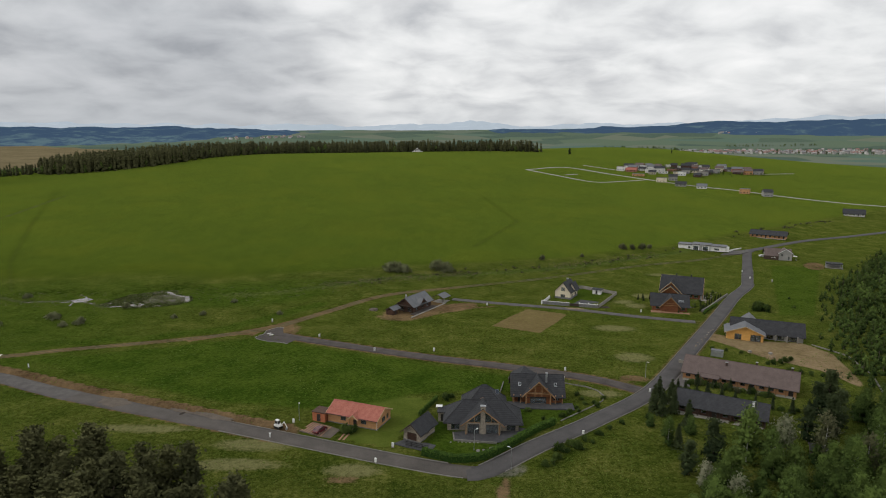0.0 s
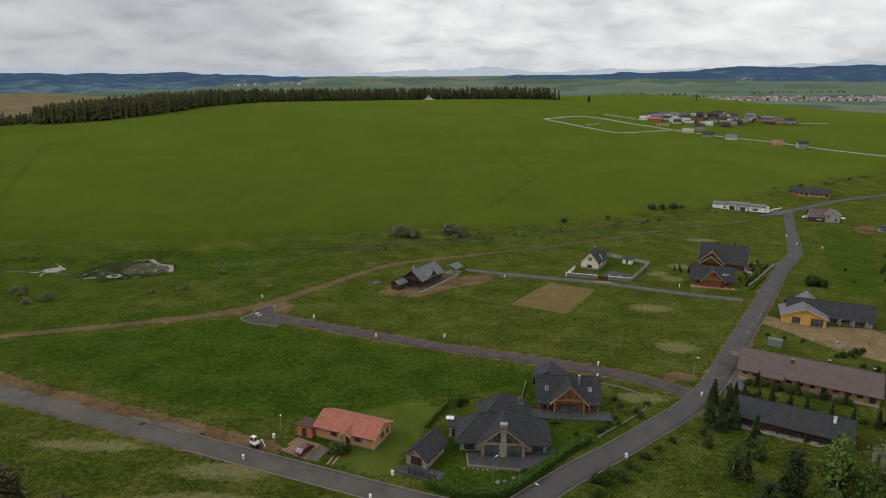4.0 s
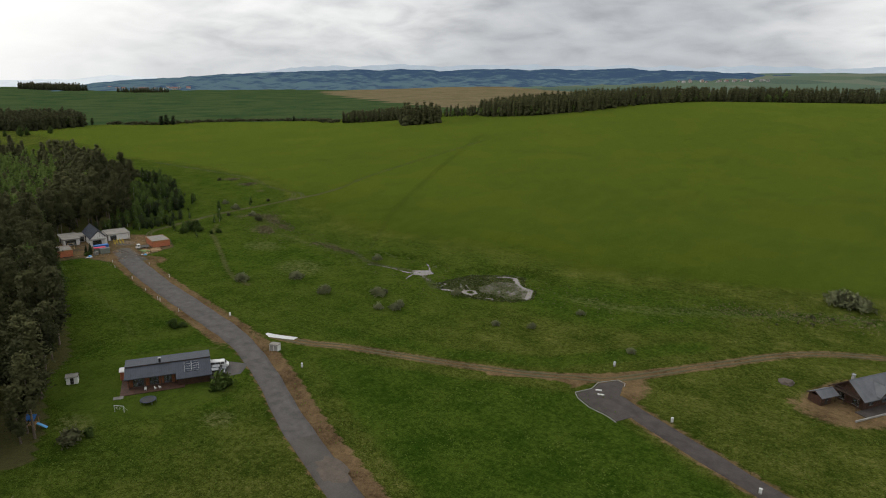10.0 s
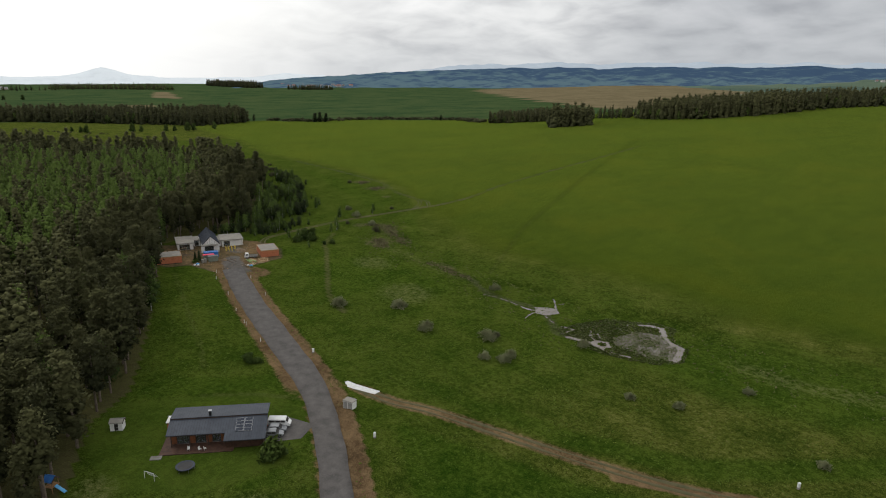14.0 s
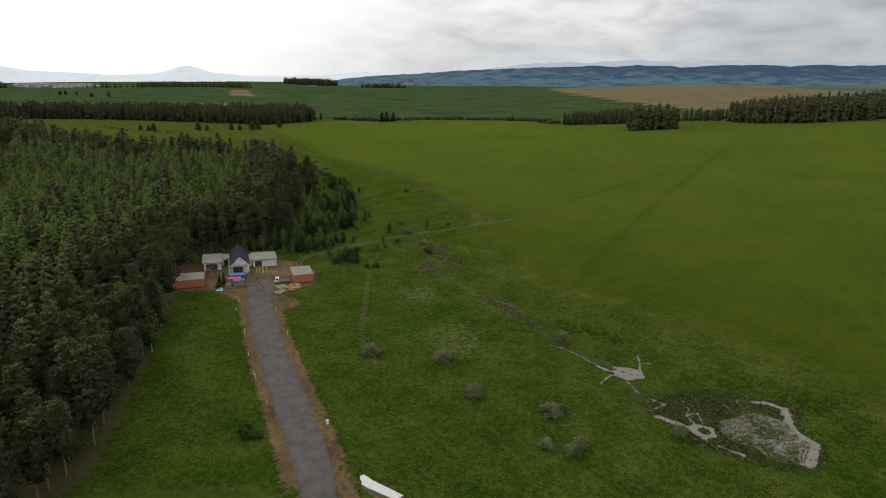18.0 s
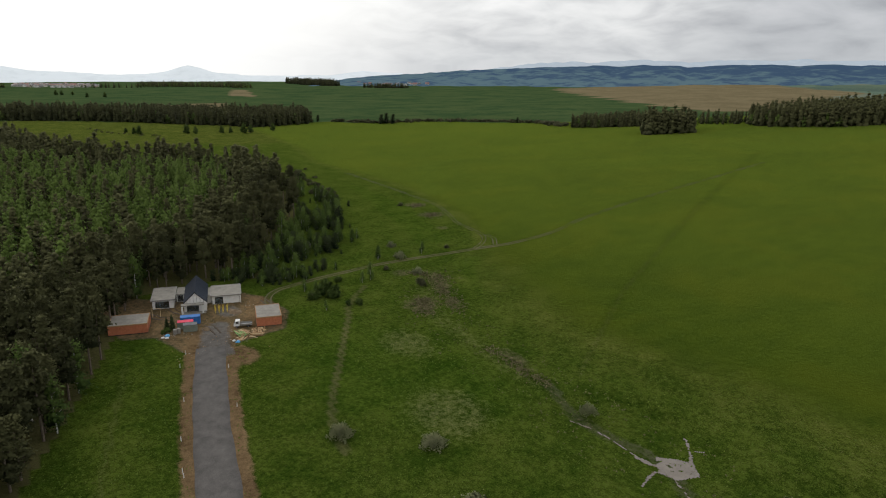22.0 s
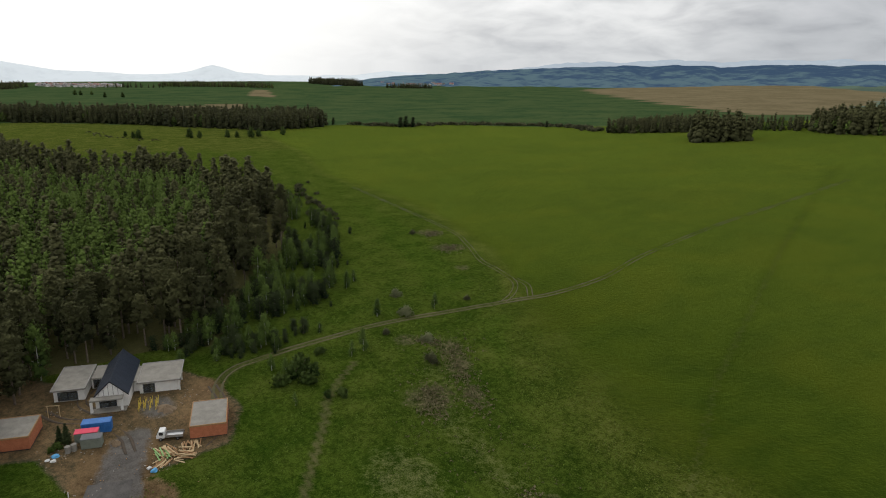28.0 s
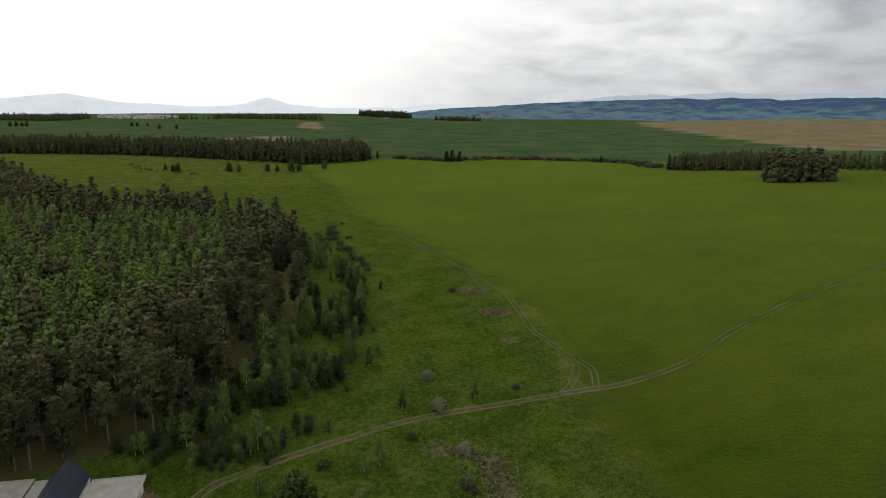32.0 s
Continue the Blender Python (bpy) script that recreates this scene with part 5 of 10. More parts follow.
def mountain_range(name, az0, az1, dist, crest, mat, label, seed, rough=0.25, foot=700):
    """A range seen from the plain. crest: (azimuth, elevation in degrees) stops."""
    az = np.arange(az0, az1, 0.25)
    el = np.interp(az, [c[0] for c in crest], [c[1] for c in crest])
    wav = np.array([noise.noise(Vector((a * 0.20, seed, 0))) + 0.5 * noise.noise(Vector((a * 0.55, seed, 5))) + 0.25 * noise.noise(Vector((a * 1.6, seed, 9))) for a in az])
    el = el + rough * wav
    rows = []
    prof = [(-foot, -0.35), (-foot * 0.6, 0.35), (-foot * 0.3, 0.72), (0, 1.0), (160, 0.9)]
    for a, e in zip(az, el):
        top = 75 + dist * math.tan(radians(e))
        low = float(land(math.sin(radians(a)) * (dist - foot), math.cos(radians(a)) * (dist - foot))) - 12
        for d, h in prof:
            rr = dist + d + 60 * noise.noise(Vector((a * 0.6, d * 0.01, seed)))
            z = low + (top - low) * max(h, -0.1) + (12 * noise.noise(Vector((a * 0.9, d * 0.01, seed + 3))) if 0 < h < 1 else 0)
            rows.append((math.sin(radians(a)) * rr, math.cos(radians(a)) * rr, z))
    k = len(prof)
    i = np.arange(len(az) * k).reshape(-1, k)
    faces = np.stack([i[:-1, :-1], i[:-1, 1:], i[1:, 1:], i[1:, :-1]], -1).reshape(-1, 4)
    me = mesh_from_arrays(name, np.array(rows), faces, True)
    me.materials.append(mat)
    return tagged(new(name, me), label, "mountains", kind="structure")


# blue and grey of the ranges is haze painted into colour and glow
BLUE_HILL = haze_material("hazy_forest_hill", (0.016, 0.030, 0.052), (0.070, 0.108, 0.100), (0.09, 0.155, 0.26), 0.34)
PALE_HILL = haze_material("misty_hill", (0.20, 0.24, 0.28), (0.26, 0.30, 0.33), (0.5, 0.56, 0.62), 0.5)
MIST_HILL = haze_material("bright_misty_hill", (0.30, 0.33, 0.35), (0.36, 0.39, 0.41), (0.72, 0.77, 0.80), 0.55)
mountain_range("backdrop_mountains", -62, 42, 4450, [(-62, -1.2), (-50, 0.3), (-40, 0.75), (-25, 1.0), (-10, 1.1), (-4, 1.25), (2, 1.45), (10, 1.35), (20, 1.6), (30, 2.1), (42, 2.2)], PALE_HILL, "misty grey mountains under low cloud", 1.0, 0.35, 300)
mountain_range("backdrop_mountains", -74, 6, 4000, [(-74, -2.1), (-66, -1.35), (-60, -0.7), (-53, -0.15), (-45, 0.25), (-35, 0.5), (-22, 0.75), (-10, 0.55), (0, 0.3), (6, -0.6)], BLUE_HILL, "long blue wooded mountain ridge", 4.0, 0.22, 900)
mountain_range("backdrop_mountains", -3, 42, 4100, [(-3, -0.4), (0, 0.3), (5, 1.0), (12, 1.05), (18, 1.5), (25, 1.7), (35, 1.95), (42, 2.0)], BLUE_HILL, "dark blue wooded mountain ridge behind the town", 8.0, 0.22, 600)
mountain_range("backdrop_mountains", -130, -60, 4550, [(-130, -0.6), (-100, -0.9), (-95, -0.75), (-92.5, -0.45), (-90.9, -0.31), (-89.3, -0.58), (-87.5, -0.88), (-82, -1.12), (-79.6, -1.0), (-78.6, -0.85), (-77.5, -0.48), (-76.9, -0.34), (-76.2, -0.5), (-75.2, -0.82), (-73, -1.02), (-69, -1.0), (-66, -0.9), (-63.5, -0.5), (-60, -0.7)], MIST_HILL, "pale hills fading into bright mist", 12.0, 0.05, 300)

# ---- building kit: every piece one mesh under its thing ----
def part(name, bm, mat, parent, label=""):
    me = bpy.data.meshes.new(name)
    bmesh.ops.recalc_face_normals(bm, faces=bm.faces)
    bm.to_mesh(me)
    bm.free()
    me.materials.append(MAT[mat] if isinstance(mat, str) else mat)
    ob = new(name, me)
    ob.parent = parent
    return tagged(ob, label)


def thing(name, x, y, turn, label, category, group="", lift=0.0, z=None):
    ob = new(name)
    ob.matrix_basis = pose(x, y, (z_at(x, y) if z is None else z) + lift, 0, 0, turn)
    return tagged(ob, label, category, group)


def add_box(bm, x0, x1, y0, y1, z0, z1, bevel=0.0):
    v = [bm.verts.new(p) for p in ((x0, y0, z0), (x1, y0, z0), (x1, y1, z0), (x0, y1, z0), (x0, y0, z1), (x1, y0, z1), (x1, y1, z1), (x0, y1, z1))]
    f = [bm.faces.new([v[i] for i in q]) for q in ((3, 2, 1, 0), (4, 5, 6, 7), (0, 1, 5, 4), (1, 2, 6, 5), (2, 3, 7, 6), (3, 0, 4, 7))]
    if bevel:
        bmesh.ops.bevel(bm, geom=list({e for g in f for e in g.edges}), offset=bevel, segments=1, affect="EDGES")
    return v


def box_part(name, x0, x1, y0, y1, z0, z1, mat, parent, label="", bevel=0.0):
    bm = bmesh.new()
    add_box(bm, x0, x1, y0, y1, z0, z1, bevel)
    return part(name, bm, mat, parent, label)


def add_prism(bm, poly, axis, a, b):
    """Extrudes a flat outline (pairs in the two other axes) along an axis from a to b."""
    def at(u, v, w):
        return {0: (w, u, v), 1: (u, w, v), 2: (u, v, w)}[axis]
    lo = [bm.verts.new(at(u, v, a)) for u, v in poly]
    hi = [bm.verts.new(at(u, v, b)) for u, v in poly]
    bm.faces.new(lo[::-1])
    bm.faces.new(hi)
    for i in range(len(poly)):
        j = (i + 1) % len(poly)
        bm.faces.new((lo[i], lo[j], hi[j], hi[i]))


def prism_part(name, poly, axis, a, b, mat, parent, label=""):
    bm = bmesh.new()
    add_prism(bm, poly, axis, a, b)
    return part(name, bm, mat, parent, label)


def add_rod(bm, a, b, r, sides=6, r1=None):
    a, b = Vector(a), Vector(b)
    d = (b - a).normalized()
    u = d.orthogonal().normalized()
    w = d.cross(u)
    lo, hi = [], []
    for k in range(sides):
        q = 2 * math.pi * k / sides
        o = u * math.cos(q) + w * math.sin(q)
        lo.append(bm.verts.new(a + o * r))
        hi.append(bm.verts.new(b + o * (r if r1 is None else r1)))
    bm.faces.new(lo[::-1])
    bm.faces.new(hi)
    for i in range(sides):
        j = (i + 1) % sides
        bm.faces.new((lo[i], lo[j], hi[j], hi[i]))


def rod_part(name, a, b, r, mat, parent, label="", sides=6, r1=None):
    bm = bmesh.new()
    add_rod(bm, a, b, r, sides, r1)
    return part(name, bm, mat, parent, label)


def opening(kind, face, at, u0, u1, v0, v1, parent, frame_mat="frame_dark", depth=0.14):
    """A window or door in a wall. face: 0 front (-y), 1 right (+x), 2 back (+y), 3 left (-x); at: the wall's outer plane."""
    def spot(u, v, d):
        if face == 0:
            return (u, at + d, v)
        if face == 1:
            return (at - d, u, v)
        if face == 2:
            return (u, at - d, v)
        return (at + d, u, v)

    def bar(name, a0, a1, b0, b1, d0, d1, mat, owner):
        bm = bmesh.new()
        p, q = spot(a0, b0, d0), spot(a1, b1, d1)
        add_box(bm, min(p[0], q[0]), max(p[0], q[0]), min(p[1], q[1]), max(p[1], q[1]), b0, b1)
        return part(name, bm, mat, owner)

    def ring(name, w, d0, d1, mat, owner):
        bm = bmesh.new()
        for a0, a1, b0, b1 in ((u0, u1, v0, v0 + w), (u0, u1, v1 - w, v1), (u0, u0 + w, v0 + w, v1 - w), (u1 - w, u1, v0 + w, v1 - w)):
            p, q = spot(a0, b0, d0), spot(a1, b1, d1)
            add_box(bm, min(p[0], q[0]), max(p[0], q[0]), min(p[1], q[1]), max(p[1], q[1]), b0, b1)
        if u1 - u0 > 1.7:
            mid = (u0 + u1) / 2
            p, q = spot(mid - w / 2, v0, d0), spot(mid + w / 2, v1, d1)
            add_box(bm, min(p[0], q[0]), max(p[0], q[0]), min(p[1], q[1]), max(p[1], q[1]), v0 + w, v1 - w)
        return part(name, bm, mat, owner)

    if kind == "window":
        win = ring("window", 0.09, -0.03, depth, frame_mat, parent)
        bar("pane", u0 + 0.09, u1 - 0.09, v0 + 0.09, v1 - 0.09, depth - 0.06, depth - 0.04, "glass", win)
        bar("window_sill", u0 - 0.08, u1 + 0.08, v0 - 0.06, v0, -0.10, 0.05, "kerb", win)
        return win
    if kind == "door":
        door = bar("door", u0, u1, v0, v1, 0.04, 0.12, frame_mat, parent)
        bm = bmesh.new()
        p = spot(u1 - 0.18, (v0 + v1) / 2, -0.02)
        add_box(bm, p[0] - 0.05, p[0] + 0.05, p[1] - 0.05, p[1] + 0.05, p[2] - 0.06, p[2] + 0.06)
        part("door_handle", bm, "metal", door)
        return door
    door = bar("garage_door", u0, u1, v0, v1, 0.05, 0.13, frame_mat, parent)       # panelled garage door
    n = 4
    for k in range(1, n):
        v = v0 + (v1 - v0) * k / n
        bar("panel_joint", u0 + 0.05, u1 - 0.05, v - 0.025, v + 0.025, 0.03, 0.05, "black_metal", door)
    return door


def wall_run(parent, face, at, a, b, z0, z1, mat, openings=(), thick=0.3, frame_mat="frame_dark", name="wall", label=""):
    """One wall along u from a to b with real holes; openings: (kind, u0, u1, v0, v1)."""
    us = sorted({a, b, *[o[1] for o in openings], *[o[2] for o in openings]})
    vs = sorted({z0, z1, *[o[3] for o in openings], *[o[4] for o in openings]})
    bm = bmesh.new()
    s = 1 if face in (0, 3) else -1
    for u0, u1 in zip(us, us[1:]):
        run = None
        for v0, v1 in list(zip(vs, vs[1:])) + [(None, None)]:
            solid = v0 is not None and not any(o[1] <= u0 and u1 <= o[2] and o[3] <= v0 and v1 <= o[4] for o in openings)
            if solid:
                run = (run[0], v1) if run else (v0, v1)
            elif run:
                lo, hi = sorted((at, at + s * thick))
                if face in (0, 2):
                    add_box(bm, u0, u1, lo, hi, run[0], run[1])
                else:
                    add_box(bm, lo, hi, u0, u1, run[0], run[1])
                run = None
    bmesh.ops.remove_doubles(bm, verts=bm.verts, dist=0.0005)
    ob = part(name, bm, mat, parent, label)
    for kind, u0, u1, v0, v1 in openings:
        opening(kind, face, at, u0, u1, v0, v1, parent, frame_mat)
    return ob


def block(parent, x0, x1, y0, y1, z0, z1, mat, front=(), right=(), back=(), left=(), frame_mat="frame_dark"):
    """Four walls round a rectangle."""
    wall_run(parent, 0, y0, x0, x1, z0, z1, mat, front, frame_mat=frame_mat)
    wall_run(parent, 2, y1, x0, x1, z0, z1, mat, back, frame_mat=frame_mat)
    wall_run(parent, 1, x1, y0 + 0.3, y1 - 0.3, z0, z1, mat, right, frame_mat=frame_mat)
    wall_run(parent, 3, x0, y0 + 0.3, y1 - 0.3, z0, z1, mat, left, frame_mat=frame_mat)


def gable_roof(parent, x0, x1, y0, y1, eave, ridge, mat, over=0.6, ends=0.5, thick=0.16, axis=0, gable_mat=None, gutters=True, fascia="dark_timber", walls=True):
    """A pitched roof over a rectangle, the ridge along axis 0 (x) or 1 (y), with gables, ridge cap, barge boards and gutters."""
    if axis == 0:
        a0, a1, b0, b1 = x0, x1, y0, y1
    else:
        a0, a1, b0, b1 = y0, y1, x0, x1
    mid, half = (b0 + b1) / 2, (b1 - b0) / 2
    slope = (ridge - eave) / half
    low = eave - over * slope
    cross = axis
    for sgn in (-1, 1):
        e = mid + sgn * (half + over)
        poly = [(mid, ridge), (e, low), (e, low + thick), (mid, ridge + thick * 1.15)]
        roof = prism_part("roof", poly, cross, a0 - ends, a1 + ends, mat, parent)
        if gutters:
            g = bmesh.new()
            pa, pb = (a0 - ends, e + sgn * 0.06, low + 0.02), (a1 + ends, e + sgn * 0.06, low + 0.02)
            add_rod(g, pa if axis == 0 else (pa[1], pa[0], pa[2]), pb if axis == 0 else (pb[1], pb[0], pb[2]), 0.075)
            part("gutter", g, "black_metal", parent)
    g = bmesh.new()
    pa, pb = (a0 - ends, mid, ridge + thick * 1.15 + 0.01), (a1 + ends, mid, ridge + thick * 1.15 + 0.01)
    add_rod(g, pa if axis == 0 else (pa[1], pa[0], pa[2]), pb if axis == 0 else (pb[1], pb[0], pb[2]), 0.10)
    part("ridge_cap", g, mat, parent)
    for end, sg in ((a0 - ends, -1), (a1 + ends, 1)):
        for sgn in (-1, 1):
            e = mid + sgn * (half + over)
            poly = [(mid, ridge - 0.12), (e, low - 0.12), (e, low + thick + 0.01), (mid, ridge + thick * 1.15 + 0.01)]
            lo, hi = sorted((end + sg * 0.002, end + sg * 0.06))
            prism_part("barge_board", poly, cross, lo, hi, fascia, parent)
    if gable_mat and walls:
        for end, sg in ((a0, 1), (a1, -1)):
            lo, hi = sorted((end + sg * 0.004, end + sg * 0.3))
            prism_part("gable", [(b0, eave), (b1, eave), (mid, ridge)], cross, lo, hi, gable_mat, parent)


def hip_roof(parent, x0, x1, y0, y1, eave, ridge, mat, over=0.6, thick=0.15):
    """A hipped roof: four slopes, ridge and hip caps, gutters."""
    X0, X1, Y0, Y1 = x0 - over, x1 + over, y0 - over, y1 + over
    w, l = (Y1 - Y0) / 2, (X1 - X0) / 2
    run = min(w, l)
    cx, cy = (X0 + X1) / 2, (Y0 + Y1) / 2
    ra, rb = ((X0 + run, cy, ridge), (X1 - run, cy, ridge)) if l >= w else ((cx, Y0 + run, ridge), (cx, Y1 - run, ridge))
    low = eave - over * (ridge - eave) / max(run - over, 0.1)
    c = [(X0, Y0, low), (X1, Y0, low), (X1, Y1, low), (X0, Y1, low)]
    if l >= w:
        faces = [[c[0], c[1], rb, ra], [c[1], c[2], rb], [c[2], c[3], ra, rb], [c[3], c[0], ra]]
        hips = [(c[0], ra), (c[3], ra), (c[1], rb), (c[2], rb)]
    else:
        faces = [[c[0], c[1], ra], [c[1], c[2], rb, ra], [c[2], c[3], rb], [c[3], c[0], ra, rb]]
        hips = [(c[0], ra), (c[1], ra), (c[2], rb), (c[3], rb)]
    for f in faces:
        f = [p for i, p in enumerate(f) if (Vector(p) - Vector(f[i - 1])).length > 0.02]
        bm = bmesh.new()
        lo = [bm.verts.new(p) for p in f]
        hi = [bm.verts.new((p[0], p[1], p[2] + thick)) for p in f]
        bm.faces.new(lo[::-1])
        bm.faces.new(hi)
        for i in range(len(f)):
            j = (i + 1) % len(f)
            bm.faces.new((lo[i], lo[j], hi[j], hi[i]))
        part("roof", bm, mat, parent)
    up = Vector((0, 0, thick + 0.02))
    for a, b in hips:
        rod_part("hip_cap", Vector(a) + up, Vector(b) + up, 0.11, mat, parent)
    if (Vector(ra) - Vector(rb)).length > 0.3:
        rod_part("ridge_cap", Vector(ra) + up, Vector(rb) + up, 0.12, mat, parent)
    for a, b in zip(c, c[1:] + c[:1]):
        rod_part("gutter", Vector(a) + Vector((0, 0, 0.05)), Vector(b) + Vector((0, 0, 0.05)), 0.08, "black_metal", parent)


def chimney(parent, x, y, z0, z1, mat="grey_wall", w=0.6):
    ob = box_part("chimney", x - w / 2, x + w / 2, y - w / 2, y + w / 2, z0, z1, mat, parent, bevel=0.02)
    box_part("chimney_cap", x - w / 2 - 0.1, x + w / 2 + 0.1, y - w / 2 - 0.1, y + w / 2 + 0.1, z1 + 0.12, z1 + 0.2, "metal", ob)
    rod_part("flue", (x, y, z1 - 0.05), (x, y, z1 + 0.14), 0.14, "black_metal", ob)
    return ob


def skylight(parent, x, y, z, slope_deg, w=0.8, l=1.2, panes="glass", name="skylight", axis=0, frame="metal"):
    """A roof window lying on a slope."""
    fr = new(name)
    bm = bmesh.new()
    for a0, a1, b0, b1 in ((-w / 2, w / 2, -l / 2, -l / 2 + 0.09), (-w / 2, w / 2, l / 2 - 0.09, l / 2), (-w / 2, -w / 2 + 0.09, -l / 2, l / 2), (w / 2 - 0.09, w / 2, -l / 2, l / 2)):
        add_box(bm, a0, a1, b0, b1, 0, 0.10)
    bpy.data.objects.remove(fr)
    fr = part(name, bm, frame, parent)
    rot = Euler((radians(slope_deg), 0, 0)) if axis == 0 else Euler((0, radians(slope_deg), 0))
    fr.matrix_basis = Matrix.LocRotScale((x, y, z), rot, None)
    box_part("pane", -w / 2 + 0.09, w / 2 - 0.09, -l / 2 + 0.09, l / 2 - 0.09, 0.02, 0.06, panes, fr)
    return fr


def solar_panel(parent, x, y, z, slope_deg, w=1.0, l=1.7):
    fr = box_part("solar_panel", -w / 2, w / 2, -l / 2, l / 2, 0.06, 0.10, "metal", parent)
    fr.matrix_basis = Matrix.LocRotScale((x, y, z), Euler((radians(slope_deg), 0, 0)), None)
    box_part("cell_sheet", -w / 2 + 0.05, w / 2 - 0.05, -l / 2 + 0.05, l / 2 - 0.05, 0.10, 0.115, "blue_roof", fr)
    return fr


def post_and_beam(parent, xs, y, z0, z1, mat="timber", r=0.14):
    for x in xs:
        rod_part("porch_post", (x, y, z0), (x, y, z1), r, mat, parent)


def slab(name, poly, mat, label, category="terrace", h=0.18, kind=""):
    """A flat paved area: outline in world metres."""
    cx, cy = sum(p[0] for p in poly) / len(poly), sum(p[1] for p in poly) / len(poly)
    bm = bmesh.new()
    add_prism(bm, [(p[0] - cx, p[1] - cy) for p in poly], 2, -0.3, h)
    ob = part(name, bm, mat, None)
    ob.matrix_basis = pose(cx, cy, z_at(cx, cy))
    return tagged(ob, label, category, kind=kind)


def garden_wall(name, pts, h, t, mat, label, cap=None, category="wall"):
    """A low wall along corners in world metres, one mesh part a run."""
    x0, y0 = pts[0]
    ob = thing(name, x0, y0, 0, label, category)
    for (ax, ay), (bx, by) in zip(pts, pts[1:]):
        l = math.hypot(bx - ax, by - ay)
        seg = box_part("wall_run", -t / 2, l + t / 2, -t / 2, t / 2, -0.2, h, mat, ob)
        a = math.degrees(math.atan2(by - ay, bx - ax))
        seg.matrix_basis = pose(ax - x0, ay - y0, z_at((ax + bx) / 2, (ay + by) / 2) - z_at(x0, y0), 0, 0, a)
        if cap:
            c = box_part("coping", -t / 2 - 0.05, l + t / 2 + 0.05, -t / 2 - 0.05, t / 2 + 0.05, h, h + 0.08, cap, seg)
    return ob


def fence(pts, h, gap, label, post="black_metal", rail="black_metal", mesh=False, category="fence"):
    x0, y0 = pts[0]
    ob = thing("fence", x0, y0, 0, label, category)
    for (ax, ay), (bx, by) in zip(pts, pts[1:]):
        l = math.hypot(bx - ax, by - ay)
        n = max(1, round(l / gap))
        for k in range(n):
            u = k / n
            rod_part("fence_post", (ax - x0 + (bx - ax) * u, ay - y0 + (by - ay) * u, -0.1), (ax - x0 + (bx - ax) * u, ay - y0 + (by - ay) * u, h), 0.045, post, ob, sides=4)
        for z in (0.15, h * 0.5, h - 0.05):
            rod_part("rail", (ax - x0, ay - y0, z), (bx - x0, by - y0, z), 0.025, rail, ob, sides=4)
    return ob

# ---- houses on the first road ----
W, D, G = "window", "door", "garage"


def strip_stone(name, ax, ay, bx, by, w, mat, label):
    """One long flat paving piece from a to b, in world metres."""
    l = math.hypot(bx - ax, by - ay)
    ob = box_part(name, 0, l, -w / 2, w / 2, -0.1, 0.09, mat, None, bevel=0.01)
    ob.matrix_basis = pose(ax, ay, z_at(ax, ay), 0, 0, math.degrees(math.atan2(by - ay, bx - ax)))
    return tagged(ob, label, "paving", "paving strips")


def red_bungalow():
    h = thing("bungalow", -22.05, 165.3, -20.9, "small tan brick bungalow with a red tiled gable roof", "house")
    block(h, -7.3, 7.3, -4.1, 4.1, 0, 2.75, "tan_brick", front=[(W, -3.4, -1.9, 1.2, 2.1), (D, 0.35, 1.35, 0.1, 2.2), (W, 2.6, 4.2, 1.2, 2.1)], right=[(W, -1.0, 0.6, 1.0, 2.2), (W, 1.7, 2.7, 1.0, 2.2)], left=[(W, -1, 1, 1.0, 2.2)])
    box_part("plinth", -7.36, 7.36, -4.16, 4.16, -0.2, 0.25, "dark_stone", h)
    gable_roof(h, -7.3, 7.3, -4.1, 4.1, 2.75, 4.55, "red_roof", 0.55, 0.35, gable_mat="tan_brick", fascia="pale_timber")
    gable_roof(h, -0.4, 2.1, -5.2, -1.0, 2.5, 3.45, "red_roof", 0.25, 0.15, axis=1, gable_mat="tan_brick", gutters=False, fascia="pale_timber")
    for x in (-0.3, 2.0):
        rod_part("porch_post", (x, -5.0, 0), (x, -5.0, 2.5), 0.11, "timber", h)
    rod_part("downpipe", (7.36, -4.2, 0.1), (7.36, -4.2, 2.5), 0.05, "white_paint", h)
    for u, v in ((4.5, -0.4), (-3.0, 0.9)):
        box_part("paving_step", 1.0 + u * 0.05, 2.3, -7.4 - v * 0.2, -5.3, -0.1, 0.08, "red_paver", h)
    s = thing("garden_shed", -32.2, 165.6, -20.9, "red-brown boarded flat-roofed shed beside the bungalow", "shed")
    block(s, -1.9, 1.9, -1.8, 1.8, 0, 2.5, "brick", front=[(D, -0.6, 0.6, 0.05, 2.1)])
    box_part("roof", -2.1, 2.1, -2.0, 2.0, 2.5, 2.66, "dark_log", s)
    slab("driveway", [(-36.8, 158.2), (-34.2, 163.6), (-28.9, 160.9), (-26.2, 159.0), (-28.0, 154.2), (-31.1, 154.9)], "dust", "earth-coloured driveway beside the bungalow", "driveway", 0.05, "structure")
    for k in range(9):
        u = k / 8
        ax, ay, bx, by = -36.4 + 5.6 * u, 158.3 - 3.2 * u, -34.2 + 5.2 * u, 163.2 - 2.4 * u
        strip_stone("paving_strip", ax, ay, bx, by, 0.42, "red_paver", "long red-brown paving strip of the driveway")
    for ax, ay, bx, by in ((-25.7, 153.2, -23.8, 160.7), (-24.6, 153.2, -22.7, 160.2)):
        strip_stone("paving_strip", ax, ay, bx, by, 0.45, "red_paver", "long red-brown paving strip of the garden path")


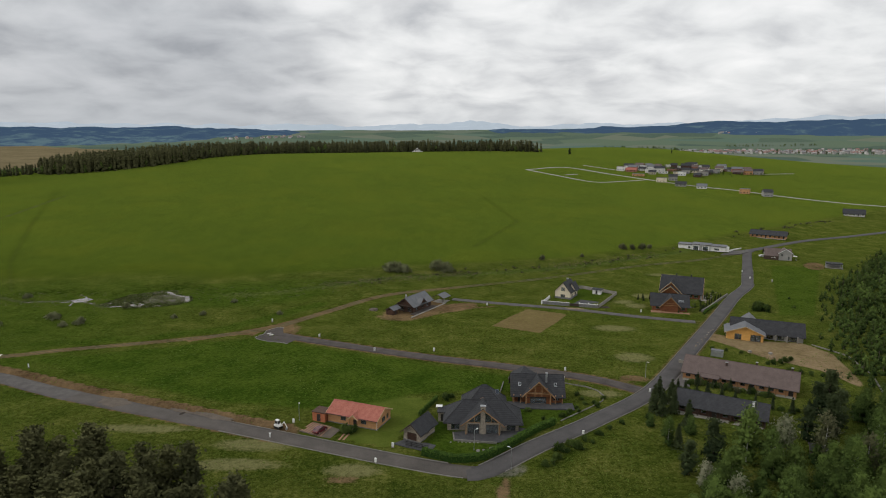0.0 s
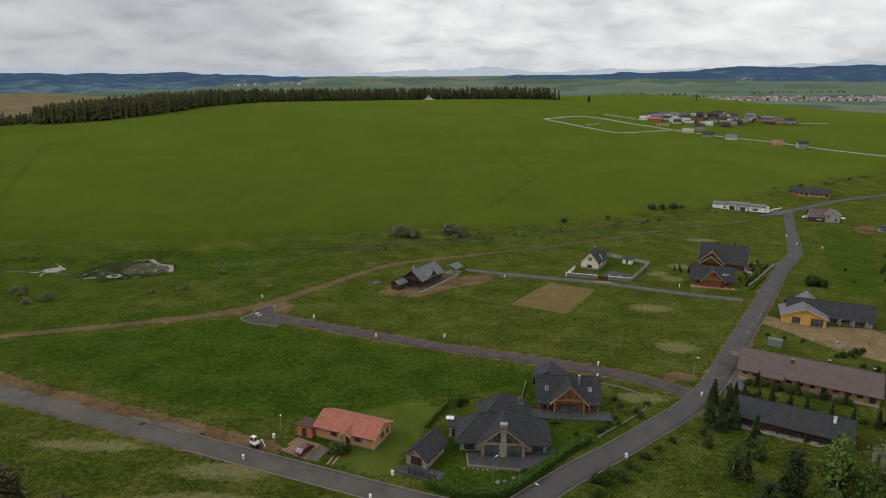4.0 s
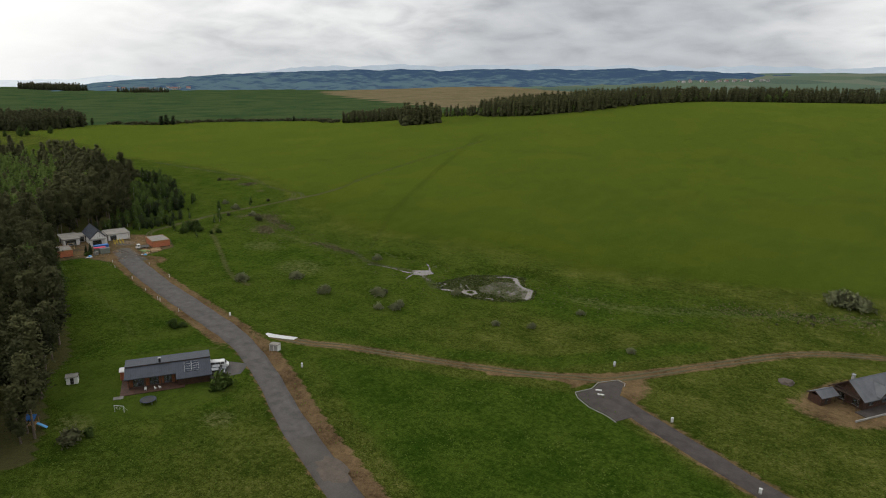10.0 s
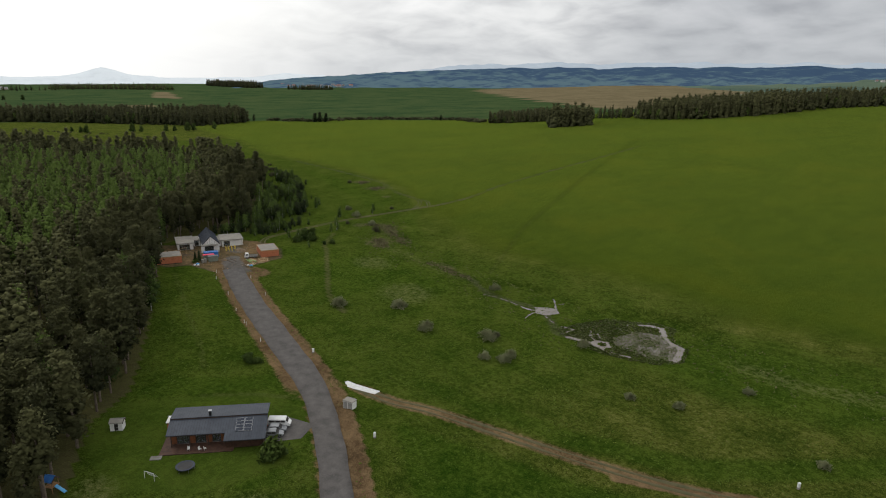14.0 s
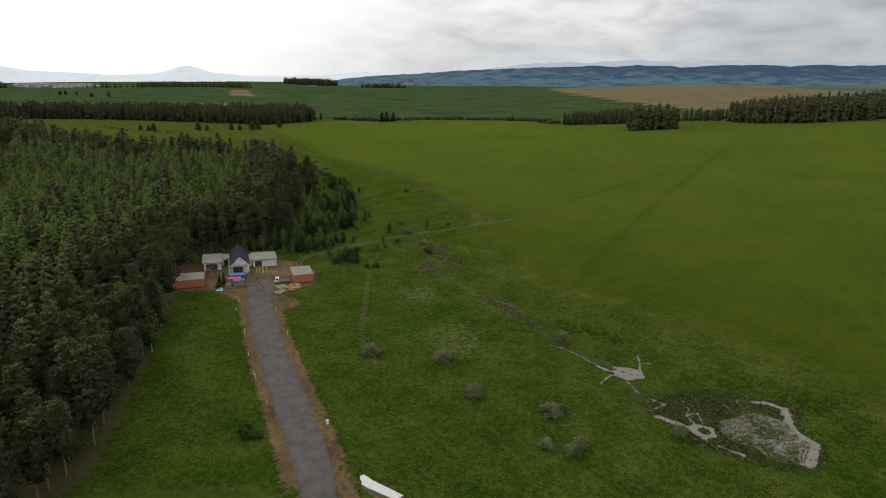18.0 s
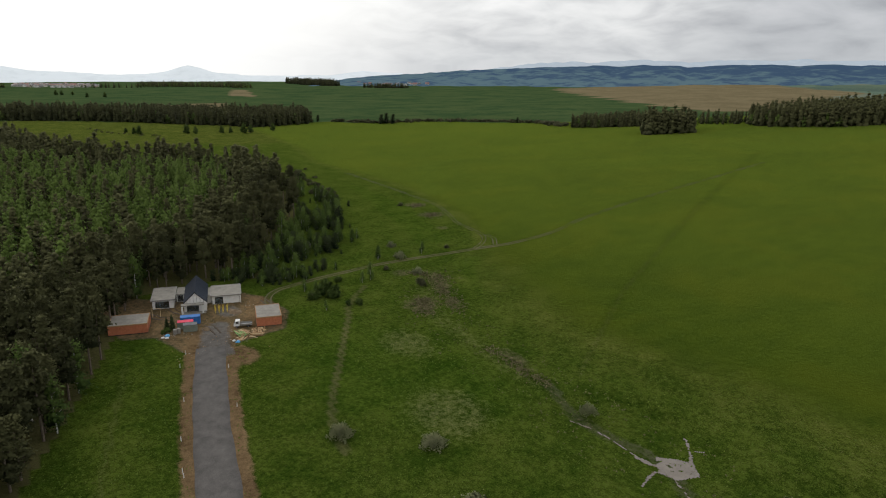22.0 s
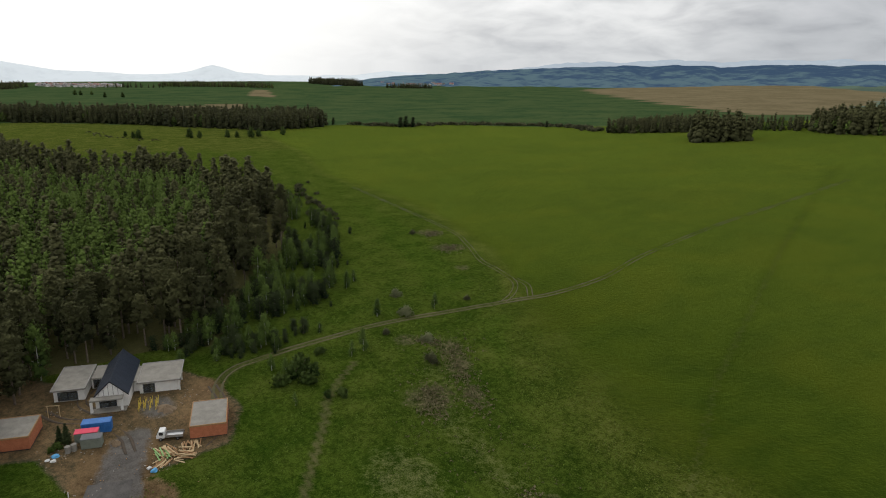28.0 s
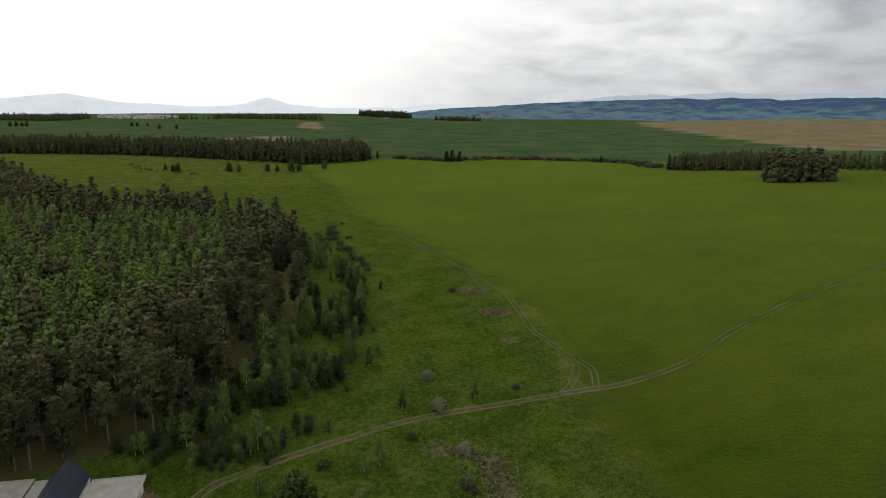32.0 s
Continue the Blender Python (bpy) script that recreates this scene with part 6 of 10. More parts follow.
def stone_garage():
    g = thing("garage", -5.5, 156.45, 62.4 - 90, "narrow stone garage with a steep dark tiled roof", "garage")
    block(g, -2.4, 2.4, -3.8, 3.8, 0, 2.6, "stone", front=[(G, -1.35, 1.35, 0.05, 2.25)], right=[(W, -0.5, 0.7, 1.1, 2.0)], frame_mat="dark_log")
    gable_roof(g, -2.4, 2.4, -3.8, 3.8, 2.6, 4.7, "slate", 0.6, 0.8, axis=1, gable_mat="stone")
    box_part("plinth", -2.46, 2.46, -3.86, 3.86, -0.2, 0.3, "dark_stone", g)


def hipped_house():
    h = thing("villa", 11.0, 163.0, -2.0, "large stone and glass villa with dark hipped roofs", "house")
    block(h, -9.2, 9.4, -3.6, 5.0, 0, 3.0, "stone", front=[(W, -8.2, -6.0, 0.3, 2.4), (W, 6.3, 8.6, 0.3, 2.4)], right=[(W, -2.0, 0.5, 0.3, 2.4), (W, 1.5, 3.5, 0.8, 2.4)], left=[(W, -1.5, 1.5, 0.4, 2.4)])
    hip_roof(h, -9.4, 9.6, -3.8, 5.2, 3.0, 6.7, "slate", 0.9)
    # front bay under the great gable
    wall_run(h, 0, -5.6, -4.6, 4.6, 0, 3.1, "stone", [(W, -3.9, -0.9, 0.2, 2.7), (W, 0.9, 3.9, 0.2, 2.7)])
    wall_run(h, 1, 4.6, -5.3, -3.6, 0, 3.1, "stone")
    wall_run(h, 3, -4.6, -5.3, -3.6, 0, 3.1, "stone")
    gable_roof(h, -4.9, 4.9, -5.6, 0.5, 3.1, 7.0, "slate", 0.8, 0.9, axis=1, fascia="timber")
    for sgn in (-1, 1):
        poly = [(sgn * 0.65, 3.25), (sgn * 4.3, 3.25), (sgn * 0.65, 6.2)]
        win = prism_part("window", [(p[0], p[1]) for p in poly], 1, -5.52, -5.40, "glass", h, "tall triangular gable window")
        rod_part("window_bar", (sgn * 0.7, -5.55, 3.2), (sgn * 4.4, -5.55, 3.2), 0.09, "timber", win)
        rod_part("window_bar", (sgn * 2.2, -5.55, 3.2), (sgn * 2.2, -5.55, 4.9), 0.06, "timber", win)
        rod_part("gable_rafter", (0, -6.1, 6.75), (sgn * 5.3, -6.1, 2.75), 0.13, "timber", h)
    box_part("chimney", -0.6, 0.6, -6.0, -5.2, 0, 7.7, "stone", h, "broad stone chimney rising through the gable", 0.03)
    box_part("chimney_cap", -0.75, 0.75, -6.1, -5.1, 7.7, 7.85, "metal", h)
    # taller rear wing
    block(h, -4.6, 6.0, 5.0, 12.0, 0, 3.4, "stone", right=[(W, 7, 9, 0.9, 2.4)], left=[(W, 7, 9, 0.9, 2.4)])
    hip_roof(h, -4.8, 6.2, 2.2, 12.0, 3.6, 8.4, "slate", 0.8)
    # low flat annex
    block(h, -11.8, -9.2, 1.5, 5.0, 0, 2.6, "stone", front=[(D, -11.1, -10.1, 0.1, 2.1)])
    box_part("roof", -12.1, -8.9, 1.2, 5.3, 2.6, 2.8, "slate", h)
    box_part("roof_plate", -12.6, -10.8, 4.0, 5.5, 3.0, 3.12, "white_paint", h)
    for x in (-4.3, 4.3):
        rod_part("porch_post", (x, -6.2, 0), (x, -6.2, 3.0), 0.14, "timber", h)
    for k in range(3):
        solar_panel(h, 3.1 + 0.95 * k * 0.6, 9.6 - 0.9 * k, 5.6 + 0.35 * k, 25)
    slab("terrace", [(3.0, 158.2), (3.6, 154.0), (14.0, 152.6), (21.8, 155.0), (22.4, 160.5), (20.6, 161.5)], "paver", "dark paved terrace round the villa", "terrace", 0.22, "structure")
    garden_wall("terrace_edge", [(3.2, 157.6), (3.4, 153.6), (13.9, 152.2)], 0.45, 0.3, "kerb", "low white edging wall of the terrace")
    for x, y, s in ((9.2, 148.2, 1.0), (10.6, 148.6, 0.8), (12.5, 149.6, 0.9), (14.0, 150.4, 0.7)):
        boulder(x, y, s)


def boulder(x, y, s, mat="kerb", label="pale rounded garden boulder on the lawn"):
    bm = bmesh.new()
    bmesh.ops.create_icosphere(bm, subdivisions=2, radius=0.55 * s)
    for v in bm.verts:
        v.co *= 1 + 0.25 * noise.noise(v.co * 2.2 + Vector((x, y, 0)))
        v.co.z *= 0.6
    ob = part("boulder", bm, mat, None)
    ob.matrix_basis = pose(x, y, z_at(x, y) + 0.12 * s, 0, 0, x * 40)
    return tagged(ob, label, "boulder", "garden boulders")


def log_house():
    h = thing("log_house", 28.2, 182.6, -2.5, "brown log house with a dark roof and glazed front gable", "house")
    block(h, -7.2, 7.2, -4.2, 4.6, 0, 3.0, "log", front=[(D, -5.8, -4.8, 0.1, 2.1), (W, 4.4, 6.2, 0.9, 2.2)], right=[(W, -1.5, 1.5, 0.9, 2.3)], left=[(W, -1.5, 1.5, 0.9, 2.3)])
    gable_roof(h, -7.2, 7.2, -4.2, 4.6, 3.0, 7.0, "slate", 1.1, 0.7, gable_mat="log")
    # cross gable
    wall_run(h, 0, -5.4, -3.4, 3.4, 0, 3.2, "log", [(W, -2.3, 2.3, 0.3, 2.3)])
    wall_run(h, 1, 3.4, -5.1, -4.2, 0, 3.2, "log")
    wall_run(h, 3, -3.4, -5.1, -4.2, 0, 3.2, "log")
    gable_roof(h, -4.0, 4.0, -5.4, 0.4, 3.0, 7.05, "slate", 0.7, 1.0, axis=1, fascia="timber")
    prism_part("gable", [(-3.9, 3.2), (3.9, 3.2), (0, 6.9)], 1, -5.3, -5.1, "log", h)
    for u0, u1, h0, h1 in ((-2.6, -1.0, 3.5, 4.9), (-0.8, 0.8, 3.5, 5.7), (1.0, 2.6, 3.5, 4.9)):
        opening(W, 0, -5.3, u0, u1, h0, h1, h, "timber", 0.1)
    for sgn in (-1, 1):
        rod_part("log_rafter", (0, -6.2, 6.75), (sgn * 4.6, -6.2, 2.55), 0.15, "timber", h)
        rod_part("log_post", (sgn * 3.5, -5.7, 0), (sgn * 3.5, -5.7, 3.4), 0.2, "timber", h)
        rod_part("log_post", (sgn * 1.0, -5.62, 2.4), (sgn * 1.0, -5.62, 6.0), 0.13, "timber", h)
    rod_part("log_beam", (-3.9, -5.7, 3.3), (3.9, -5.7, 3.3), 0.16, "timber", h)
    post_and_beam(h, (-7.0, -5.0, 5.0, 7.0), -5.0, 0, 2.7)
    ch = rod_part("chimney", (2.6, -1.6, 5.2), (2.6, -1.6, 8.0), 0.3, "metal", h, "bright round steel chimney", 10)
    rod_part("chimney_cap", (2.6, -1.6, 8.1), (2.6, -1.6, 8.2), 0.4, "metal", ch, sides=10)
    for x in (-5.2, 5.2):
        skylight(h, x, -2.4, 4.86, 42.3)
    box_part("terrace", -8.8, 10.0, -9.0, -4.4, -0.2, 0.25, "paver", h, "dark paved terrace")
    g = thing("log_garage", 25.4, 194.0, -2.5 - 14, "small dark-roofed log outbuilding behind the house", "garage")
    block(g, -3.2, 3.2, -3.0, 3.0, 0, 2.4, "log", front=[(D, -0.6, 0.6, 0.1, 2.1)])
    gable_roof(g, -3.2, 3.2, -3.0, 3.0, 2.4, 4.2, "slate", 0.7, 0.6, axis=1, gable_mat="log")
    garden_wall("garden_wall", [(30.5, 197.6), (40.4, 193.1), (45, 191), (47.6, 188.2), (48.6, 184.2), (47.4, 180.2), (44.2, 176.7), (32.6, 166.0)], 0.3, 0.18, "kerb", "low curved pale concrete garden wall")
    fence([(31.2, 197.8), (40.4, 193.6), (45.2, 191.4)], 1.3, 2.4, "thin dark fence posts along the gravel lane")
    garden_wall("garden_wall", [(19.5, 194), (16.2, 178.5), (14.4, 173)], 0.5, 0.2, "kerb", "straight low concrete boundary kerb", category="wall")


red_bungalow()
stone_garage()
hipped_house()
log_house()


# ---- houses on the upper lane ----
def dark_log_house():
    h = thing("dark_log_house", -12.2, 284.0, 60.0, "dark brown log house with a grey tiled roof", "house")
    block(h, -8.0, 7.0, -4.0, 4.0, 0, 3.2, "dark_log", front=[(W, -6.0, -4.4, 0.9, 2.2), (W, -1.2, 0.4, 0.9, 2.2), (W, 3.0, 4.6, 0.9, 2.2)], left=[(W, -3.0, -1.2, 0.5, 2.4), (W, 0.8, 2.8, 0.5, 2.4)], right=[(D, -0.6, 0.6, 0.1, 2.2)])
    gable_roof(h, -8.0, 7.0, -4.0, 4.0, 3.2, 6.2, "grey_roof", 0.9, 1.0, gable_mat="dark_log")
    gable_roof(h, -3.6, 0.8, -5.0, -0.6, 3.4, 5.4, "grey_roof", 0.4, 0.4, axis=1, gable_mat="dark_log", gutters=False)
    chimney(h, -6.0, 1.0, 4.6, 6.9)
    box_part("balcony", -9.6, -8.0, -3.6, 3.6, 2.9, 3.05, "dark_timber", h)
    for y in (-3.4, 0, 3.4):
        rod_part("balcony_post", (-9.4, y, 0), (-9.4, y, 4.0), 0.1, "dark_timber", h)
    rod_part("balcony_rail", (-9.4, -3.5, 4.0), (-9.4, 3.5, 4.0), 0.06, "dark_timber", h)
    box_part("terrace", -10.5, 8.5, -7.2, -4.0, -0.2, 0.12, "brown_lane", h, "bare dark brown strip")
    box_part("terrace_kerb", -10.6, 15.0, -7.5, -7.2, -0.2, 0.28, "gravel_bed", h)
    box_part("terrace_kerb", -14.8, -10.6, -7.5, -7.2, -0.2, 0.28, "gravel_bed", h)
    c = thing("carport", -0.5, 296.5, 60.0, "open timber carport with a grey roof", "carport")
    gable_roof(c, -3.0, 3.0, -2.6, 2.6, 2.5, 3.7, "grey_roof", 0.5, 0.4, gutters=False)
    for x in (-2.7, 2.7):
        for y in (-2.4, 2.4):
            rod_part("carport_post", (x, y, 0), (x, y, 2.6), 0.12, "dark_timber", c)
    box_part("floor_slab", -3.2, 3.2, -2.9, 2.9, -0.2, 0.1, "concrete", c)
    s = thing("garden_shed", -21.8, 273.5, 60.0, "dark timber shed with a small porch", "shed")
    block(s, -1.9, 1.7, -1.8, 1.8, 0, 2.2, "dark_log", front=[(D, -0.5, 0.5, 0.1, 2.0)])
    gable_roof(s, -1.9, 3.6, -1.8, 1.8, 2.2, 3.2, "grey_roof", 0.4, 0.3, gable_mat=None, gutters=False)
    for y in (-1.6, 1.6):
        rod_part("porch_post", (3.4, y, 0), (3.4, y, 2.2), 0.08, "dark_timber", s)


def white_gable_house():
    h = thing("gabled_house", 60.6, 309.5, 61.0, "white steep-gabled house with a black roof", "house")
    block(h, -5.5, 5.5, -3.8, 3.8, 0, 3.6, "cream", left=[(W, -1.2, 1.0, 0.3, 2.2)], front=[(W, -3.5, -2.0, 0.9, 2.3), (W, 1.2, 3.2, 0.3, 2.3)], right=[(W, -1.2, 1.2, 0.3, 2.3)])
    box_part("plinth", -5.57, 5.57, -3.87, 3.87, -0.2, 1.0, "dark_stone", h)
    gable_roof(h, -5.5, 5.5, -3.8, 3.8, 3.6, 7.9, "slate", 0.4, 0.35, gable_mat="cream")
    opening(W, 3, -5.54, -0.9, 0.7, 4.0, 5.6, h, "frame_dark", 0.08)
    gable_roof(h, 0.2, 5.6, -4.6, -0.4, 3.6, 6.9, "slate", 0.3, 0.3, axis=0, gable_mat="cream", gutters=False)
    chimney(h, 2.2, 0.4, 7.0, 8.6, "dark_stone", 0.7)
    for x in (1.4, 3.0):
        skylight(h, x, -3.1, 5.7, 55, 0.7, 1.1)
    garden_wall("garden_wall", [(46.5, 294.4), (58.5, 291.2)], 1.5, 0.4, "dark_stone", "grey stone front wall with white coping", "white")
    garden_wall("garden_wall", [(63.0, 290.0), (71.0, 287.8)], 1.5, 0.4, "dark_stone", "grey stone front wall with white coping", "white")
    garden_wall("garden_wall", [(71.4, 287.8), (86.5, 314.5), (72.5, 327.0), (64, 325.0)], 1.6, 0.25, "concrete", "plain pale concrete side wall of the garden")
    garden_wall("garden_wall", [(46.5, 294.4), (52.0, 306.0)], 1.3, 0.25, "white", "short white side wall of the garden")
    gate = thing("gate", 58.9, 291.0, -14.5, "dark sliding driveway gate between stone walls", "gate")
    box_part("gate_frame", 0, 4.2, -0.05, 0.05, 0.1, 1.3, "black_metal", gate)
    for k in range(3):
        box_part("board", 0.1, 4.1, -0.08, -0.052, 0.2 + 0.37 * k, 0.48 + 0.37 * k, "dark_timber", gate)
    for x, y in ((63.2, 291), (67.3, 290), (71.0, 288.6), (46.4, 294.2)):
        p = thing("gate_pillar", x, y, -14, "square white gate pillar", "pillar", "white pillars of the garden wall")
        box_part("shaft", -0.25, 0.25, -0.25, 0.25, -0.2, 1.9, "white", p)
        box_part("cap", -0.32, 0.32, -0.32, 0.32, 1.9, 2.0, "kerb", p)
    s = thing("garden_hut", 77.5, 316.5, -30, "white garden hut with a dark flat roof", "hut")
    block(s, -2.0, 2.0, -1.6, 1.6, 0, 2.3, "white", front=[(D, -0.5, 0.5, 0.1, 2.0)])
    box_part("roof", -2.6, 2.6, -2.2, 2.1, 2.3, 2.55, "slate", s)
    slab("driveway", [(58.8, 291.2), (67.0, 289.2), (74.5, 299.0), (66.5, 303.5)], "paver", "dark paved forecourt in the walled garden", "driveway", 0.08, "structure")


def log_pair():
    h = thing("log_house", 103.6, 288.4, -14.0, "red-brown log house with a dark roof and front gable", "house")
    block(h, -7.4, 7.4, -5.2, 5.2, 0, 3.0, "log", front=[(W, -6.0, -4.2, 1.0, 2.2), (W, 4.6, 6.4, 1.0, 2.2)], right=[(W, -2, 0, 1, 2.2)], left=[(W, -2, 0, 1, 2.2)])
    gable_roof(h, -7.6, 7.6, -5.2, 5.2, 3.0, 6.9, "slate", 0.9, 0.9, gable_mat="log")
    wall_run(h, 0, -6.4, -3.4, 3.4, 0, 3.0, "log", [(G, -2.2, 2.2, 0.1, 2.3)], frame_mat="log")
    wall_run(h, 1, 3.4, -6.1, -5.2, 0, 3.0, "log")
    wall_run(h, 3, -3.4, -6.1, -5.2, 0, 3.0, "log")
    gable_roof(h, -3.8, 3.8, -6.4, 0.0, 3.0, 6.95, "slate", 0.9, 1.0, axis=1, fascia="timber")
    prism_part("gable", [(-3.7, 3.0), (3.7, 3.0), (0, 6.8)], 1, -6.3, -6.1, "log", h)
    for sgn in (-1, 1):
        rod_part("log_rafter", (0, -7.2, 6.7), (sgn * 4.6, -7.2, 2.2), 0.15, "timber", h)
        rod_part("log_brace", (0, -7.0, 4.0), (sgn * 2.2, -7.0, 4.2), 0.1, "timber", h)
    rod_part("log_beam", (-3.8, -7.0, 3.2), (3.8, -7.0, 3.2), 0.14, "timber", h)
    for k in range(3):
        skylight(h, 3.9 + 0.85 * k, -3.4, 4.62, 36.9, 0.75, 1.0)
    box_part("terrace", -8.2, 8.2, -8.4, -5.2, -0.2, 0.15, "red_paver", h, "narrow paved strip in front of the logs")
    b = thing("log_house", 119.0, 315.0, -24.0, "large log house with a dark roof and stepped gables", "house")
    block(b, -8.8, 8.8, -6.0, 6.0, 0, 3.6, "log", front=[(W, 3.0, 5.4, 0.8, 2.5), (W, 6.2, 8.0, 0.8, 2.5)], right=[(W, -3.5, -0.6, 0.4, 2.6), (W, 0.6, 3.5, 0.4, 2.6)])
    gable_roof(b, -8.8, 8.8, -6.0, 6.0, 3.6, 9.6, "slate", 1.1, 1.3, gable_mat="log", fascia="pale_timber")
    opening(W, 1, 8.82, -1.6, 1.6, 4.4, 6.6, b, "timber", 0.1)
    for y0, w, z in ((-8.0, 4.8, 7.9), (-10.6, 3.8, 6.2)):
        gable_roof(b, -4.5 - w, -4.5 + w, y0, -2.0, 3.2, z, "slate", 0.7, 0.8, axis=1, fascia="pale_timber")
        prism_part("gable", [(-4.4 - w, 3.2), (-4.6 + w, 3.2), (-4.5, z - 0.1)], 1, y0 + 0.05, y0 + 0.25, "log", b)
        for x in (-4.5 - w, -4.5 + w):
            rod_part("log_post", (x, y0 - 0.4, 0), (x, y0 - 0.4, 3.2), 0.18, "timber", b)
    for x, y in ((-3, 1.2), (4, 1.5)):
        rod_part("chimney", (x, y, 8.0), (x, y, 10.6), 0.28, "black_metal", b, sides=8)
    for y in (-5.4, 5.4):
        rod_part("log_post", (10.0, y, 0), (10.0, y, 3.8), 0.2, "timber", b)
    box_part("terrace", 8.8, 12.0, -8.0, 4.0, -0.2, 0.2, "concrete", b, "pale stone terrace by the gable")
    garden_wall("garden_wall", [(117.0, 283.5), (124.0, 292.0), (133.5, 305.0), (142.5, 316.5)], 0.9, 0.5, "kerb", "pale stone garden wall with clipped conifers")


dark_log_house()
white_gable_house()
log_pair()


# ---- houses east of the road ----
def yellow_house():
    h = thing("house_under_construction", 121.2, 246.8, -22.0, "unfinished house with a yellow front and a slate-grey roof", "house")
    block(h, -8.5, 4.5, -7.0, 3.0, 0, 3.0, "yellow_wall", front=[(W, -5.6, -3.2, 0.3, 2.5), (W, 0.0, 3.6, 0.1, 2.6)], right=[(W, -5.5, -2.5, 0.2, 2.6)], left=[(W, -3, 0, 0.4, 2.4)])
    gable_roof(h, -8.5, 4.5, -7.0, 3.0, 3.0, 5.6, "grey_roof", 0.8, 0.9, axis=1, gable_mat="yellow_wall", fascia="pale_timber")
    block(h, 4.8, 18.6, -1.5, 6.5, 0, 2.9, "grey_wall", front=[(W, 5.8, 8.2, 0.3, 2.3), (W, 9.6, 12.0, 0.3, 2.3), (W, 13.2, 16.4, 0.2, 2.4)], right=[(W, 1, 3, 0.6, 2.3)])
    gable_roof(h, -6.5, 18.6, -1.8, 6.8, 2.9, 6.5, "slate", 0.9, 0.7, gable_mat="grey_wall")
    gable_roof(h, -4.5, 4.5, 3.0, 12.0, 2.9, 6.6, "grey_roof", 0.6, 0.5, axis=1, gable_mat="grey_wall")
    for x in (9.0, 13.0, 16.6):
        box_part("porch_pillar", x - 0.2, x + 0.2, -2.9, -2.5, 0, 2.4, "concrete", h)
    skylight(h, 2.2, -3.0, 4.15, 0, 1.8, 0.9)
    for k, (x, y) in enumerate(((112, 226.5), (118.5, 224.5))):
        p = thing("material_pallet", x, y, 20 * k, "pallet of wrapped white building blocks on bare earth", "pallet", "building pallets")
        box_part("pallet_base", -0.6, 0.6, -0.5, 0.5, 0.0, 0.14, "pale_timber", p)
        box_part("block_stack", -0.55, 0.55, -0.45, 0.45, 0.14, 0.8, "concrete", p, bevel=0.03)
    c = thing("site_container", 98.2, 222.0, -28, "small grey steel site container beside the road", "container")
    box_part("body", -2.0, 2.0, -1.1, 1.1, 0.1, 2.3, "metal", c, bevel=0.04)
    for k in range(9):
        box_part("rib", -1.9 + 0.44 * k, -1.75 + 0.44 * k, -1.16, -1.1, 0.2, 2.2, "metal", c)
    box_part("roof", -2.05, 2.05, -1.15, 1.15, 2.3, 2.38, "grey_roof", c)
    garden_wall("garden_wall", [(82.0, 214.5), (112.5, 197.5)], 1.2, 0.25, "concrete", "grey concrete boundary wall behind the long house")
    garden_wall("path_edge", [(140, 236), (146, 224), (142, 204), (136, 190)], 0.4, 0.3, "kerb", "thin pale concrete edging along the slope")


def long_house(name, x, y, turn, L, w, eave, ridge, roof, wall, label, gaps, lean=False):
    h = thing(name, x, y, turn, label, "house")
    n = gaps
    ops = []
    for k in range(n):
        u = -L / 2 + L * (k + 0.5) / n
        ops.append((D if k % 4 == 3 else W, u - 0.65, u + 0.65, 0.1 if k % 4 == 3 else 0.9, 2.2))
    block(h, -L / 2, L / 2, -w / 2, w / 2, 0, eave, wall, front=ops, right=[(W, -1.0, 1.0, 0.9, 2.2)], left=[(W, -1.0, 1.0, 0.9, 2.2)])
    gable_roof(h, -L / 2, L / 2, -w / 2, w / 2, eave, ridge, roof, 1.3, 0.8, gable_mat=wall)
    for k in range(n + 1):
        u = -L / 2 + L * k / n
        box_part("porch_pillar", u - 0.14, u + 0.14, -w / 2 - 1.1, -w / 2 - 0.85, 0, eave - 0.42, "timber" if wall == "tan_brick" else "dark_timber", h)
    box_part("terrace", -L / 2, L / 2, -w / 2 - 2.0, -w / 2, -0.2, 0.15, "concrete", h)
    return h


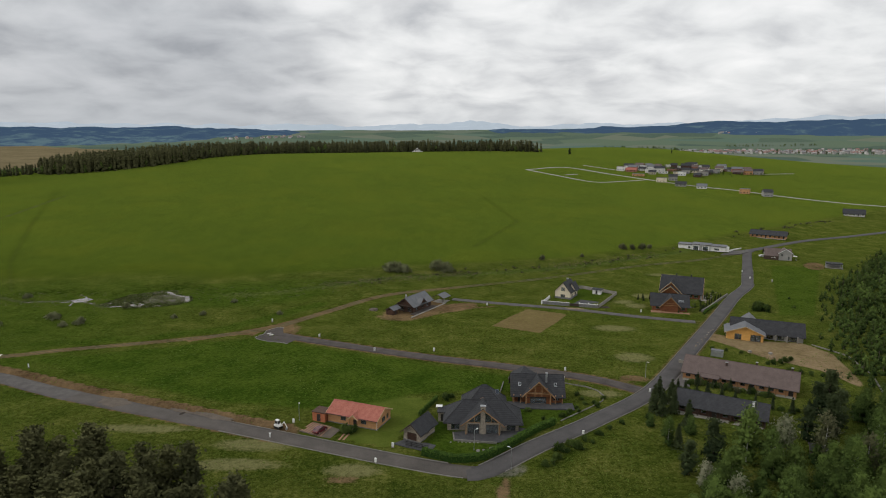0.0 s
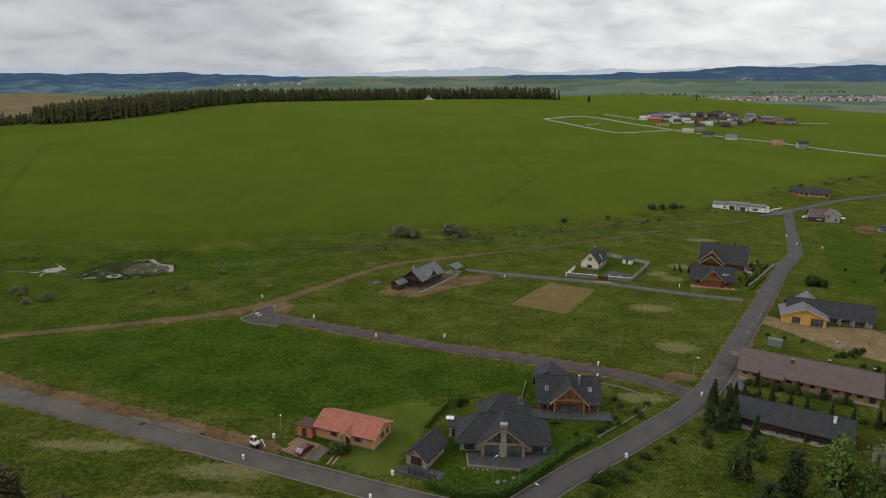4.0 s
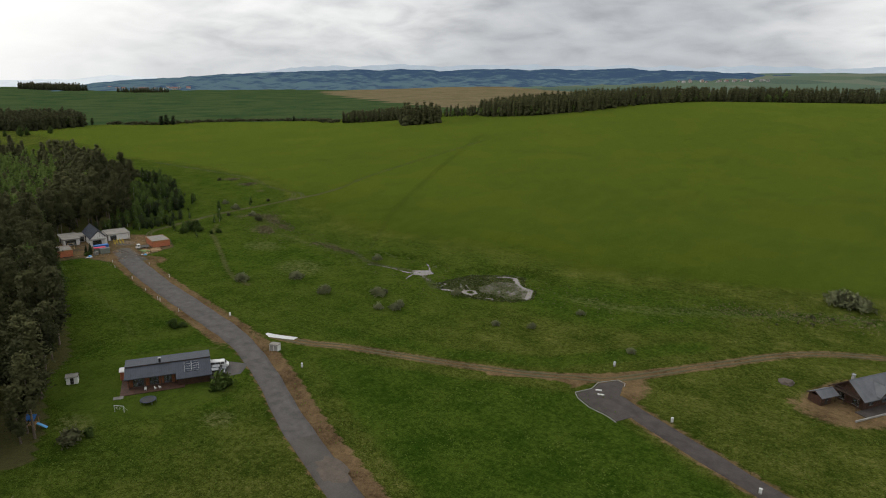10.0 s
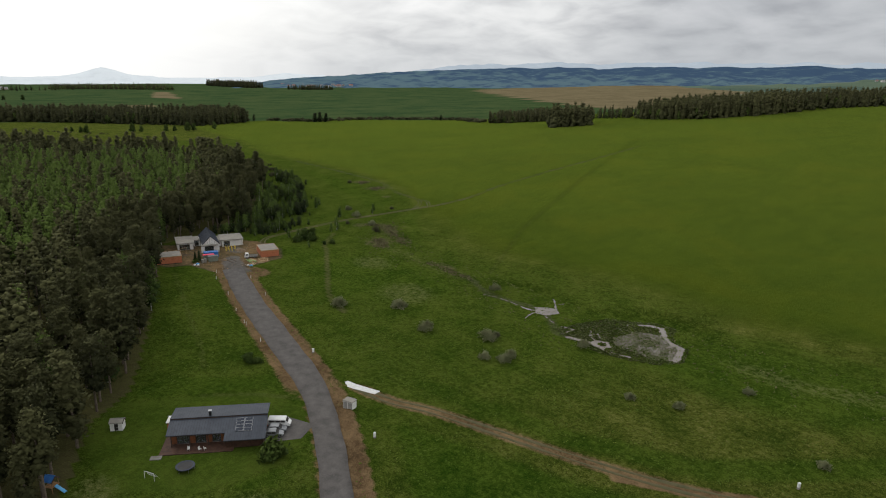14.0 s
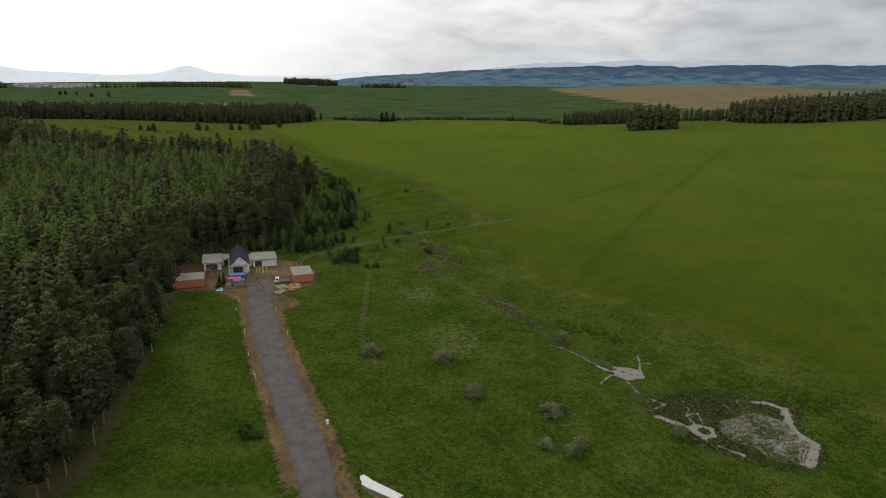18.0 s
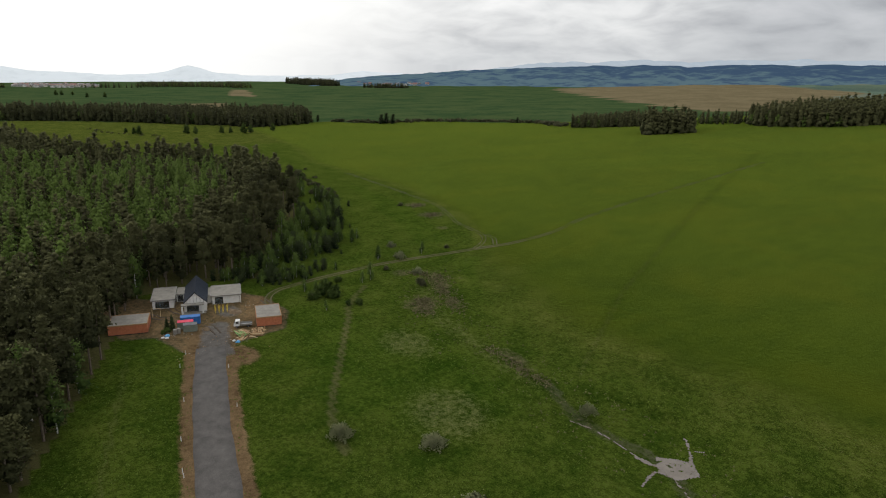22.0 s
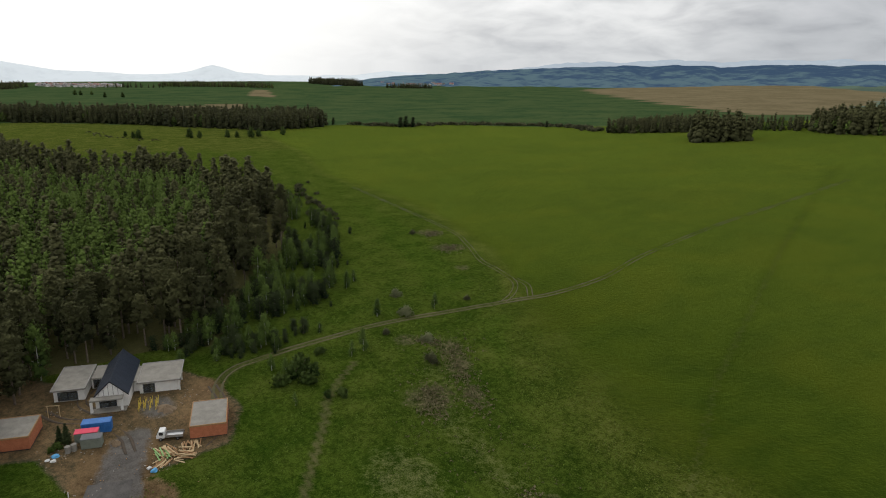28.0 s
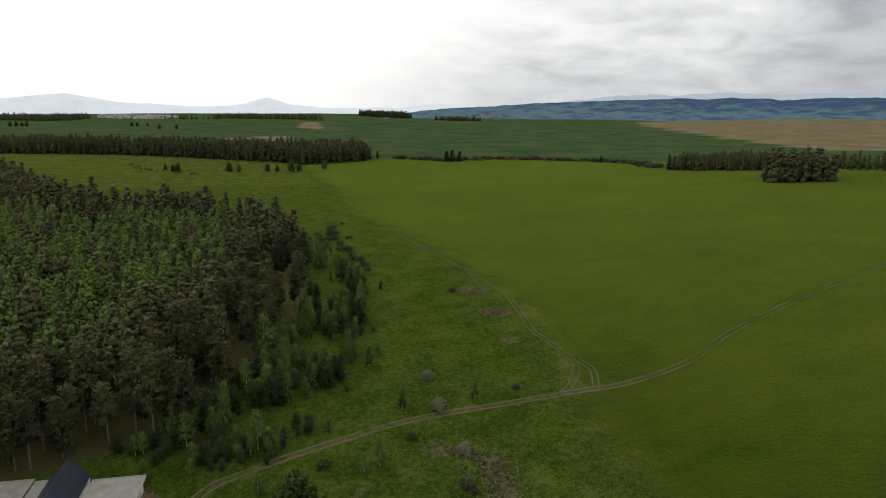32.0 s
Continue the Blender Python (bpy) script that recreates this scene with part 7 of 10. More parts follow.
def east_houses():
    h = long_house("long_house", 95.4, 197.8, -29.5, 32.0, 12.5, 2.8, 5.9, "brown_roof", "tan_brick", "long tan brick row house with a brown sheet roof", 12)
    for x in (-4.0, 4.5, 14.5):
        chimney(h, x, 0.4 if x > 0 else -2.0, 4.6, 6.8 if x > 0 else 6.0, "dark_timber", 0.55)
    gable_roof(h, -10.5, -5.5, -9.0, -5.6, 2.3, 2.9, "brown_roof", 0.2, 0.2, axis=0, gutters=False)
    b = long_house("long_house", 78.9, 172.4, -29.5, 22.5, 9.0, 2.9, 5.1, "slate", "dark_log", "long dark timber house with a black roof", 8)
    chimney(b, 8.0, -1.6, 4.2, 5.6, "white", 0.6)
    # back terrace storey towards the garden
    box_part("basement", -2.0, 11.0, -6.0, -4.8, -1.5, 0.0, "concrete", b)
    s = thing("garden_pavilion", 92.5, 147.5, -25, "dark timber garden pavilion with a flat-pitched roof", "pavilion")
    gable_roof(s, -2.2, 2.2, -2.0, 2.0, 2.1, 2.7, "slate", 0.4, 0.4, gutters=False, fascia="dark_timber")
    for x in (-2.0, 2.0):
        for y in (-1.8, 1.8):
            box_part("corner_post", x - 0.1, x + 0.1, y - 0.1, y + 0.1, 0, 2.1, "dark_timber", s)
    for y in (-1.9, 1.9):
        box_part("parapet", -1.9, 1.9, y - 0.05, y + 0.05, 0.1, 0.9, "dark_timber", s)
    box_part("parapet", 1.95, 2.05, -1.7, 1.7, 0.1, 0.9, "dark_timber", s)
    box_part("floor_deck", -2.2, 2.2, -2.0, 2.0, -0.2, 0.1, "dark_timber", s)
    slab("courtyard", [(65.5, 178.5), (70.5, 177.0), (77.5, 192.5), (81.0, 203.5), (77.0, 205.5)], "gravel", "grey gravel yard between road and long houses", "courtyard", 0.07, "structure")


def modern_house():
    h = thing("modern_house", 180.5, 445.0, -28.0, "low white modern house with flat roofs", "house")
    for x0, x1, y0, z, ops in ((-15.5, -6.5, -4.5, 3.1, [(W, -9.0, -7.6, 0.8, 2.0)]), (-6.2, 5.0, -6.0, 3.8, [(W, -5.4, -2.2, 0.2, 2.8), (W, 0.8, 4.0, 0.2, 2.8)]), (5.3, 15.0, -5.0, 3.3, [(W, 8.0, 11.0, 0.8, 2.0)])):
        block(h, x0, x1, y0, 4.5, 0, z, "white", front=ops)
        box_part("roof", x0 - 0.5, x1 + 0.5, y0 - 0.6, 5.0, z, z + 0.28, "grey_roof", h)
        box_part("roof_edge", x0 - 0.52, x1 + 0.52, y0 - 0.66, y0 - 0.6, z - 0.02, z + 0.3, "dark_timber", h)
    box_part("wall_pier", -1.6, 0.2, -6.3, -6.0, 0, 3.4, "grey_wall", h)
    box_part("wall_pier", 15.2, 17.0, -4.0, -1.0, 0, 3.4, "white", h)
    g = long_house("grey_house", 222.0, 424.5, -18.0, 15.0, 9.5, 3.2, 6.4, "brown_roof", "grey_wall", "grey house with a brown roof and white gable trim", 3)
    gable_roof(g, 0.0, 8.0, -6.6, 1.0, 4.6, 7.2, "brown_roof", 0.5, 0.4, axis=1, gable_mat="grey_wall", fascia="white_paint")
    block(g, 0.2, 7.8, -6.4, 1.0, 0, 4.6, "grey_wall", front=[(W, 1.4, 2.3, 2.6, 4.0), (W, 5.5, 6.4, 0.6, 2.2)])
    box_part("shop_wall", -9.0, -0.2, -7.2, -6.8, 0, 2.5, "dark_timber", g, "dark boarded screen wall")
    for k, w in enumerate((0.9, 1.2)):
        box_part("lettering_bar", -4.6 + 1.4 * k, -4.6 + 1.4 * k + w, -7.24, -7.2, 1.3, 1.6, "white_paint", g)
    box_part("awning", 8.6, 11.0, -6.0, -2.0, 2.5, 2.7, "white", g)
    for x, y in ((10.8, -5.8), (10.8, -2.2)):
        rod_part("awning_post", (x, y, 0), (x, y, 2.5), 0.06, "metal", g)
    l = long_house("long_house", 255.0, 503.0, -33.0, 25.0, 10.0, 3.0, 5.4, "slate", "tan_brick", "long tan row house with a dark roof beside the road", 8)
    c = thing("carport", 241.5, 393.5, -25.0, "open carport with a dark flat roof", "carport")
    box_part("roof", -4.5, 4.5, -3.5, 3.5, 2.6, 3.0, "slate", c)
    for x in (-4.2, 4.2):
        for y in (-3.2, 3.2):
            rod_part("carport_post", (x, y, -0.2), (x, y, 2.6), 0.12, "metal", c)
    box_part("back_wall", -4.2, 4.2, 3.1, 3.3, -0.2, 2.6, "grey_wall", c)
    box_part("floor_slab", -4.6, 4.6, -3.6, 3.6, -0.3, 0.1, "concrete", c)
    f = long_house("long_house", 408.0, 642.0, -30.0, 18.0, 10.0, 3.0, 6.4, "slate", "white", "white house with a dark roof near the far road", 5)
    slab("forecourt", [(186, 428), (200, 431), (211, 441), (216, 456), (207, 456), (196, 442)], "gravel", "grey gravel forecourt of the white house", "forecourt", 0.05, "structure")
    garden_wall("garden_wall", [(193.5, 437.5), (203.0, 447.0), (210.5, 452.0)], 0.8, 0.4, "white", "low white forecourt wall")


yellow_house()
east_houses()
modern_house()


# ---- the solar bungalow and the building site in the west ----
def solar_bungalow():
    h = thing("solar_bungalow", -155.0, 175.3, 60.5, "long low brick bungalow with a dark metal roof and solar panels", "house")
    block(h, 2.0, 9.6, -4.6, 5.6, 0, 2.5, "dark_log", right=[(D, -1.0, 0.2, 0.1, 2.1), (W, 2.0, 3.6, 0.9, 2.0)])
    block(h, -9.6, 1.7, -2.0, 5.6, 0, 2.5, "log", front=[(W, -8.4, -5.8, 0.2, 2.3), (W, -4.6, -2.4, 0.2, 2.3), (W, -1.2, 0.6, 0.2, 2.3)], left=[(W, 0, 1.6, 0.8, 2.2)])
    k = 1.9 / 6.5                                            # slope of the front roof

    def shed(x0, x1, y0, y1, z1, slope, name="roof"):
        return prism_part(name, [(y0, z1 - slope * (y1 - y0)), (y1, z1), (y1, z1 + 0.16), (y0, z1 + 0.16 - slope * (y1 - y0))], 0, x0, x1, "grey_solar_roof", h)
    shed(-10.2, 1.7, -3.4, 1.0, 4.1, k)
    shed(1.7, 10.2, -5.6, 1.0, 4.1, k)
    shed(-10.2, 10.2, 0.9, 6.2, 4.05, -0.06)
    prism_part("clerestory_wall", [(0.88, 4.1), (1.0, 4.1), (1.0, 4.42), (0.88, 4.42)], 0, -10.1, 10.1, "dark_timber", h)
    for x0, x1 in ((-9.6, -9.3), (9.3, 9.6)):
        prism_part("gable", [(-4.6 if x0 > 0 else -2.0, 2.5), (5.6, 2.5), (5.6, 3.75), (0.95, 4.05), (-4.6 if x0 > 0 else -2.0, 4.05 - k * (5.5 if x0 > 0 else 2.95))], 0, x0, x1, "dark_log", h)
    for x0, x1, y in ((-10.2, 1.7, -3.45), (1.7, 10.2, -5.65)):
        z = 4.1 - k * (1.0 - y)
        rod_part("gutter", (x0, y, z + 0.05), (x1, y, z + 0.05), 0.08, "black_metal", h)
    for x in (-9.2, -5.5, -1.8, 1.5):
        rod_part("porch_post", (x, -3.2, 0), (x, -3.2, 2.75), 0.12, "dark_timber", h)
    box_part("terrace", -11.2, 3.6, -6.0, -2.0, -0.2, 0.15, "dark_log", h, "brown timber terrace")
    box_part("terrace", -11.2, -9.6, -2.0, 4.6, -0.2, 0.15, "dark_log", h)
    box_part("terrace_step", -12.6, -10.4, -7.4, -6.0, -0.2, 0.12, "kerb", h)
    box_part("annex", -11.6, -9.9, 3.4, 6.0, 0, 2.2, "brick", h)
    box_part("annex_roof", -11.8, -9.8, 3.2, 6.2, 2.2, 2.35, "white", h)
    chimney(h, -2.0, 1.6, 4.2, 5.5, "black_metal", 0.5)
    sl = math.degrees(math.atan(k))
    for q in range(8):
        i, j = q % 4, q // 4
        y = -0.1 - 0.92 * i
        solar_panel(h, 4.6 + 1.75 * j, y, 4.27 + (y - 1.0) * k, sl, 1.65, 0.86)
    for q in range(4):
        solar_panel(h, 3.0 + 1.2 * q, 1.9, 4.17, 3.4, 1.1, 0.9)
    for q, (x, y) in enumerate(((-5.5, -4.9), (-3.2, -5.2), (-2.2, -5.0))):
        t = thing("patio_chair", -155.0, 175.3, 60.5 + 40 * q, "pale garden chair on the timber terrace", "chair", "patio chairs")
        t.matrix_basis = h.matrix_basis @ pose(x, y, 0.15, 0, 0, 60 * q)
        box_part("seat", -0.25, 0.25, -0.25, 0.25, 0.40, 0.46, "plastic_white", t)
        box_part("backrest", -0.25, 0.25, 0.2, 0.26, 0.46, 0.95, "plastic_white", t)
        for lx in (-0.2, 0.2):
            for ly in (-0.2, 0.2):
                rod_part("leg", (lx, ly, 0), (lx, ly, 0.4), 0.025, "metal", t, sides=4)


MAT["grey_solar_roof"] = material("standing_seam_roof", (0.030, 0.036, 0.048), (0.058, 0.068, 0.086), 0.5, 0.6, 8.0, 0.5, metal=0.3, rows=(0, 0.55), row_depth=0.4)
MAT["pink"] = material("pink_tarpaulin", (0.55, 0.03, 0.07), (0.72, 0.06, 0.12), 0.6, 1.0, 9.0, 0.2)
MAT["blue"] = material("blue_paint", (0.02, 0.10, 0.34), (0.05, 0.20, 0.50), 0.6, 1.0, 9.0, 0.2)
MAT["tarp_blue"] = material("light_blue_sheet", (0.06, 0.28, 0.55), (0.14, 0.42, 0.70), 0.6, 1.0, 9.0, 0.4)
MAT["yellow"] = material("yellow_formwork", (0.50, 0.36, 0.04), (0.72, 0.56, 0.10), 0.7, 1.0, 9.0, 0.2, per_object=0.5)
MAT["green_grey"] = material("green_grey_boards", (0.13, 0.15, 0.12), (0.22, 0.24, 0.20), 0.8, 1.0, 9.0, 0.2)
MAT["lime"] = material("lime_green_sheet", (0.16, 0.36, 0.10), (0.30, 0.52, 0.20), 0.6, 1.0, 9.0, 0.2)
MAT["rust"] = material("rusty_red_tank", (0.30, 0.04, 0.03), (0.48, 0.08, 0.06), 0.6, 1.0, 9.0, 0.2)
MAT["plastic_white"] = material("white_wrap", (0.50, 0.50, 0.48), (0.74, 0.74, 0.72), 0.5, 1.4, 9.0, 0.4)


def brick_garage(x, y, turn, l, w, label):
    g = thing("unfinished_garage", x, y, turn, label, "garage", "brick shells of the building site")
    for x0, x1, y0, y1 in ((-l / 2, l / 2, -w / 2, -w / 2 + 0.3), (-l / 2, l / 2, w / 2 - 0.3, w / 2), (-l / 2, -l / 2 + 0.3, -w / 2 + 0.3, w / 2 - 0.3), (l / 2 - 0.3, l / 2, -w / 2 + 0.3, w / 2 - 0.3)):
        box_part("wall", x0, x1, y0, y1, 0.15, 2.7, "brick", g)
    box_part("plinth", -l / 2 - 0.05, l / 2 + 0.05, -w / 2 - 0.05, w / 2 + 0.05, -0.2, 0.15, "black_metal", g)
    box_part("roof", -l / 2, l / 2, -w / 2, w / 2, 2.7, 2.95, "concrete", g)
    for x0, x1, y0, y1 in ((-l / 2 - 0.06, l / 2 + 0.06, -w / 2 - 0.06, -w / 2 + 0.14), (-l / 2 - 0.06, l / 2 + 0.06, w / 2 - 0.14, w / 2 + 0.06), (-l / 2 - 0.06, -l / 2 + 0.14, -w / 2 + 0.14, w / 2 - 0.14), (l / 2 - 0.14, l / 2 + 0.06, -w / 2 + 0.14, w / 2 - 0.14)):
        box_part("formwork_board", x0, x1, y0, y1, 2.72, 3.03, "timber", g)
    return g


def site_house():
    h = thing("unfinished_house", -309.7, 227.0, -13.3 - 180 + 180, "unfinished white gabled house with a blue-black roof and flat concrete wings", "house")
    # middle barn: front gable faces +x
    block(h, -9.0, 8.6, -3.4, 3.4, 0, 3.2, "white", right=[(W, -2.6, 1.0, 0.3, 2.6)], front=[(W, -4.0, -1.5, 0.3, 2.4)], back=[(W, -4.0, -1.5, 0.3, 2.4)])
    gable_roof(h, -9.0, 8.6, -3.4, 3.4, 3.2, 6.5, "blue_roof", 0.25, 0.15, gable_mat="white", gutters=False, fascia="black_metal")
    for k in range(6):
        y = -2.5 + k
        prism_part("batten", [(y - 0.06, 3.2), (y + 0.06, 3.2), (y + 0.06, 6.2 - abs(y) * 0.97), (y - 0.06, 6.2 - abs(y) * 0.97)], 0, 8.61, 8.68, "grey_wall", h)
    box_part("porch_roof", 8.7, 10.6, -4.2, 2.6, 2.8, 3.1, "concrete", h)
    for y in (-3.9, 2.3):
        box_part("porch_pillar", 10.0, 10.5, y - 0.25, y + 0.25, -0.1, 2.8, "white", h)
    box_part("porch_floor", 8.6, 10.8, -4.2, 3.2, -0.2, 0.15, "concrete", h)
    # left wing
    block(h, -8.6, 3.0, -13.2, -6.8, 0, 2.8, "white", right=[(W, -12.4, -8.2, 0.2, 2.4)], front=[(W, -6, -3, 0.3, 2.3)])
    box_part("roof", -9.2, 3.6, -13.6, -6.4, 2.8, 3.1, "concrete", h, "bare concrete roof slab")
    block(h, -8.6, -2.2, -6.3, -3.6, 0, 2.6, "white", right=[(W, -5.9, -4.2, 0.2, 2.3)])
    box_part("roof", -9.0, -1.8, -6.2, -3.8, 2.6, 2.85, "concrete", h, "bare concrete roof slab")
    # right wing
    block(h, -6.4, 3.2, 5.0, 13.6, 0, 2.8, "white", right=[(W, 5.8, 8.4, 0.2, 2.4)], back=[(W, -4, -1, 0.3, 2.3)])
    box_part("roof", -7.0, 3.8, 4.6, 14.2, 2.8, 3.1, "concrete", h, "bare concrete roof slab")
    block(h, -6.0, 1.6, 3.5, 4.7, 0, 2.6, "white")
    box_part("roof", -6.4, 2.0, 3.5, 4.6, 2.6, 2.85, "concrete", h, "bare concrete roof slab")
    for x, y in ((3.4, 13.9), (-2, 13.9)):
        box_part("porch_pillar", x - 0.15, x + 0.15, y - 0.15, y + 0.15, -0.1, 2.8, "white", h)
    brick_garage(-284.0, 243.2, -13.3, 10.8, 7.4, "brick garage shell with a bare concrete slab roof")
    brick_garage(-296.2, 205.2, -13.3, 8.8, 10.6, "low brick garage shell beside the pines")
    # stack of yellow formwork
    f = thing("formwork_stack", -297.6, 232.6, -13, "row of yellow formwork trestles on the gravel", "formwork")
    for k in range(12):
        for lean in (-1, 1):
            b = box_part("beam", -0.07, 0.07, -0.05, 0.05, -0.05, 2.0, "yellow", f)
            b.matrix_basis = pose(-1.6 + 1.3 * (k % 3) + 0.45 * lean, -2.3 + 1.2 * (k // 3) + R.uniform(-0.2, 0.2), 0.05, R.uniform(-6, 6), -24 * lean, R.uniform(-15, 15))
        bar = box_part("crossbar", -0.75, 0.75, -0.05, 0.05, -0.05, 0.05, "yellow", f)
        bar.matrix_basis = pose(-1.6 + 1.3 * (k % 3), -2.3 + 1.2 * (k // 3), 0.7 + 0.3 * (k % 2), 0, 0, R.uniform(-15, 15))
    # rims of the flat roofs
    for x0, x1, y0, y1 in ((-9.2, 3.6, -13.6, -6.4), (-7.0, 3.8, 4.6, 14.2)):
        for a0, a1, b0, b1 in ((x0, x1, y0 - 0.06, y0 + 0.12), (x0, x1, y1 - 0.12, y1 + 0.06), (x0 - 0.06, x0 + 0.12, y0 + 0.12, y1 - 0.12), (x1 - 0.12, x1 + 0.06, y0 + 0.12, y1 - 0.12)):
            box_part("roof_edge", a0, a1, b0, b1, 3.0, 3.22, "gravel_bed", h)


def container_yard():
    def container(x, y, turn, l, w, h, mat, label, roof=None, ribs=True):
        c = thing("site_container", x, y, turn, label, "container", "site containers")
        box_part("body", -l / 2, l / 2, -w / 2, w / 2, 0.1, h, mat, c, bevel=0.03)
        if ribs:
            n = int(l / 0.5)
            for k in range(n):
                u = -l / 2 + (k + 0.5) * l / n
                box_part("rib", u - 0.09, u + 0.09, -w / 2 - 0.05, -w / 2, 0.2, h - 0.15, mat, c)
        box_part("roof", -l / 2 - 0.06, l / 2 + 0.06, -w / 2 - 0.06, w / 2 + 0.06, h, h + 0.1, roof or mat, c)
        box_part("door", l / 2, l / 2 + 0.05, -w / 2 + 0.2, w / 2 - 0.2, 0.2, h - 0.2, mat, c)
        return c
    container(-292.0, 221.6, 76, 5.6, 2.2, 2.4, "blue", "blue steel shipping container on the site")
    container(-289.0, 219.6, 76, 4.4, 1.9, 2.2, "green_grey", "site hut with a bright pink sheet roof", "pink", False)
    container(-286.2, 220.4, 76, 3.8, 2.2, 2.2, "green_grey", "grey-green boarded site hut", "grey_roof", False)
    t = thing("tipper_truck", -282.0, 234.8, 252.0, "white pickup tipper truck with a drop-side bed", "truck")
    prism_part("cab", [(0.9, 0.6), (2.6, 0.6), (2.6, 1.25), (2.1, 2.15), (0.9, 2.2)], 1, -0.95, 0.95, "white_paint", t)
    prism_part("windscreen", [(2.16, 2.02), (2.58, 1.32), (2.60, 1.32), (2.19, 2.05)], 1, -0.85, 0.85, "frame_dark", t)
    for y in (-0.97, 0.955):
        box_part("side_window", 1.2, 2.0, y, y + 0.015, 1.35, 2.0, "frame_dark", t)
    box_part("bed", -2.7, 0.75, -1.0, 1.0, 0.75, 0.9, "metal", t)
    for y0, y1 in ((-1.02, -0.96), (0.96, 1.02)):
        box_part("side_board", -2.7, 0.75, y0, y1, 0.9, 1.3, "concrete", t)
    for x in (-2.72, 0.72):
        box_part("side_board", x, x + 0.06, -0.96, 0.96, 0.9, 1.3, "concrete", t)
    box_part("chassis", -2.5, 2.4, -0.4, 0.4, 0.4, 0.72, "black_metal", t)
    for x in (-1.6, 1.75):
        for y in (-0.85, 0.85):
            w = rod_part("wheel", (x, y - 0.12, 0.36), (x, y + 0.12, 0.36), 0.36, "black_metal", t, sides=14)
            rod_part("rim", (x, y - 0.14, 0.36), (x, y + 0.14, 0.36), 0.18, "metal", w, sides=10)
    for y in (-0.7, 0.7):
        box_part("headlight", 2.6, 2.63, y - 0.15, y + 0.15, 0.8, 1.0, "glass", t)

    def pile(x, y, mats, label, n, ln, seed):
        r = np.random.default_rng(seed)
        p = thing("timber_pile", x, y, r.uniform(0, 180), label, "pile", "site material piles")
        for k in range(n):
            b = box_part("plank", -ln / 2, ln / 2, -0.11, 0.11, -0.04, 0.04, mats[k % len(mats)], p)
            b.matrix_basis = pose(r.normal(0, 0.5), r.normal(0, 0.9), 0.06 + 0.05 * k / 2, 0, 0, r.normal(0, 14))
        return p
    pile(-276.2, 233.2, ["pale_timber", "lime", "timber"], "loose heap of pale planks and a lime green bundle", 34, 3.6, 3)
    pile(-273.6, 236.6, ["pale_timber", "timber", "pale_timber"], "sprawling heap of offcuts and boards", 30, 2.6, 8)
    pile(-277.0, 238.0, ["pale_timber", "timber"], "stack of pale boards by the brick garage", 18, 3.0, 4)
    pile(-273.2, 231.8, ["timber", "pale_timber"], "low heap of weathered planks", 14, 2.8, 5)

    def wrapped(x, y, s, mat, label):
        bm = bmesh.new()
        bmesh.ops.create_icosphere(bm, subdivisions=3, radius=0.8 * s)
        for v in bm.verts:
            v.co *= 1 + 0.35 * noise.noise(v.co * 1.7 + Vector((x, y, 0)))
            v.co.z = max(-0.1, v.co.z * 0.7)
        ob = part("wrapped_pallet", bm, mat, None)
        ob.matrix_basis = pose(x, y, z_at(x, y) + 0.05, 0, 0, x * 31)
        return tagged(ob, label, "bundle", "sheeted bundles")
    wrapped(-271.2, 230.4, 0.9, "tarp_blue", "bright blue crumpled plastic sheeting on a heap")
    wrapped(-272.6, 229.6, 0.6, "plastic_white", "white crumpled plastic sheeting on a heap")
    wrapped(-285.2, 213.8, 0.9, "tarp_blue", "bright blue sheeted bundle beside the track")
    wrapped(-283.6, 213.4, 0.7, "plastic_white", "white sheeted bundle beside the track")
    wrapped(-284.4, 212.4, 0.6, "plastic_white", "white rubble sacks beside the track")
    for k, (x, y) in enumerate(((-285.7, 216.0), (-286.1, 217.1))):
        c = thing("pipe_ring_stack", x, y, 0, "stack of grey concrete rings", "concrete ring", "concrete rings")
        for j in range(3):
            rod_part("ring", (0, 0, 0.5 * j), (0, 0, 0.47 + 0.5 * j), 0.55, "concrete", c, sides=14)
    s = thing("goal_frame", -302.5, 213.5, 70, "bare timber frame of a swing", "frame")
    rod_part("upright", (-1.2, 0, -0.1), (-1.2, 0, 2.8), 0.08, "pale_timber", s)
    rod_part("upright", (1.2, 0, -0.1), (1.2, 0, 2.8), 0.08, "pale_timber", s)
    rod_part("crossbar", (-1.4, 0, 2.8), (1.4, 0, 2.8), 0.08, "pale_timber", s)


solar_bungalow()
site_house()
container_yard()

# ---- gardens, single trees and shrubs ----
GROVE.kind("spruce", "spruce_tree", spruce(9, R, 17, 9, 6, 0.48, 0.21), "bark", "spruce", "young dark green spruce in a garden", "tree", "garden spruces")
GROVE.kind("broad", "broadleaf_tree", leafy(9, R, 44, 34, 0.30, 0.12, 0.32, 0.55, lump=0.95), "bark", "broad", "full broadleaf tree in green leaf", "tree", "green broadleaf trees")
GROVE.kind("broad2", "broadleaf_tree", leafy(8, R, 40, 34, 0.28, 0.10, 0.28, 0.6, lump=0.8), "bark", "birch", "fresh green broadleaf tree", "tree", "green broadleaf trees")
GROVE.kind("big_birch", "weeping_birch", leafy(14, R, 56, 38, 0.32, 0.08, 0.20, 0.6, lump=0.8), "birch_bark", "birch", "tall weeping birch with hanging green branches", "tree", "garden birches")
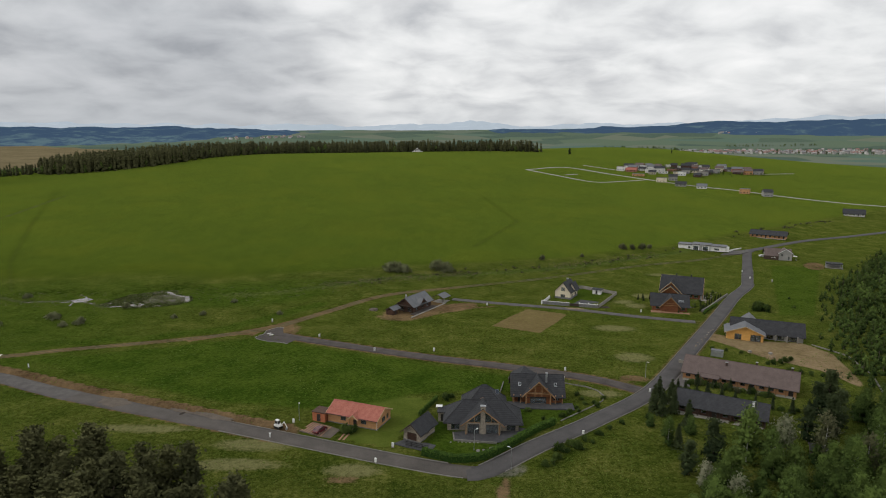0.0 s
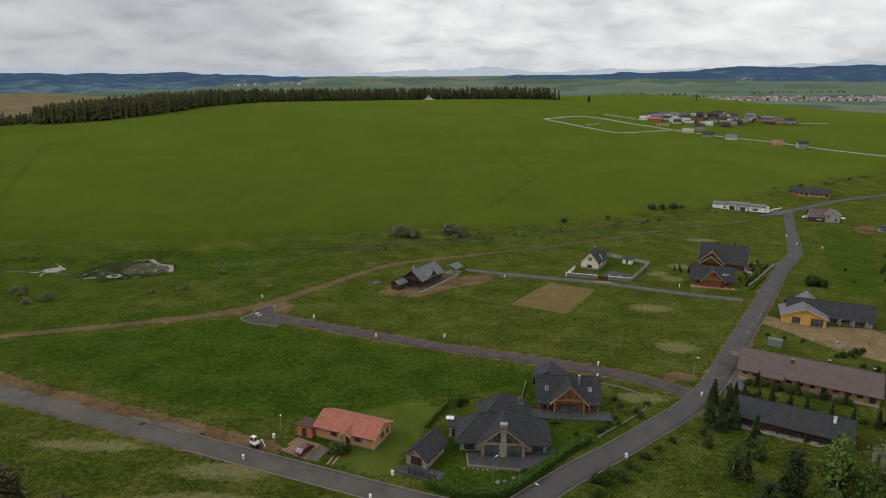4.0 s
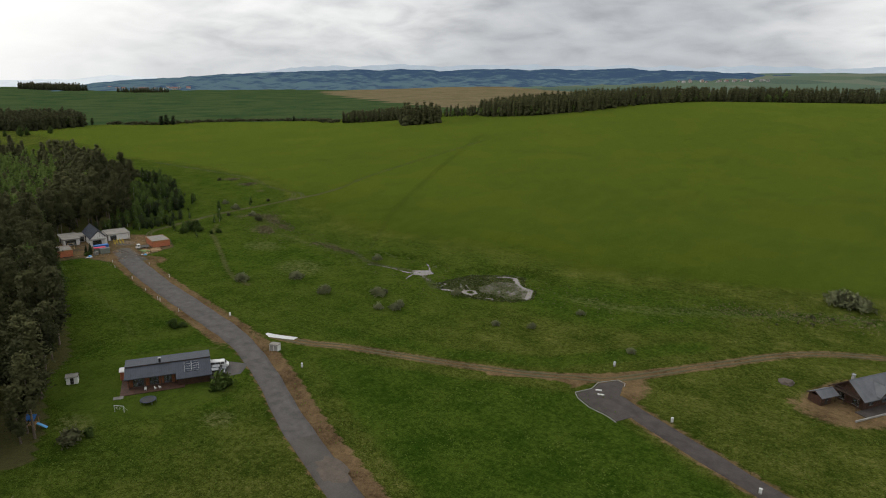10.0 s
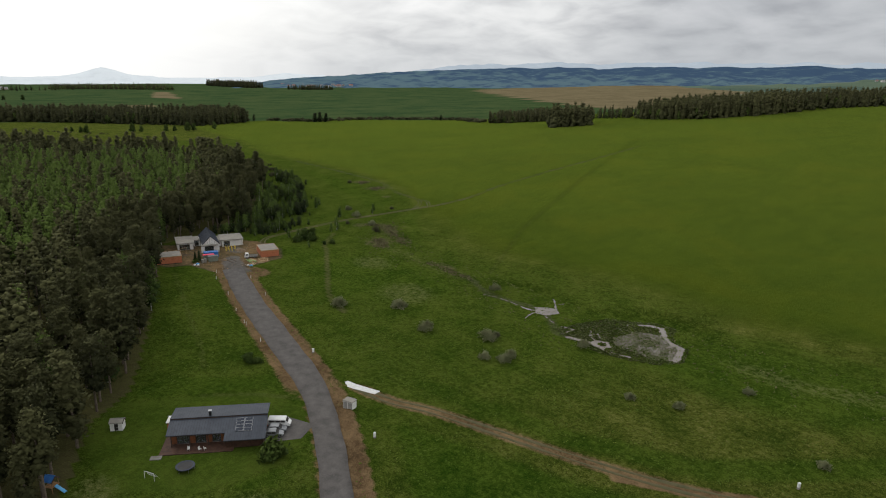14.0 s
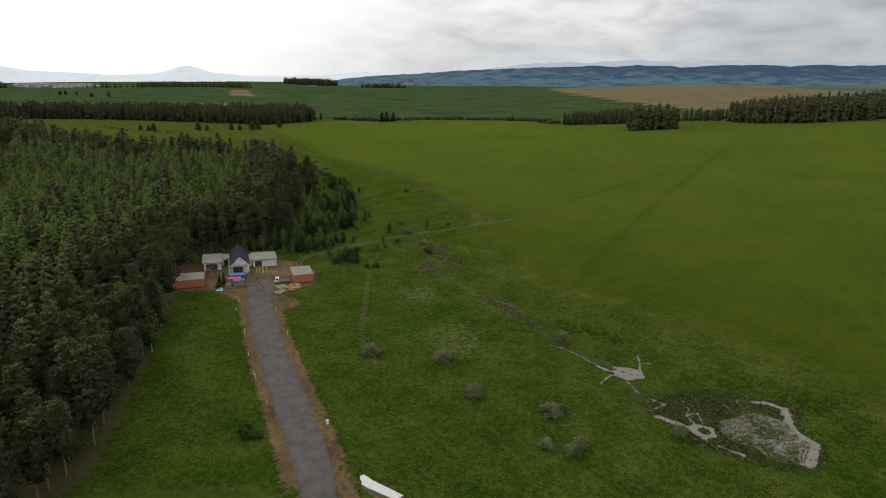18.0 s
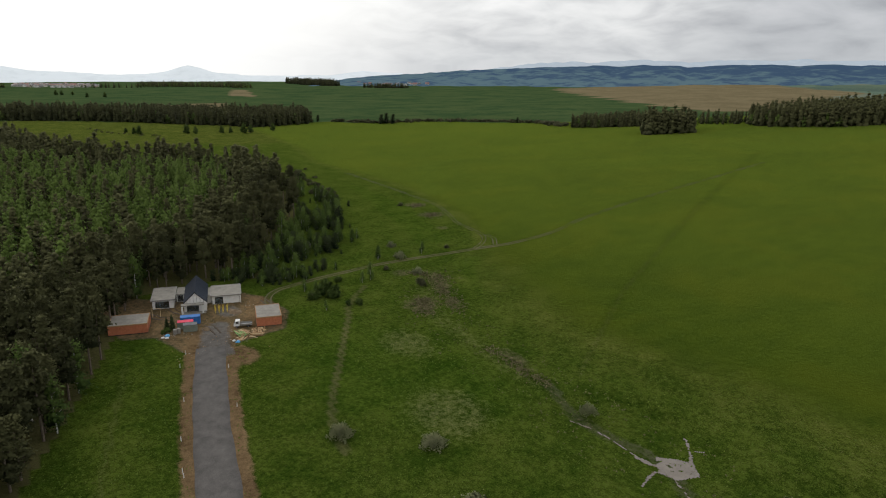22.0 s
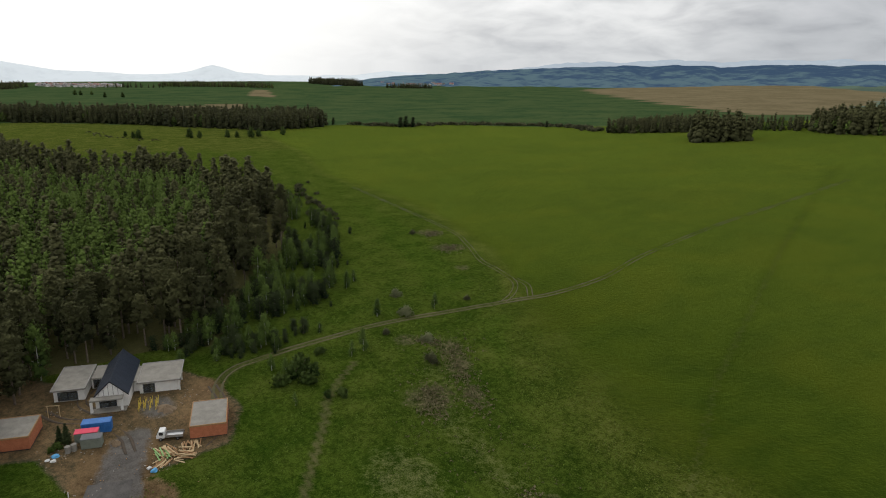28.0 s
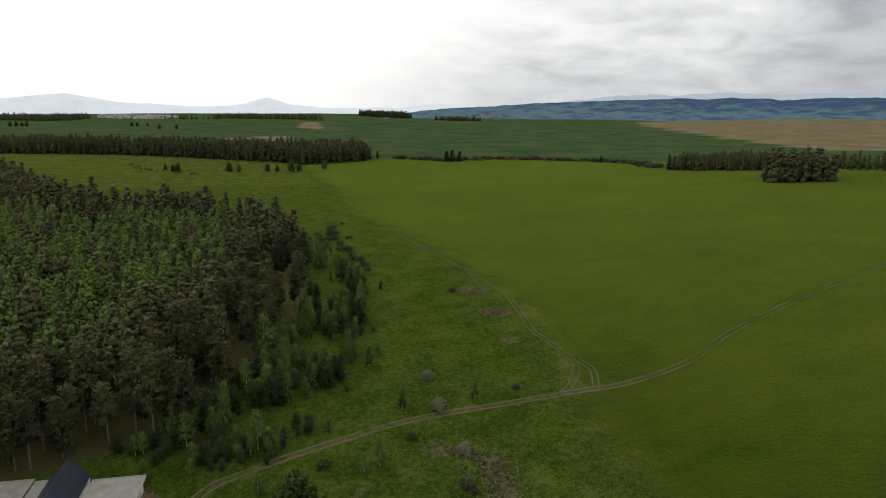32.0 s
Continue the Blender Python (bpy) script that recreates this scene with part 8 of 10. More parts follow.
GROVE.kind("grey_birch", "birch_tree", leafy(12, R, 44, 32, 0.28, 0.15, 0.22, 0.7, lump=0.6), "birch_bark", "olive", "grey-green birch with thin spring leaf", "tree", "garden birches")
GROVE.kind("blossom", "blossoming_tree", leafy(6.5, R, 36, 30, 0.26, 0.15, 0.32, 0.6, lump=0.6), "bark", "blossom", "fruit tree in pale blossom", "tree", "blossoming trees")
GROVE.kind("garden_pine", "garden_pine", pine(12, R, 52, 34, 0.36, 0.05, 3.0, 0.9), "bark", "spruce", "broad dark garden pine", "tree", "garden pines")
GROVE.kind("bush", "bush", shrub(2.4, R, 22, 26, 0.32), "bark", "broad", "round green bush in the meadow", "bush", "green bushes")
GROVE.kind("bare_bush", "willow_bush", shrub(2.8, R, 30, 28, 0.26, 0.8), "bark", "bare", "grey-brown rounded willow bush, barely in leaf", "bush", "willow bushes")
GROVE.kind("pale_bush", "willow_bush", shrub(2.6, R, 28, 26, 0.30, 0.7), "bark", "olive", "pale olive willow bush in new leaf", "bush", "willow bushes")

EAST_TREES = [("spruce", 60.1, 173.5, 0.95), ("spruce", 61.6, 170.5, 0.9), ("spruce", 65.3, 172.2, 0.85), ("big_birch", 57.0, 152.5, 0.55), ("spruce", 59.0, 151.0, 0.8), ("spruce", 66.2, 163.6, 0.9),
              ("garden_pine", 65.0, 144.5, 0.85), ("garden_pine", 57.0, 138.5, 0.7), ("big_birch", 73.0, 144.5, 0.95), ("big_birch", 77.0, 141.5, 0.75), ("blossom", 84.5, 149.5, 1.25), ("broad", 63.5, 131.5, 1.05),
              ("blossom", 62.0, 124.5, 1.0), ("grey_birch", 91.5, 144.5, 1.0), ("garden_pine", 110.5, 175.5, 0.95), ("garden_pine", 105.5, 172.0, 0.8), ("garden_pine", 93.5, 155.5, 0.8), ("garden_pine", 101.0, 158.5, 0.9),
              ("garden_pine", 106.0, 163.0, 0.9), ("broad", 75.0, 136.0, 0.8), ("broad2", 76.0, 128.5, 0.9), ("big_birch", 93.0, 136.5, 0.8), ("broad2", 56.0, 163.0, 0.45), ("broad2", 65.0, 158.5, 0.6),
              ("grey_birch", 97.5, 138.0, 0.85), ("broad2", 104.0, 145.0, 0.9), ("broad", 84.0, 131.5, 0.75), ("broad2", 88.5, 126.0, 0.9), ("broad", 95.0, 127.0, 0.9), ("broad2", 66.0, 121.0, 0.7), ("broad2", 57.0, 128.0, 0.55),
              ("blossom", 58.5, 132.5, 0.8), ("broad", 101.0, 132.0, 0.9), ("broad2", 108.0, 136.0, 1.0), ("broad", 112.0, 146.0, 0.9), ("broad2", 83.0, 122.0, 0.8), ("broad", 91.0, 119.0, 0.9), ("broad", 72.0, 118.0, 0.8), ("broad2", 51.5, 121.0, 0.6),
              ("broad2", 100.0, 120.0, 1.0), ("broad", 114.0, 128.0, 1.0), ("bush", 57.2, 168.0, 0.7), ("bush", 66.5, 150.0, 1.0), ("bush", 80.0, 152.0, 0.8), ("bush", 70.0, 152.5, 0.9), ("blossom", 67.0, 137.0, 0.6)]
for key, x, y, s in EAST_TREES:
    GROVE.plant(key, x, y, s, R.uniform(0.92, 1.08))
for x, y, s in ((29.1, 149.3, 0.8), (30.5, 148.2, 0.6), (32.5, 151.4, 0.75), (34.0, 150.0, 0.9), (36.7, 154.6, 0.6), (24.6, 141.3, 0.6), (26.5, 142.5, 0.5), (41.0, 157.9, 0.6), (44.8, 161.4, 0.5), (48.8, 164.9, 0.5), (28.0, 144.5, 0.7), (38.2, 153.0, 0.4), (-24.5, 157.2, 1.0), (-22.8, 157.8, 0.8)):
    GROVE.plant("bush", x, y, s)
for x, y, s in ((144.8, 288.5, 1.6), (147.0, 286.0, 1.3), (142.5, 285.5, 1.1), (163, 292, 0.5), (170, 310, 0.4)):
    GROVE.plant("bush", x, y, s)
for x, y, s in ((-210.7, 236.1, 0.9), (-197.5, 251.5, 0.95), (-177.1, 247.9, 0.85), (-160.4, 258.2, 0.9), (-146.1, 251.5, 0.7), (-150.5, 248.5, 0.6), (-29, 350, 1.5), (-25, 351, 1.5), (-21, 350, 1.3), (-3.5, 357, 1.5), (0.8, 354, 1.7), (-190, 289, 0.7), (-139, 277, 0.6), (-298, 305, 0.75), (-335, 312.5, 0.7), (-318, 308, 0.85), (-112, 262, 0.5), (-102, 268, 0.5), (-147, 255, 0.6), (-95, 288, 0.5), (-70, 270, 0.5)):
    GROVE.plant("bare_bush", x, y, s * 1.25, R.uniform(0.8, 1.0))
for x, y, s in ((-286, 299.3, 1.0), (-309, 297, 0.6), (61, 390, 1.1), (121, 432, 1.4), (128, 434, 1.2), (136, 436, 1.4), (142, 440, 1.0), (88, 404, 0.7), (-160, 262, 0.5), (-400, 352, 0.7), (-318, 330, 0.6), (-141.9, 145.9, 1.35)):
    GROVE.plant("pale_bush", x, y, s)
for x, y, s in ((-297, 266, 1.5), (-294, 262, 1.4), (-300, 268.5, 1.7), (-292, 268, 1.3), (-296, 271, 1.2), (-281.5, 273, 0.9), (-283, 270, 0.7), (-306, 276, 0.9), (-141.8, 182.0, 1.5), (-140.5, 180.2, 1.2), (-187.0, 195.0, 1.1), (-184.6, 196.4, 0.8), (-143, 150, 0.8)):
    GROVE.plant("bush", x, y, s, R.uniform(0.9, 1.1))
for x, y, s in ((-302, 287, 0.5), (-300.5, 283, 0.35), (-297, 264, 0.42), (-303, 262, 0.35), (-322, 300, 0.45), (-356, 306, 0.35), (-318, 318, 0.4), (-283, 262, 0.25)):
    GROVE.plant(("birch", 0), x, y, s)
for x, y, s in ((-911, 274, 0.5), (-882, 284, 0.8), (-890, 280, 0.6), (-873, 332, 0.9), (-868, 341, 0.7), (-867, 369, 0.7), (-863, 378, 0.6), (-856, 391, 1.0), (-860, 400, 0.8), (-874, 431, 0.8)):
    GROVE.plant("broad", x, y, s * 1.2)
for x, y, s in ((-2494, -77, 1.6), (-2488, -60, 1.7), (-2484, -46, 1.5), (-2481, -33, 1.7), (-2308, 248, 1.5), (-2299, 262, 1.4), (-2303, 290, 1.2), (-2099, 314, 1.3), (-2091, 356, 1.4)):
    GROVE.plant("broad", x, y, s)
for x, y, s in ((-922, 600, 1.1), (-926, 610, 1.2), (-918, 616, 1.1), (-932, 604, 1.0), (-996, 535, 0.8), (-838, 774, 0.7), (-430, 777, 0.5), (220, 1150, 0.9), (430, 1240, 0.5)):
    GROVE.plant("garden_pine", x, y, s)


def east_growth():
    """Fills the overgrown garden slope below the dark timber house."""
    r = np.random.default_rng(77)
    x, y = spots([(48, 112), (56, 126), (66, 130), (72, 138), (84, 142), (98, 146), (108, 152), (112, 168), (122, 176), (128, 150), (124, 112)], 5.4, r)
    for a, b in zip(x, y):
        if math.hypot(a - 92.5, b - 147.5) < 5:
            continue
        GROVE.plant(("broad", "broad2", "broad2", "broad", "big_birch")[int(r.integers(5))], a, b, r.uniform(0.45, 0.85), r.uniform(0.85, 1.15))


east_growth()


def thickets():
    r = np.random.default_rng(5)
    tmpl = {("t", k): re_leaf(leafy(8, r, 16, 8, 0.42, 0.02, 0.28, 0.6, lump=0.9), 1) for k in range(3)}
    tmpl.update({("u", k): re_leaf(leafy(7, r, 15, 8, 0.42, 0.02, 0.30, 0.6, lump=0.85), 2) for k in range(2)})
    tmpl[("s", 0)] = re_leaf(shrub(2.4, r, 12, 9, 0.42, 0.8), 3)
    x, y = spots(THICKET, 4.6, r)
    items = []
    for a, b in zip(x, y):
        edge = line_distance(np.array([a]), np.array([b]), np.array(THICKET[:9], float))[0][0]
        if edge > 48:
            continue
        if edge < 5 and r.uniform() < 0.5:
            continue
        key = ("t", int(r.integers(3))) if r.uniform() < 0.6 else ("u", int(r.integers(2)))
        items.append((key, a, b, r.uniform(0.4, 0.9) * (0.6 if edge < 8 else 1), r.uniform(0.8, 1.2), r.normal(-0.20, 0.13)))
    scatter_stuff("thicket", items, tmpl, ["bark", "broad", "birch", "olive"], "dense young broadleaf thicket on the slope", "thicket")
    # hedge rows out on the plain and along the brook
    items = []
    for pts, n, sz in (([(-985, 560), (-935, 612), (-940, 676), (-880, 770), (-800, 790), (-730, 760)], 330, 1.7), ([(-1000, 230), (-960, 250), (-900, 262), (-850, 300)], 30, 0.7), ([(-50, 325), (22, 356), (76, 380), (140, 420), (185, 450)], 50, 0.45), ([(230, 500), (300, 560), (360, 600)], 30, 0.7), ([(-560, 345), (-480, 330), (-440, 332)], 40, 1.0)):
        p = along(pts, 4.0)
        for k in range(n):
            q = p[int(r.integers(len(p)))] + r.normal(0, 5, 2)
            items.append((("s", 0), q[0], q[1], r.uniform(0.5, 1.3) * sz, r.uniform(0.8, 1.2), r.normal(0, 0.2)))
    scatter_stuff("field_shrubs", items, tmpl, ["bark", "broad", "birch", "olive"], "scattered olive shrubs along brook and field edges", "shrubs")


thickets()


def hedge(pts, h, w, label):
    """A clipped hedge: leaf sprays over a woody core, along corners in world metres."""
    p = along(pts, 0.35)
    r = np.random.default_rng(11)
    x0, y0 = p[0]
    ob = thing("hedge", x0, y0, 0, label, "hedge")
    sh = Shape()
    d = np.gradient(p, axis=0)
    d /= np.hypot(d[:, 0], d[:, 1])[:, None]
    n = np.stack([-d[:, 1], d[:, 0]], 1)
    for k in range(0, len(p)):
        m = 26
        a, z = r.uniform(-1, 1, m), r.uniform(0, 1, m)
        side = r.uniform(0, 1, m) < 0.6
        a = np.where(side, np.sign(a) * r.uniform(0.85, 1.02, m), a)
        z = np.where(side, z, r.uniform(0.93, 1.03, m))
        c = np.stack([p[k, 0] - x0 + n[k, 0] * a * w / 2, p[k, 1] - y0 + n[k, 1] * a * w / 2, z * h], 1)
        # hedge foot tinted darker than its top, shade kept in the tint
        sprays(sh, c, 0.06, 0.24, 0.25 + 0.45 * z + r.normal(0, 0.1, m), r, mat=0)
    c = new("foliage", shape_mesh("hedge_foliage", sh.arrays(), ["hedge"]))
    c.parent = ob
    bm = bmesh.new()
    for k in range(0, len(p) - 6, 6):
        a, b = p[k], p[k + 6]
        s, e = n[k] * w * 0.42, n[k + 6] * w * 0.42
        lo = [(a + s), (b + e), (b - e), (a - s)]
        v0 = [bm.verts.new((q[0] - x0, q[1] - y0, -0.1)) for q in lo]
        v1 = [bm.verts.new((q[0] - x0, q[1] - y0, h * 0.92)) for q in lo]
        bm.faces.new(v1)
        for i in range(4):
            bm.faces.new((v0[i], v0[(i + 1) % 4], v1[(i + 1) % 4], v1[i]))
    part("core", bm, "hedge", ob)
    return ob


hedge([(-4.3, 146.2), (2.7, 143.0), (8.9, 143.6), (13.0, 146.6), (16.3, 150.0), (24.7, 159.2), (30.5, 164.2)], 1.7, 1.5, "clipped bright green hedge along the bend of the road")
hedge([(116.0, 279.0), (121.0, 286.5), (129.0, 296.5)], 1.0, 0.7, "low dark hedge beside the log house terrace")
hedge([(-1.3, 179.6), (-3.7, 173.6), (-6.0, 168.0)], 1.3, 0.45, "narrow dark green hedge between bungalow lawn and villa")
for x, y, s in ((118.5, 287.5, 0.25), (120.5, 290.5, 0.28), (123.0, 293.5, 0.25), (125.5, 296.5, 0.3), (128.0, 300.0, 0.26), (131.0, 303.5, 0.3), (134.5, 308.0, 0.3), (116.5, 284.5, 0.25), (99.0, 300.5, 0.3), (96.5, 303.0, 0.28), (94.5, 305.0, 0.3), (101.5, 303.5, 0.28), (97.5, 307.5, 0.3), (105.5, 281.0, 0.2), (113.5, 296.0, 0.3), (116.0, 299.0, 0.35), (112.0, 300.5, 0.3), (137.5, 312.5, 0.25)):
    GROVE.plant("spruce", x, y, s, 1.1)
for x, y, s in ((71.5, 186.5, 0.5), (74.0, 187.0, 0.45), (76.5, 184.5, 0.4), (79.5, 184.0, 0.55), (82.5, 181.0, 0.5), (86.0, 180.0, 0.45), (91.0, 178.0, 0.4), (95.0, 176.0, 0.4), (99.0, 173.0, 0.5), (103.0, 172.0, 0.5)):
    GROVE.plant("spruce", x, y, s, 1.1)
for x, y, s in ((73, 189, 0.6), (75, 188, 0.7), (77.5, 187.5, 0.6), (80.5, 186, 0.7), (84, 184, 0.5), (88, 180, 0.5), (93, 177, 0.5), (97, 175, 0.5), (101, 174, 0.5), (72.0, 191.5, 0.5), (116, 207, 0.5), (119, 205.5, 0.6), (122, 204, 0.6), (125, 203, 0.5), (38.5, 172.0, 0.5), (44.5, 178.0, 0.5), (48, 182, 0.45), (40.5, 184, 0.5), (35.5, 170.5, 0.35), (1.2, 180.0, 0.8), (3.0, 181.2, 0.6)):
    GROVE.plant("bush", x, y, s)


# ---- posts, lamps, cabinets ----
def street_lamp(x, y, turn, label="grey street lamp on a slim steel pole"):
    l = thing("street_lamp", x, y, turn, label, "lamp", "street lamps")
    rod_part("base", (0, 0, -0.1), (0, 0, 0.5), 0.11, "metal", l, sides=8)
    rod_part("pole", (0, 0, 0.5), (0, 0, 5.2), 0.06, "metal", l, sides=8, r1=0.045)
    rod_part("arm", (0, 0, 5.15), (0.7, 0, 5.35), 0.035, "metal", l)
    box_part("lamp_head", 0.5, 1.15, -0.13, 0.13, 5.3, 5.42, "white_paint", l, bevel=0.02)


for x, y, a in ((16.4, 139.6, 150), (66.0, 200.2, -60), (-38.1, 164.2, -70), (8.2, 148.6, 40)):
    street_lamp(x, y, a)

POSTS = [(-46.9, 238.8), (-24.1, 222.9), (-2.8, 223.7), (40.9, 205.0), (-70.1, 258.9), (-43.3, 154.0), (-15.2, 141.6), (-11.8, 149.6), (36.9, 157.8), (20.6, 290.2), (63.4, 187.2), (88.8, 281.2),
         (-182.1, 211.7), (-134.8, 202.0), (-39.3, 162.6), (172.5, 356.5), (181.5, 349.5), (176.5, 375), (60, 318), (39, 197)]
cab = thing("meter_cabinet", *POSTS[0], 20, "white plastic meter cabinet on a plinth beside the lane", "cabinet", "meter cabinets")
box_part("plinth", -0.30, 0.30, -0.2, 0.2, -0.1, 0.30, "concrete", cab)
body = box_part("body", -0.28, 0.28, -0.17, 0.17, 0.30, 1.2, "white_paint", cab, bevel=0.02)
box_part("door", -0.24, 0.24, -0.19, -0.17, 0.36, 1.12, "plastic_white", cab)
box_part("lid", -0.31, 0.31, -0.21, 0.21, 1.2, 1.26, "white_paint", cab)
for k, (x, y) in enumerate(POSTS[1:]):
    copy_thing(cab, pose(x, y, z_at(x, y), 0, 0, 25 * k))
STAKES = [(-269.9, 215.9), (-243.1, 210.4), (-214.3, 204.7), (-212.5, 204.6), (-234.7, 220.6), (-256, 224), (-226, 206.6), (-198, 203.0), (-262, 213)]
st = thing("marker_post", *STAKES[0], 0, "short white plastic marker post in bare earth", "post", "marker posts")
rod_part("shaft", (0, 0, -0.1), (0, 0, 1.2), 0.09, "white_paint", st, sides=8)
rod_part("cap", (0, 0, 1.2), (0, 0, 1.28), 0.10, "timber", st, sides=8)
for x, y in STAKES[1:]:
    copy_thing(st, pose(x, y, z_at(x, y)))


# ---- vehicles ----
def car(x, y, turn, paint, label, l=4.3, w=1.75, h=1.5, van=False):
    c = thing("van" if van else "car", x, y, turn, label, "van" if van else "car", lift=0.06)
    k = l / 4.3
    if van:
        outline = [(-2.1 * k, 0.35), (2.1 * k, 0.35), (2.15 * k, 0.9), (1.75 * k, 1.1), (1.2 * k, h), (-2.05 * k, h), (-2.15 * k, 0.9)]
    else:
        outline = [(-2.1 * k, 0.35), (2.1 * k, 0.35), (2.12 * k, 0.7), (1.1 * k, 0.92), (0.45 * k, h), (-1.35 * k, h), (-2.0 * k, 0.95), (-2.15 * k, 0.7)]
    bm = bmesh.new()
    add_prism(bm, outline, 1, -w / 2, w / 2)
    bmesh.ops.bevel(bm, geom=list(bm.edges), offset=0.07, segments=2, affect="EDGES")
    part("body", bm, paint, c)
    a, b = (outline[3], outline[4])
    box_part("windscreen", -0.02, 0.02, -w / 2 + 0.12, w / 2 - 0.12, -0.42 if not van else -0.3, 0.30, "frame_dark", c).matrix_basis = pose((a[0] + b[0]) / 2 + 0.02, 0, (a[1] + b[1]) / 2 + 0.02, 0, math.degrees(math.atan2(b[0] - a[0], b[1] - a[1])), 0)
    for sgn in (-1, 1):
        for u0, u1 in (((-1.3, -0.4), (-0.3, 0.55)) if not van else ((-1.8, -0.7), (-0.6, 0.4), (0.5, 1.25))):
            y0 = sgn * w / 2
            box_part("side_window", u0 * k, u1 * k, min(y0, y0 + sgn * 0.012), max(y0, y0 + sgn * 0.012), h * 0.66, h * 0.9, "frame_dark", c)
    box_part("rear_window", outline[-2][0] - 0.04 if van else -1.72 * k, (outline[-2][0] - 0.02) if van else -1.66 * k, -w / 2 + 0.2, w / 2 - 0.2, h * 0.68, h * 0.88, "frame_dark", c)
    for xx in (-1.3 * k, 1.35 * k):
        for sgn in (-1, 1):
            wh = rod_part("wheel", (xx, sgn * (w / 2 - 0.2), 0.32), (xx, sgn * (w / 2 + 0.01), 0.32), 0.32, "black_metal", c, sides=16)
            rod_part("rim", (xx, sgn * (w / 2), 0.32), (xx, sgn * (w / 2 + 0.025), 0.32), 0.19, "metal", wh, sides=10)
    for sgn in (-1, 1):
        box_part("headlight", 2.08 * k, 2.16 * k, sgn * w * 0.36 - 0.15, sgn * w * 0.36 + 0.15, 0.62, 0.76, "glass", c)
        box_part("tail_light", -2.19 * k, -2.1 * k, sgn * w * 0.38 - 0.1, sgn * w * 0.38 + 0.1, 0.75, 0.95, "rust", c)
    return c


MAT["maroon"] = material("maroon_car_paint", (0.06, 0.008, 0.012), (0.10, 0.014, 0.02), 0.25, 1.0, 9.0, 0.0, spec=0.6)
MAT["silver"] = material("silver_car_paint", (0.25, 0.26, 0.27), (0.33, 0.34, 0.35), 0.3, 1.0, 9.0, 0.0, metal=0.5)
car(-31.3, 157.6, 62, "maroon", "dark red hatchback parked on red paving")
car(-151.7, 187.6, 53, "white_paint", "white passenger van parked at the end of the bungalow", 5.1, 1.95, 1.95, True)
car(-150.0, 186.2, 55, "silver", "silver car parked beside a white van")
car(-148.5, 184.8, 57, "silver", "grey car parked beside a white van")
car(213.5, 427.0, 0, "white_paint", "white car parked beside the grey house")
slab("driveway", [(-152.5, 181.5), (-147.0, 182.5), (-144.0, 189.0), (-147.5, 194.0), (-155.5, 190.0)], "gravel", "pale gravel driveway beside the solar bungalow", "driveway", 0.04, "structure")


def excavator():
    e = thing("mini_excavator", -42.6, 159.8, -35, "white mini excavator parked on the earth verge", "excavator")
    for y in (-0.6, 0.6):
        bm = bmesh.new()
        add_prism(bm, [(-1.0, 0.2), (-0.8, 0.0), (0.8, 0.0), (1.0, 0.2), (0.8, 0.45), (-0.8, 0.45)], 1, y - 0.17, y + 0.17)
        part("track", bm, "black_metal", e)
    box_part("deck", -1.0, 0.9, -0.7, 0.7, 0.5, 1.0, "white_paint", e, bevel=0.05)
    cabin = box_part("cab", -0.6, 0.5, -0.65, 0.2, 1.0, 2.3, "white_paint", e, bevel=0.04)
    box_part("cab_window", 0.5, 0.52, -0.58, 0.13, 1.3, 2.15, "frame_dark", cabin)
    box_part("cab_window", -0.5, 0.4, -0.67, -0.65, 1.35, 2.15, "frame_dark", cabin)
    rod_part("boom", (0.8, 0.35, 0.9), (1.9, 0.35, 2.0), 0.12, "white_paint", e)
    rod_part("stick", (1.9, 0.35, 2.0), (2.8, 0.35, 0.9), 0.1, "white_paint", e)
    prism_part("bucket", [(2.6, 0.1), (3.0, 0.15), (3.0, 0.7), (2.75, 0.9)], 1, 0.1, 0.6, "metal", e)


excavator()


# ---- garden things ----
def trampoline(x, y):
    t = thing("trampoline", x, y, 0, "round dark blue-rimmed trampoline on the lawn", "trampoline")
    bm = bmesh.new()
    bmesh.ops.create_cone(bm, cap_ends=True, segments=28, radius1=1.5, radius2=1.5, depth=0.04, matrix=Matrix.Translation((0, 0, 0.8)))
    part("jumping_mat", bm, "black_metal", t)
    bm = bmesh.new()
    n = 28
    ring = [[bm.verts.new((r * math.cos(2 * math.pi * k / n), r * math.sin(2 * math.pi * k / n), z)) for k in range(n)] for r, z in ((1.45, 0.83), (1.85, 0.84), (1.87, 0.76), (1.45, 0.78))]
    for a, b in zip(ring, ring[1:] + ring[:1]):
        for k in range(n):
            bm.faces.new((a[k], a[(k + 1) % n], b[(k + 1) % n], b[k]))
    part("rim_pad", bm, "blue_roof", t)
    for k in range(6):
        q = 2 * math.pi * k / 6
        rod_part("leg", (1.75 * math.cos(q), 1.75 * math.sin(q), -0.05), (1.75 * math.cos(q), 1.75 * math.sin(q), 0.8), 0.035, "metal", t)


trampoline(-147.5, 165.6)
s = thing("garden_shed", -171.5, 158.6, 60, "small white garden shed on the lawn", "shed")
block(s, -1.3, 1.3, -1.0, 1.0, 0, 1.9, "white", front=[(D, -0.4, 0.4, 0.05, 1.7)])
gable_roof(s, -1.3, 1.3, -1.0, 1.0, 1.9, 2.3, "concrete", 0.15, 0.15, gable_mat="white", gutters=False)
s = thing("transformer_box", -149.4, 204.4, 25, "pale grey transformer cabin beside the trench", "transformer")
box_part("body", -1.3, 1.3, -0.9, 0.9, -0.1, 1.9, "white", s, bevel=0.03)
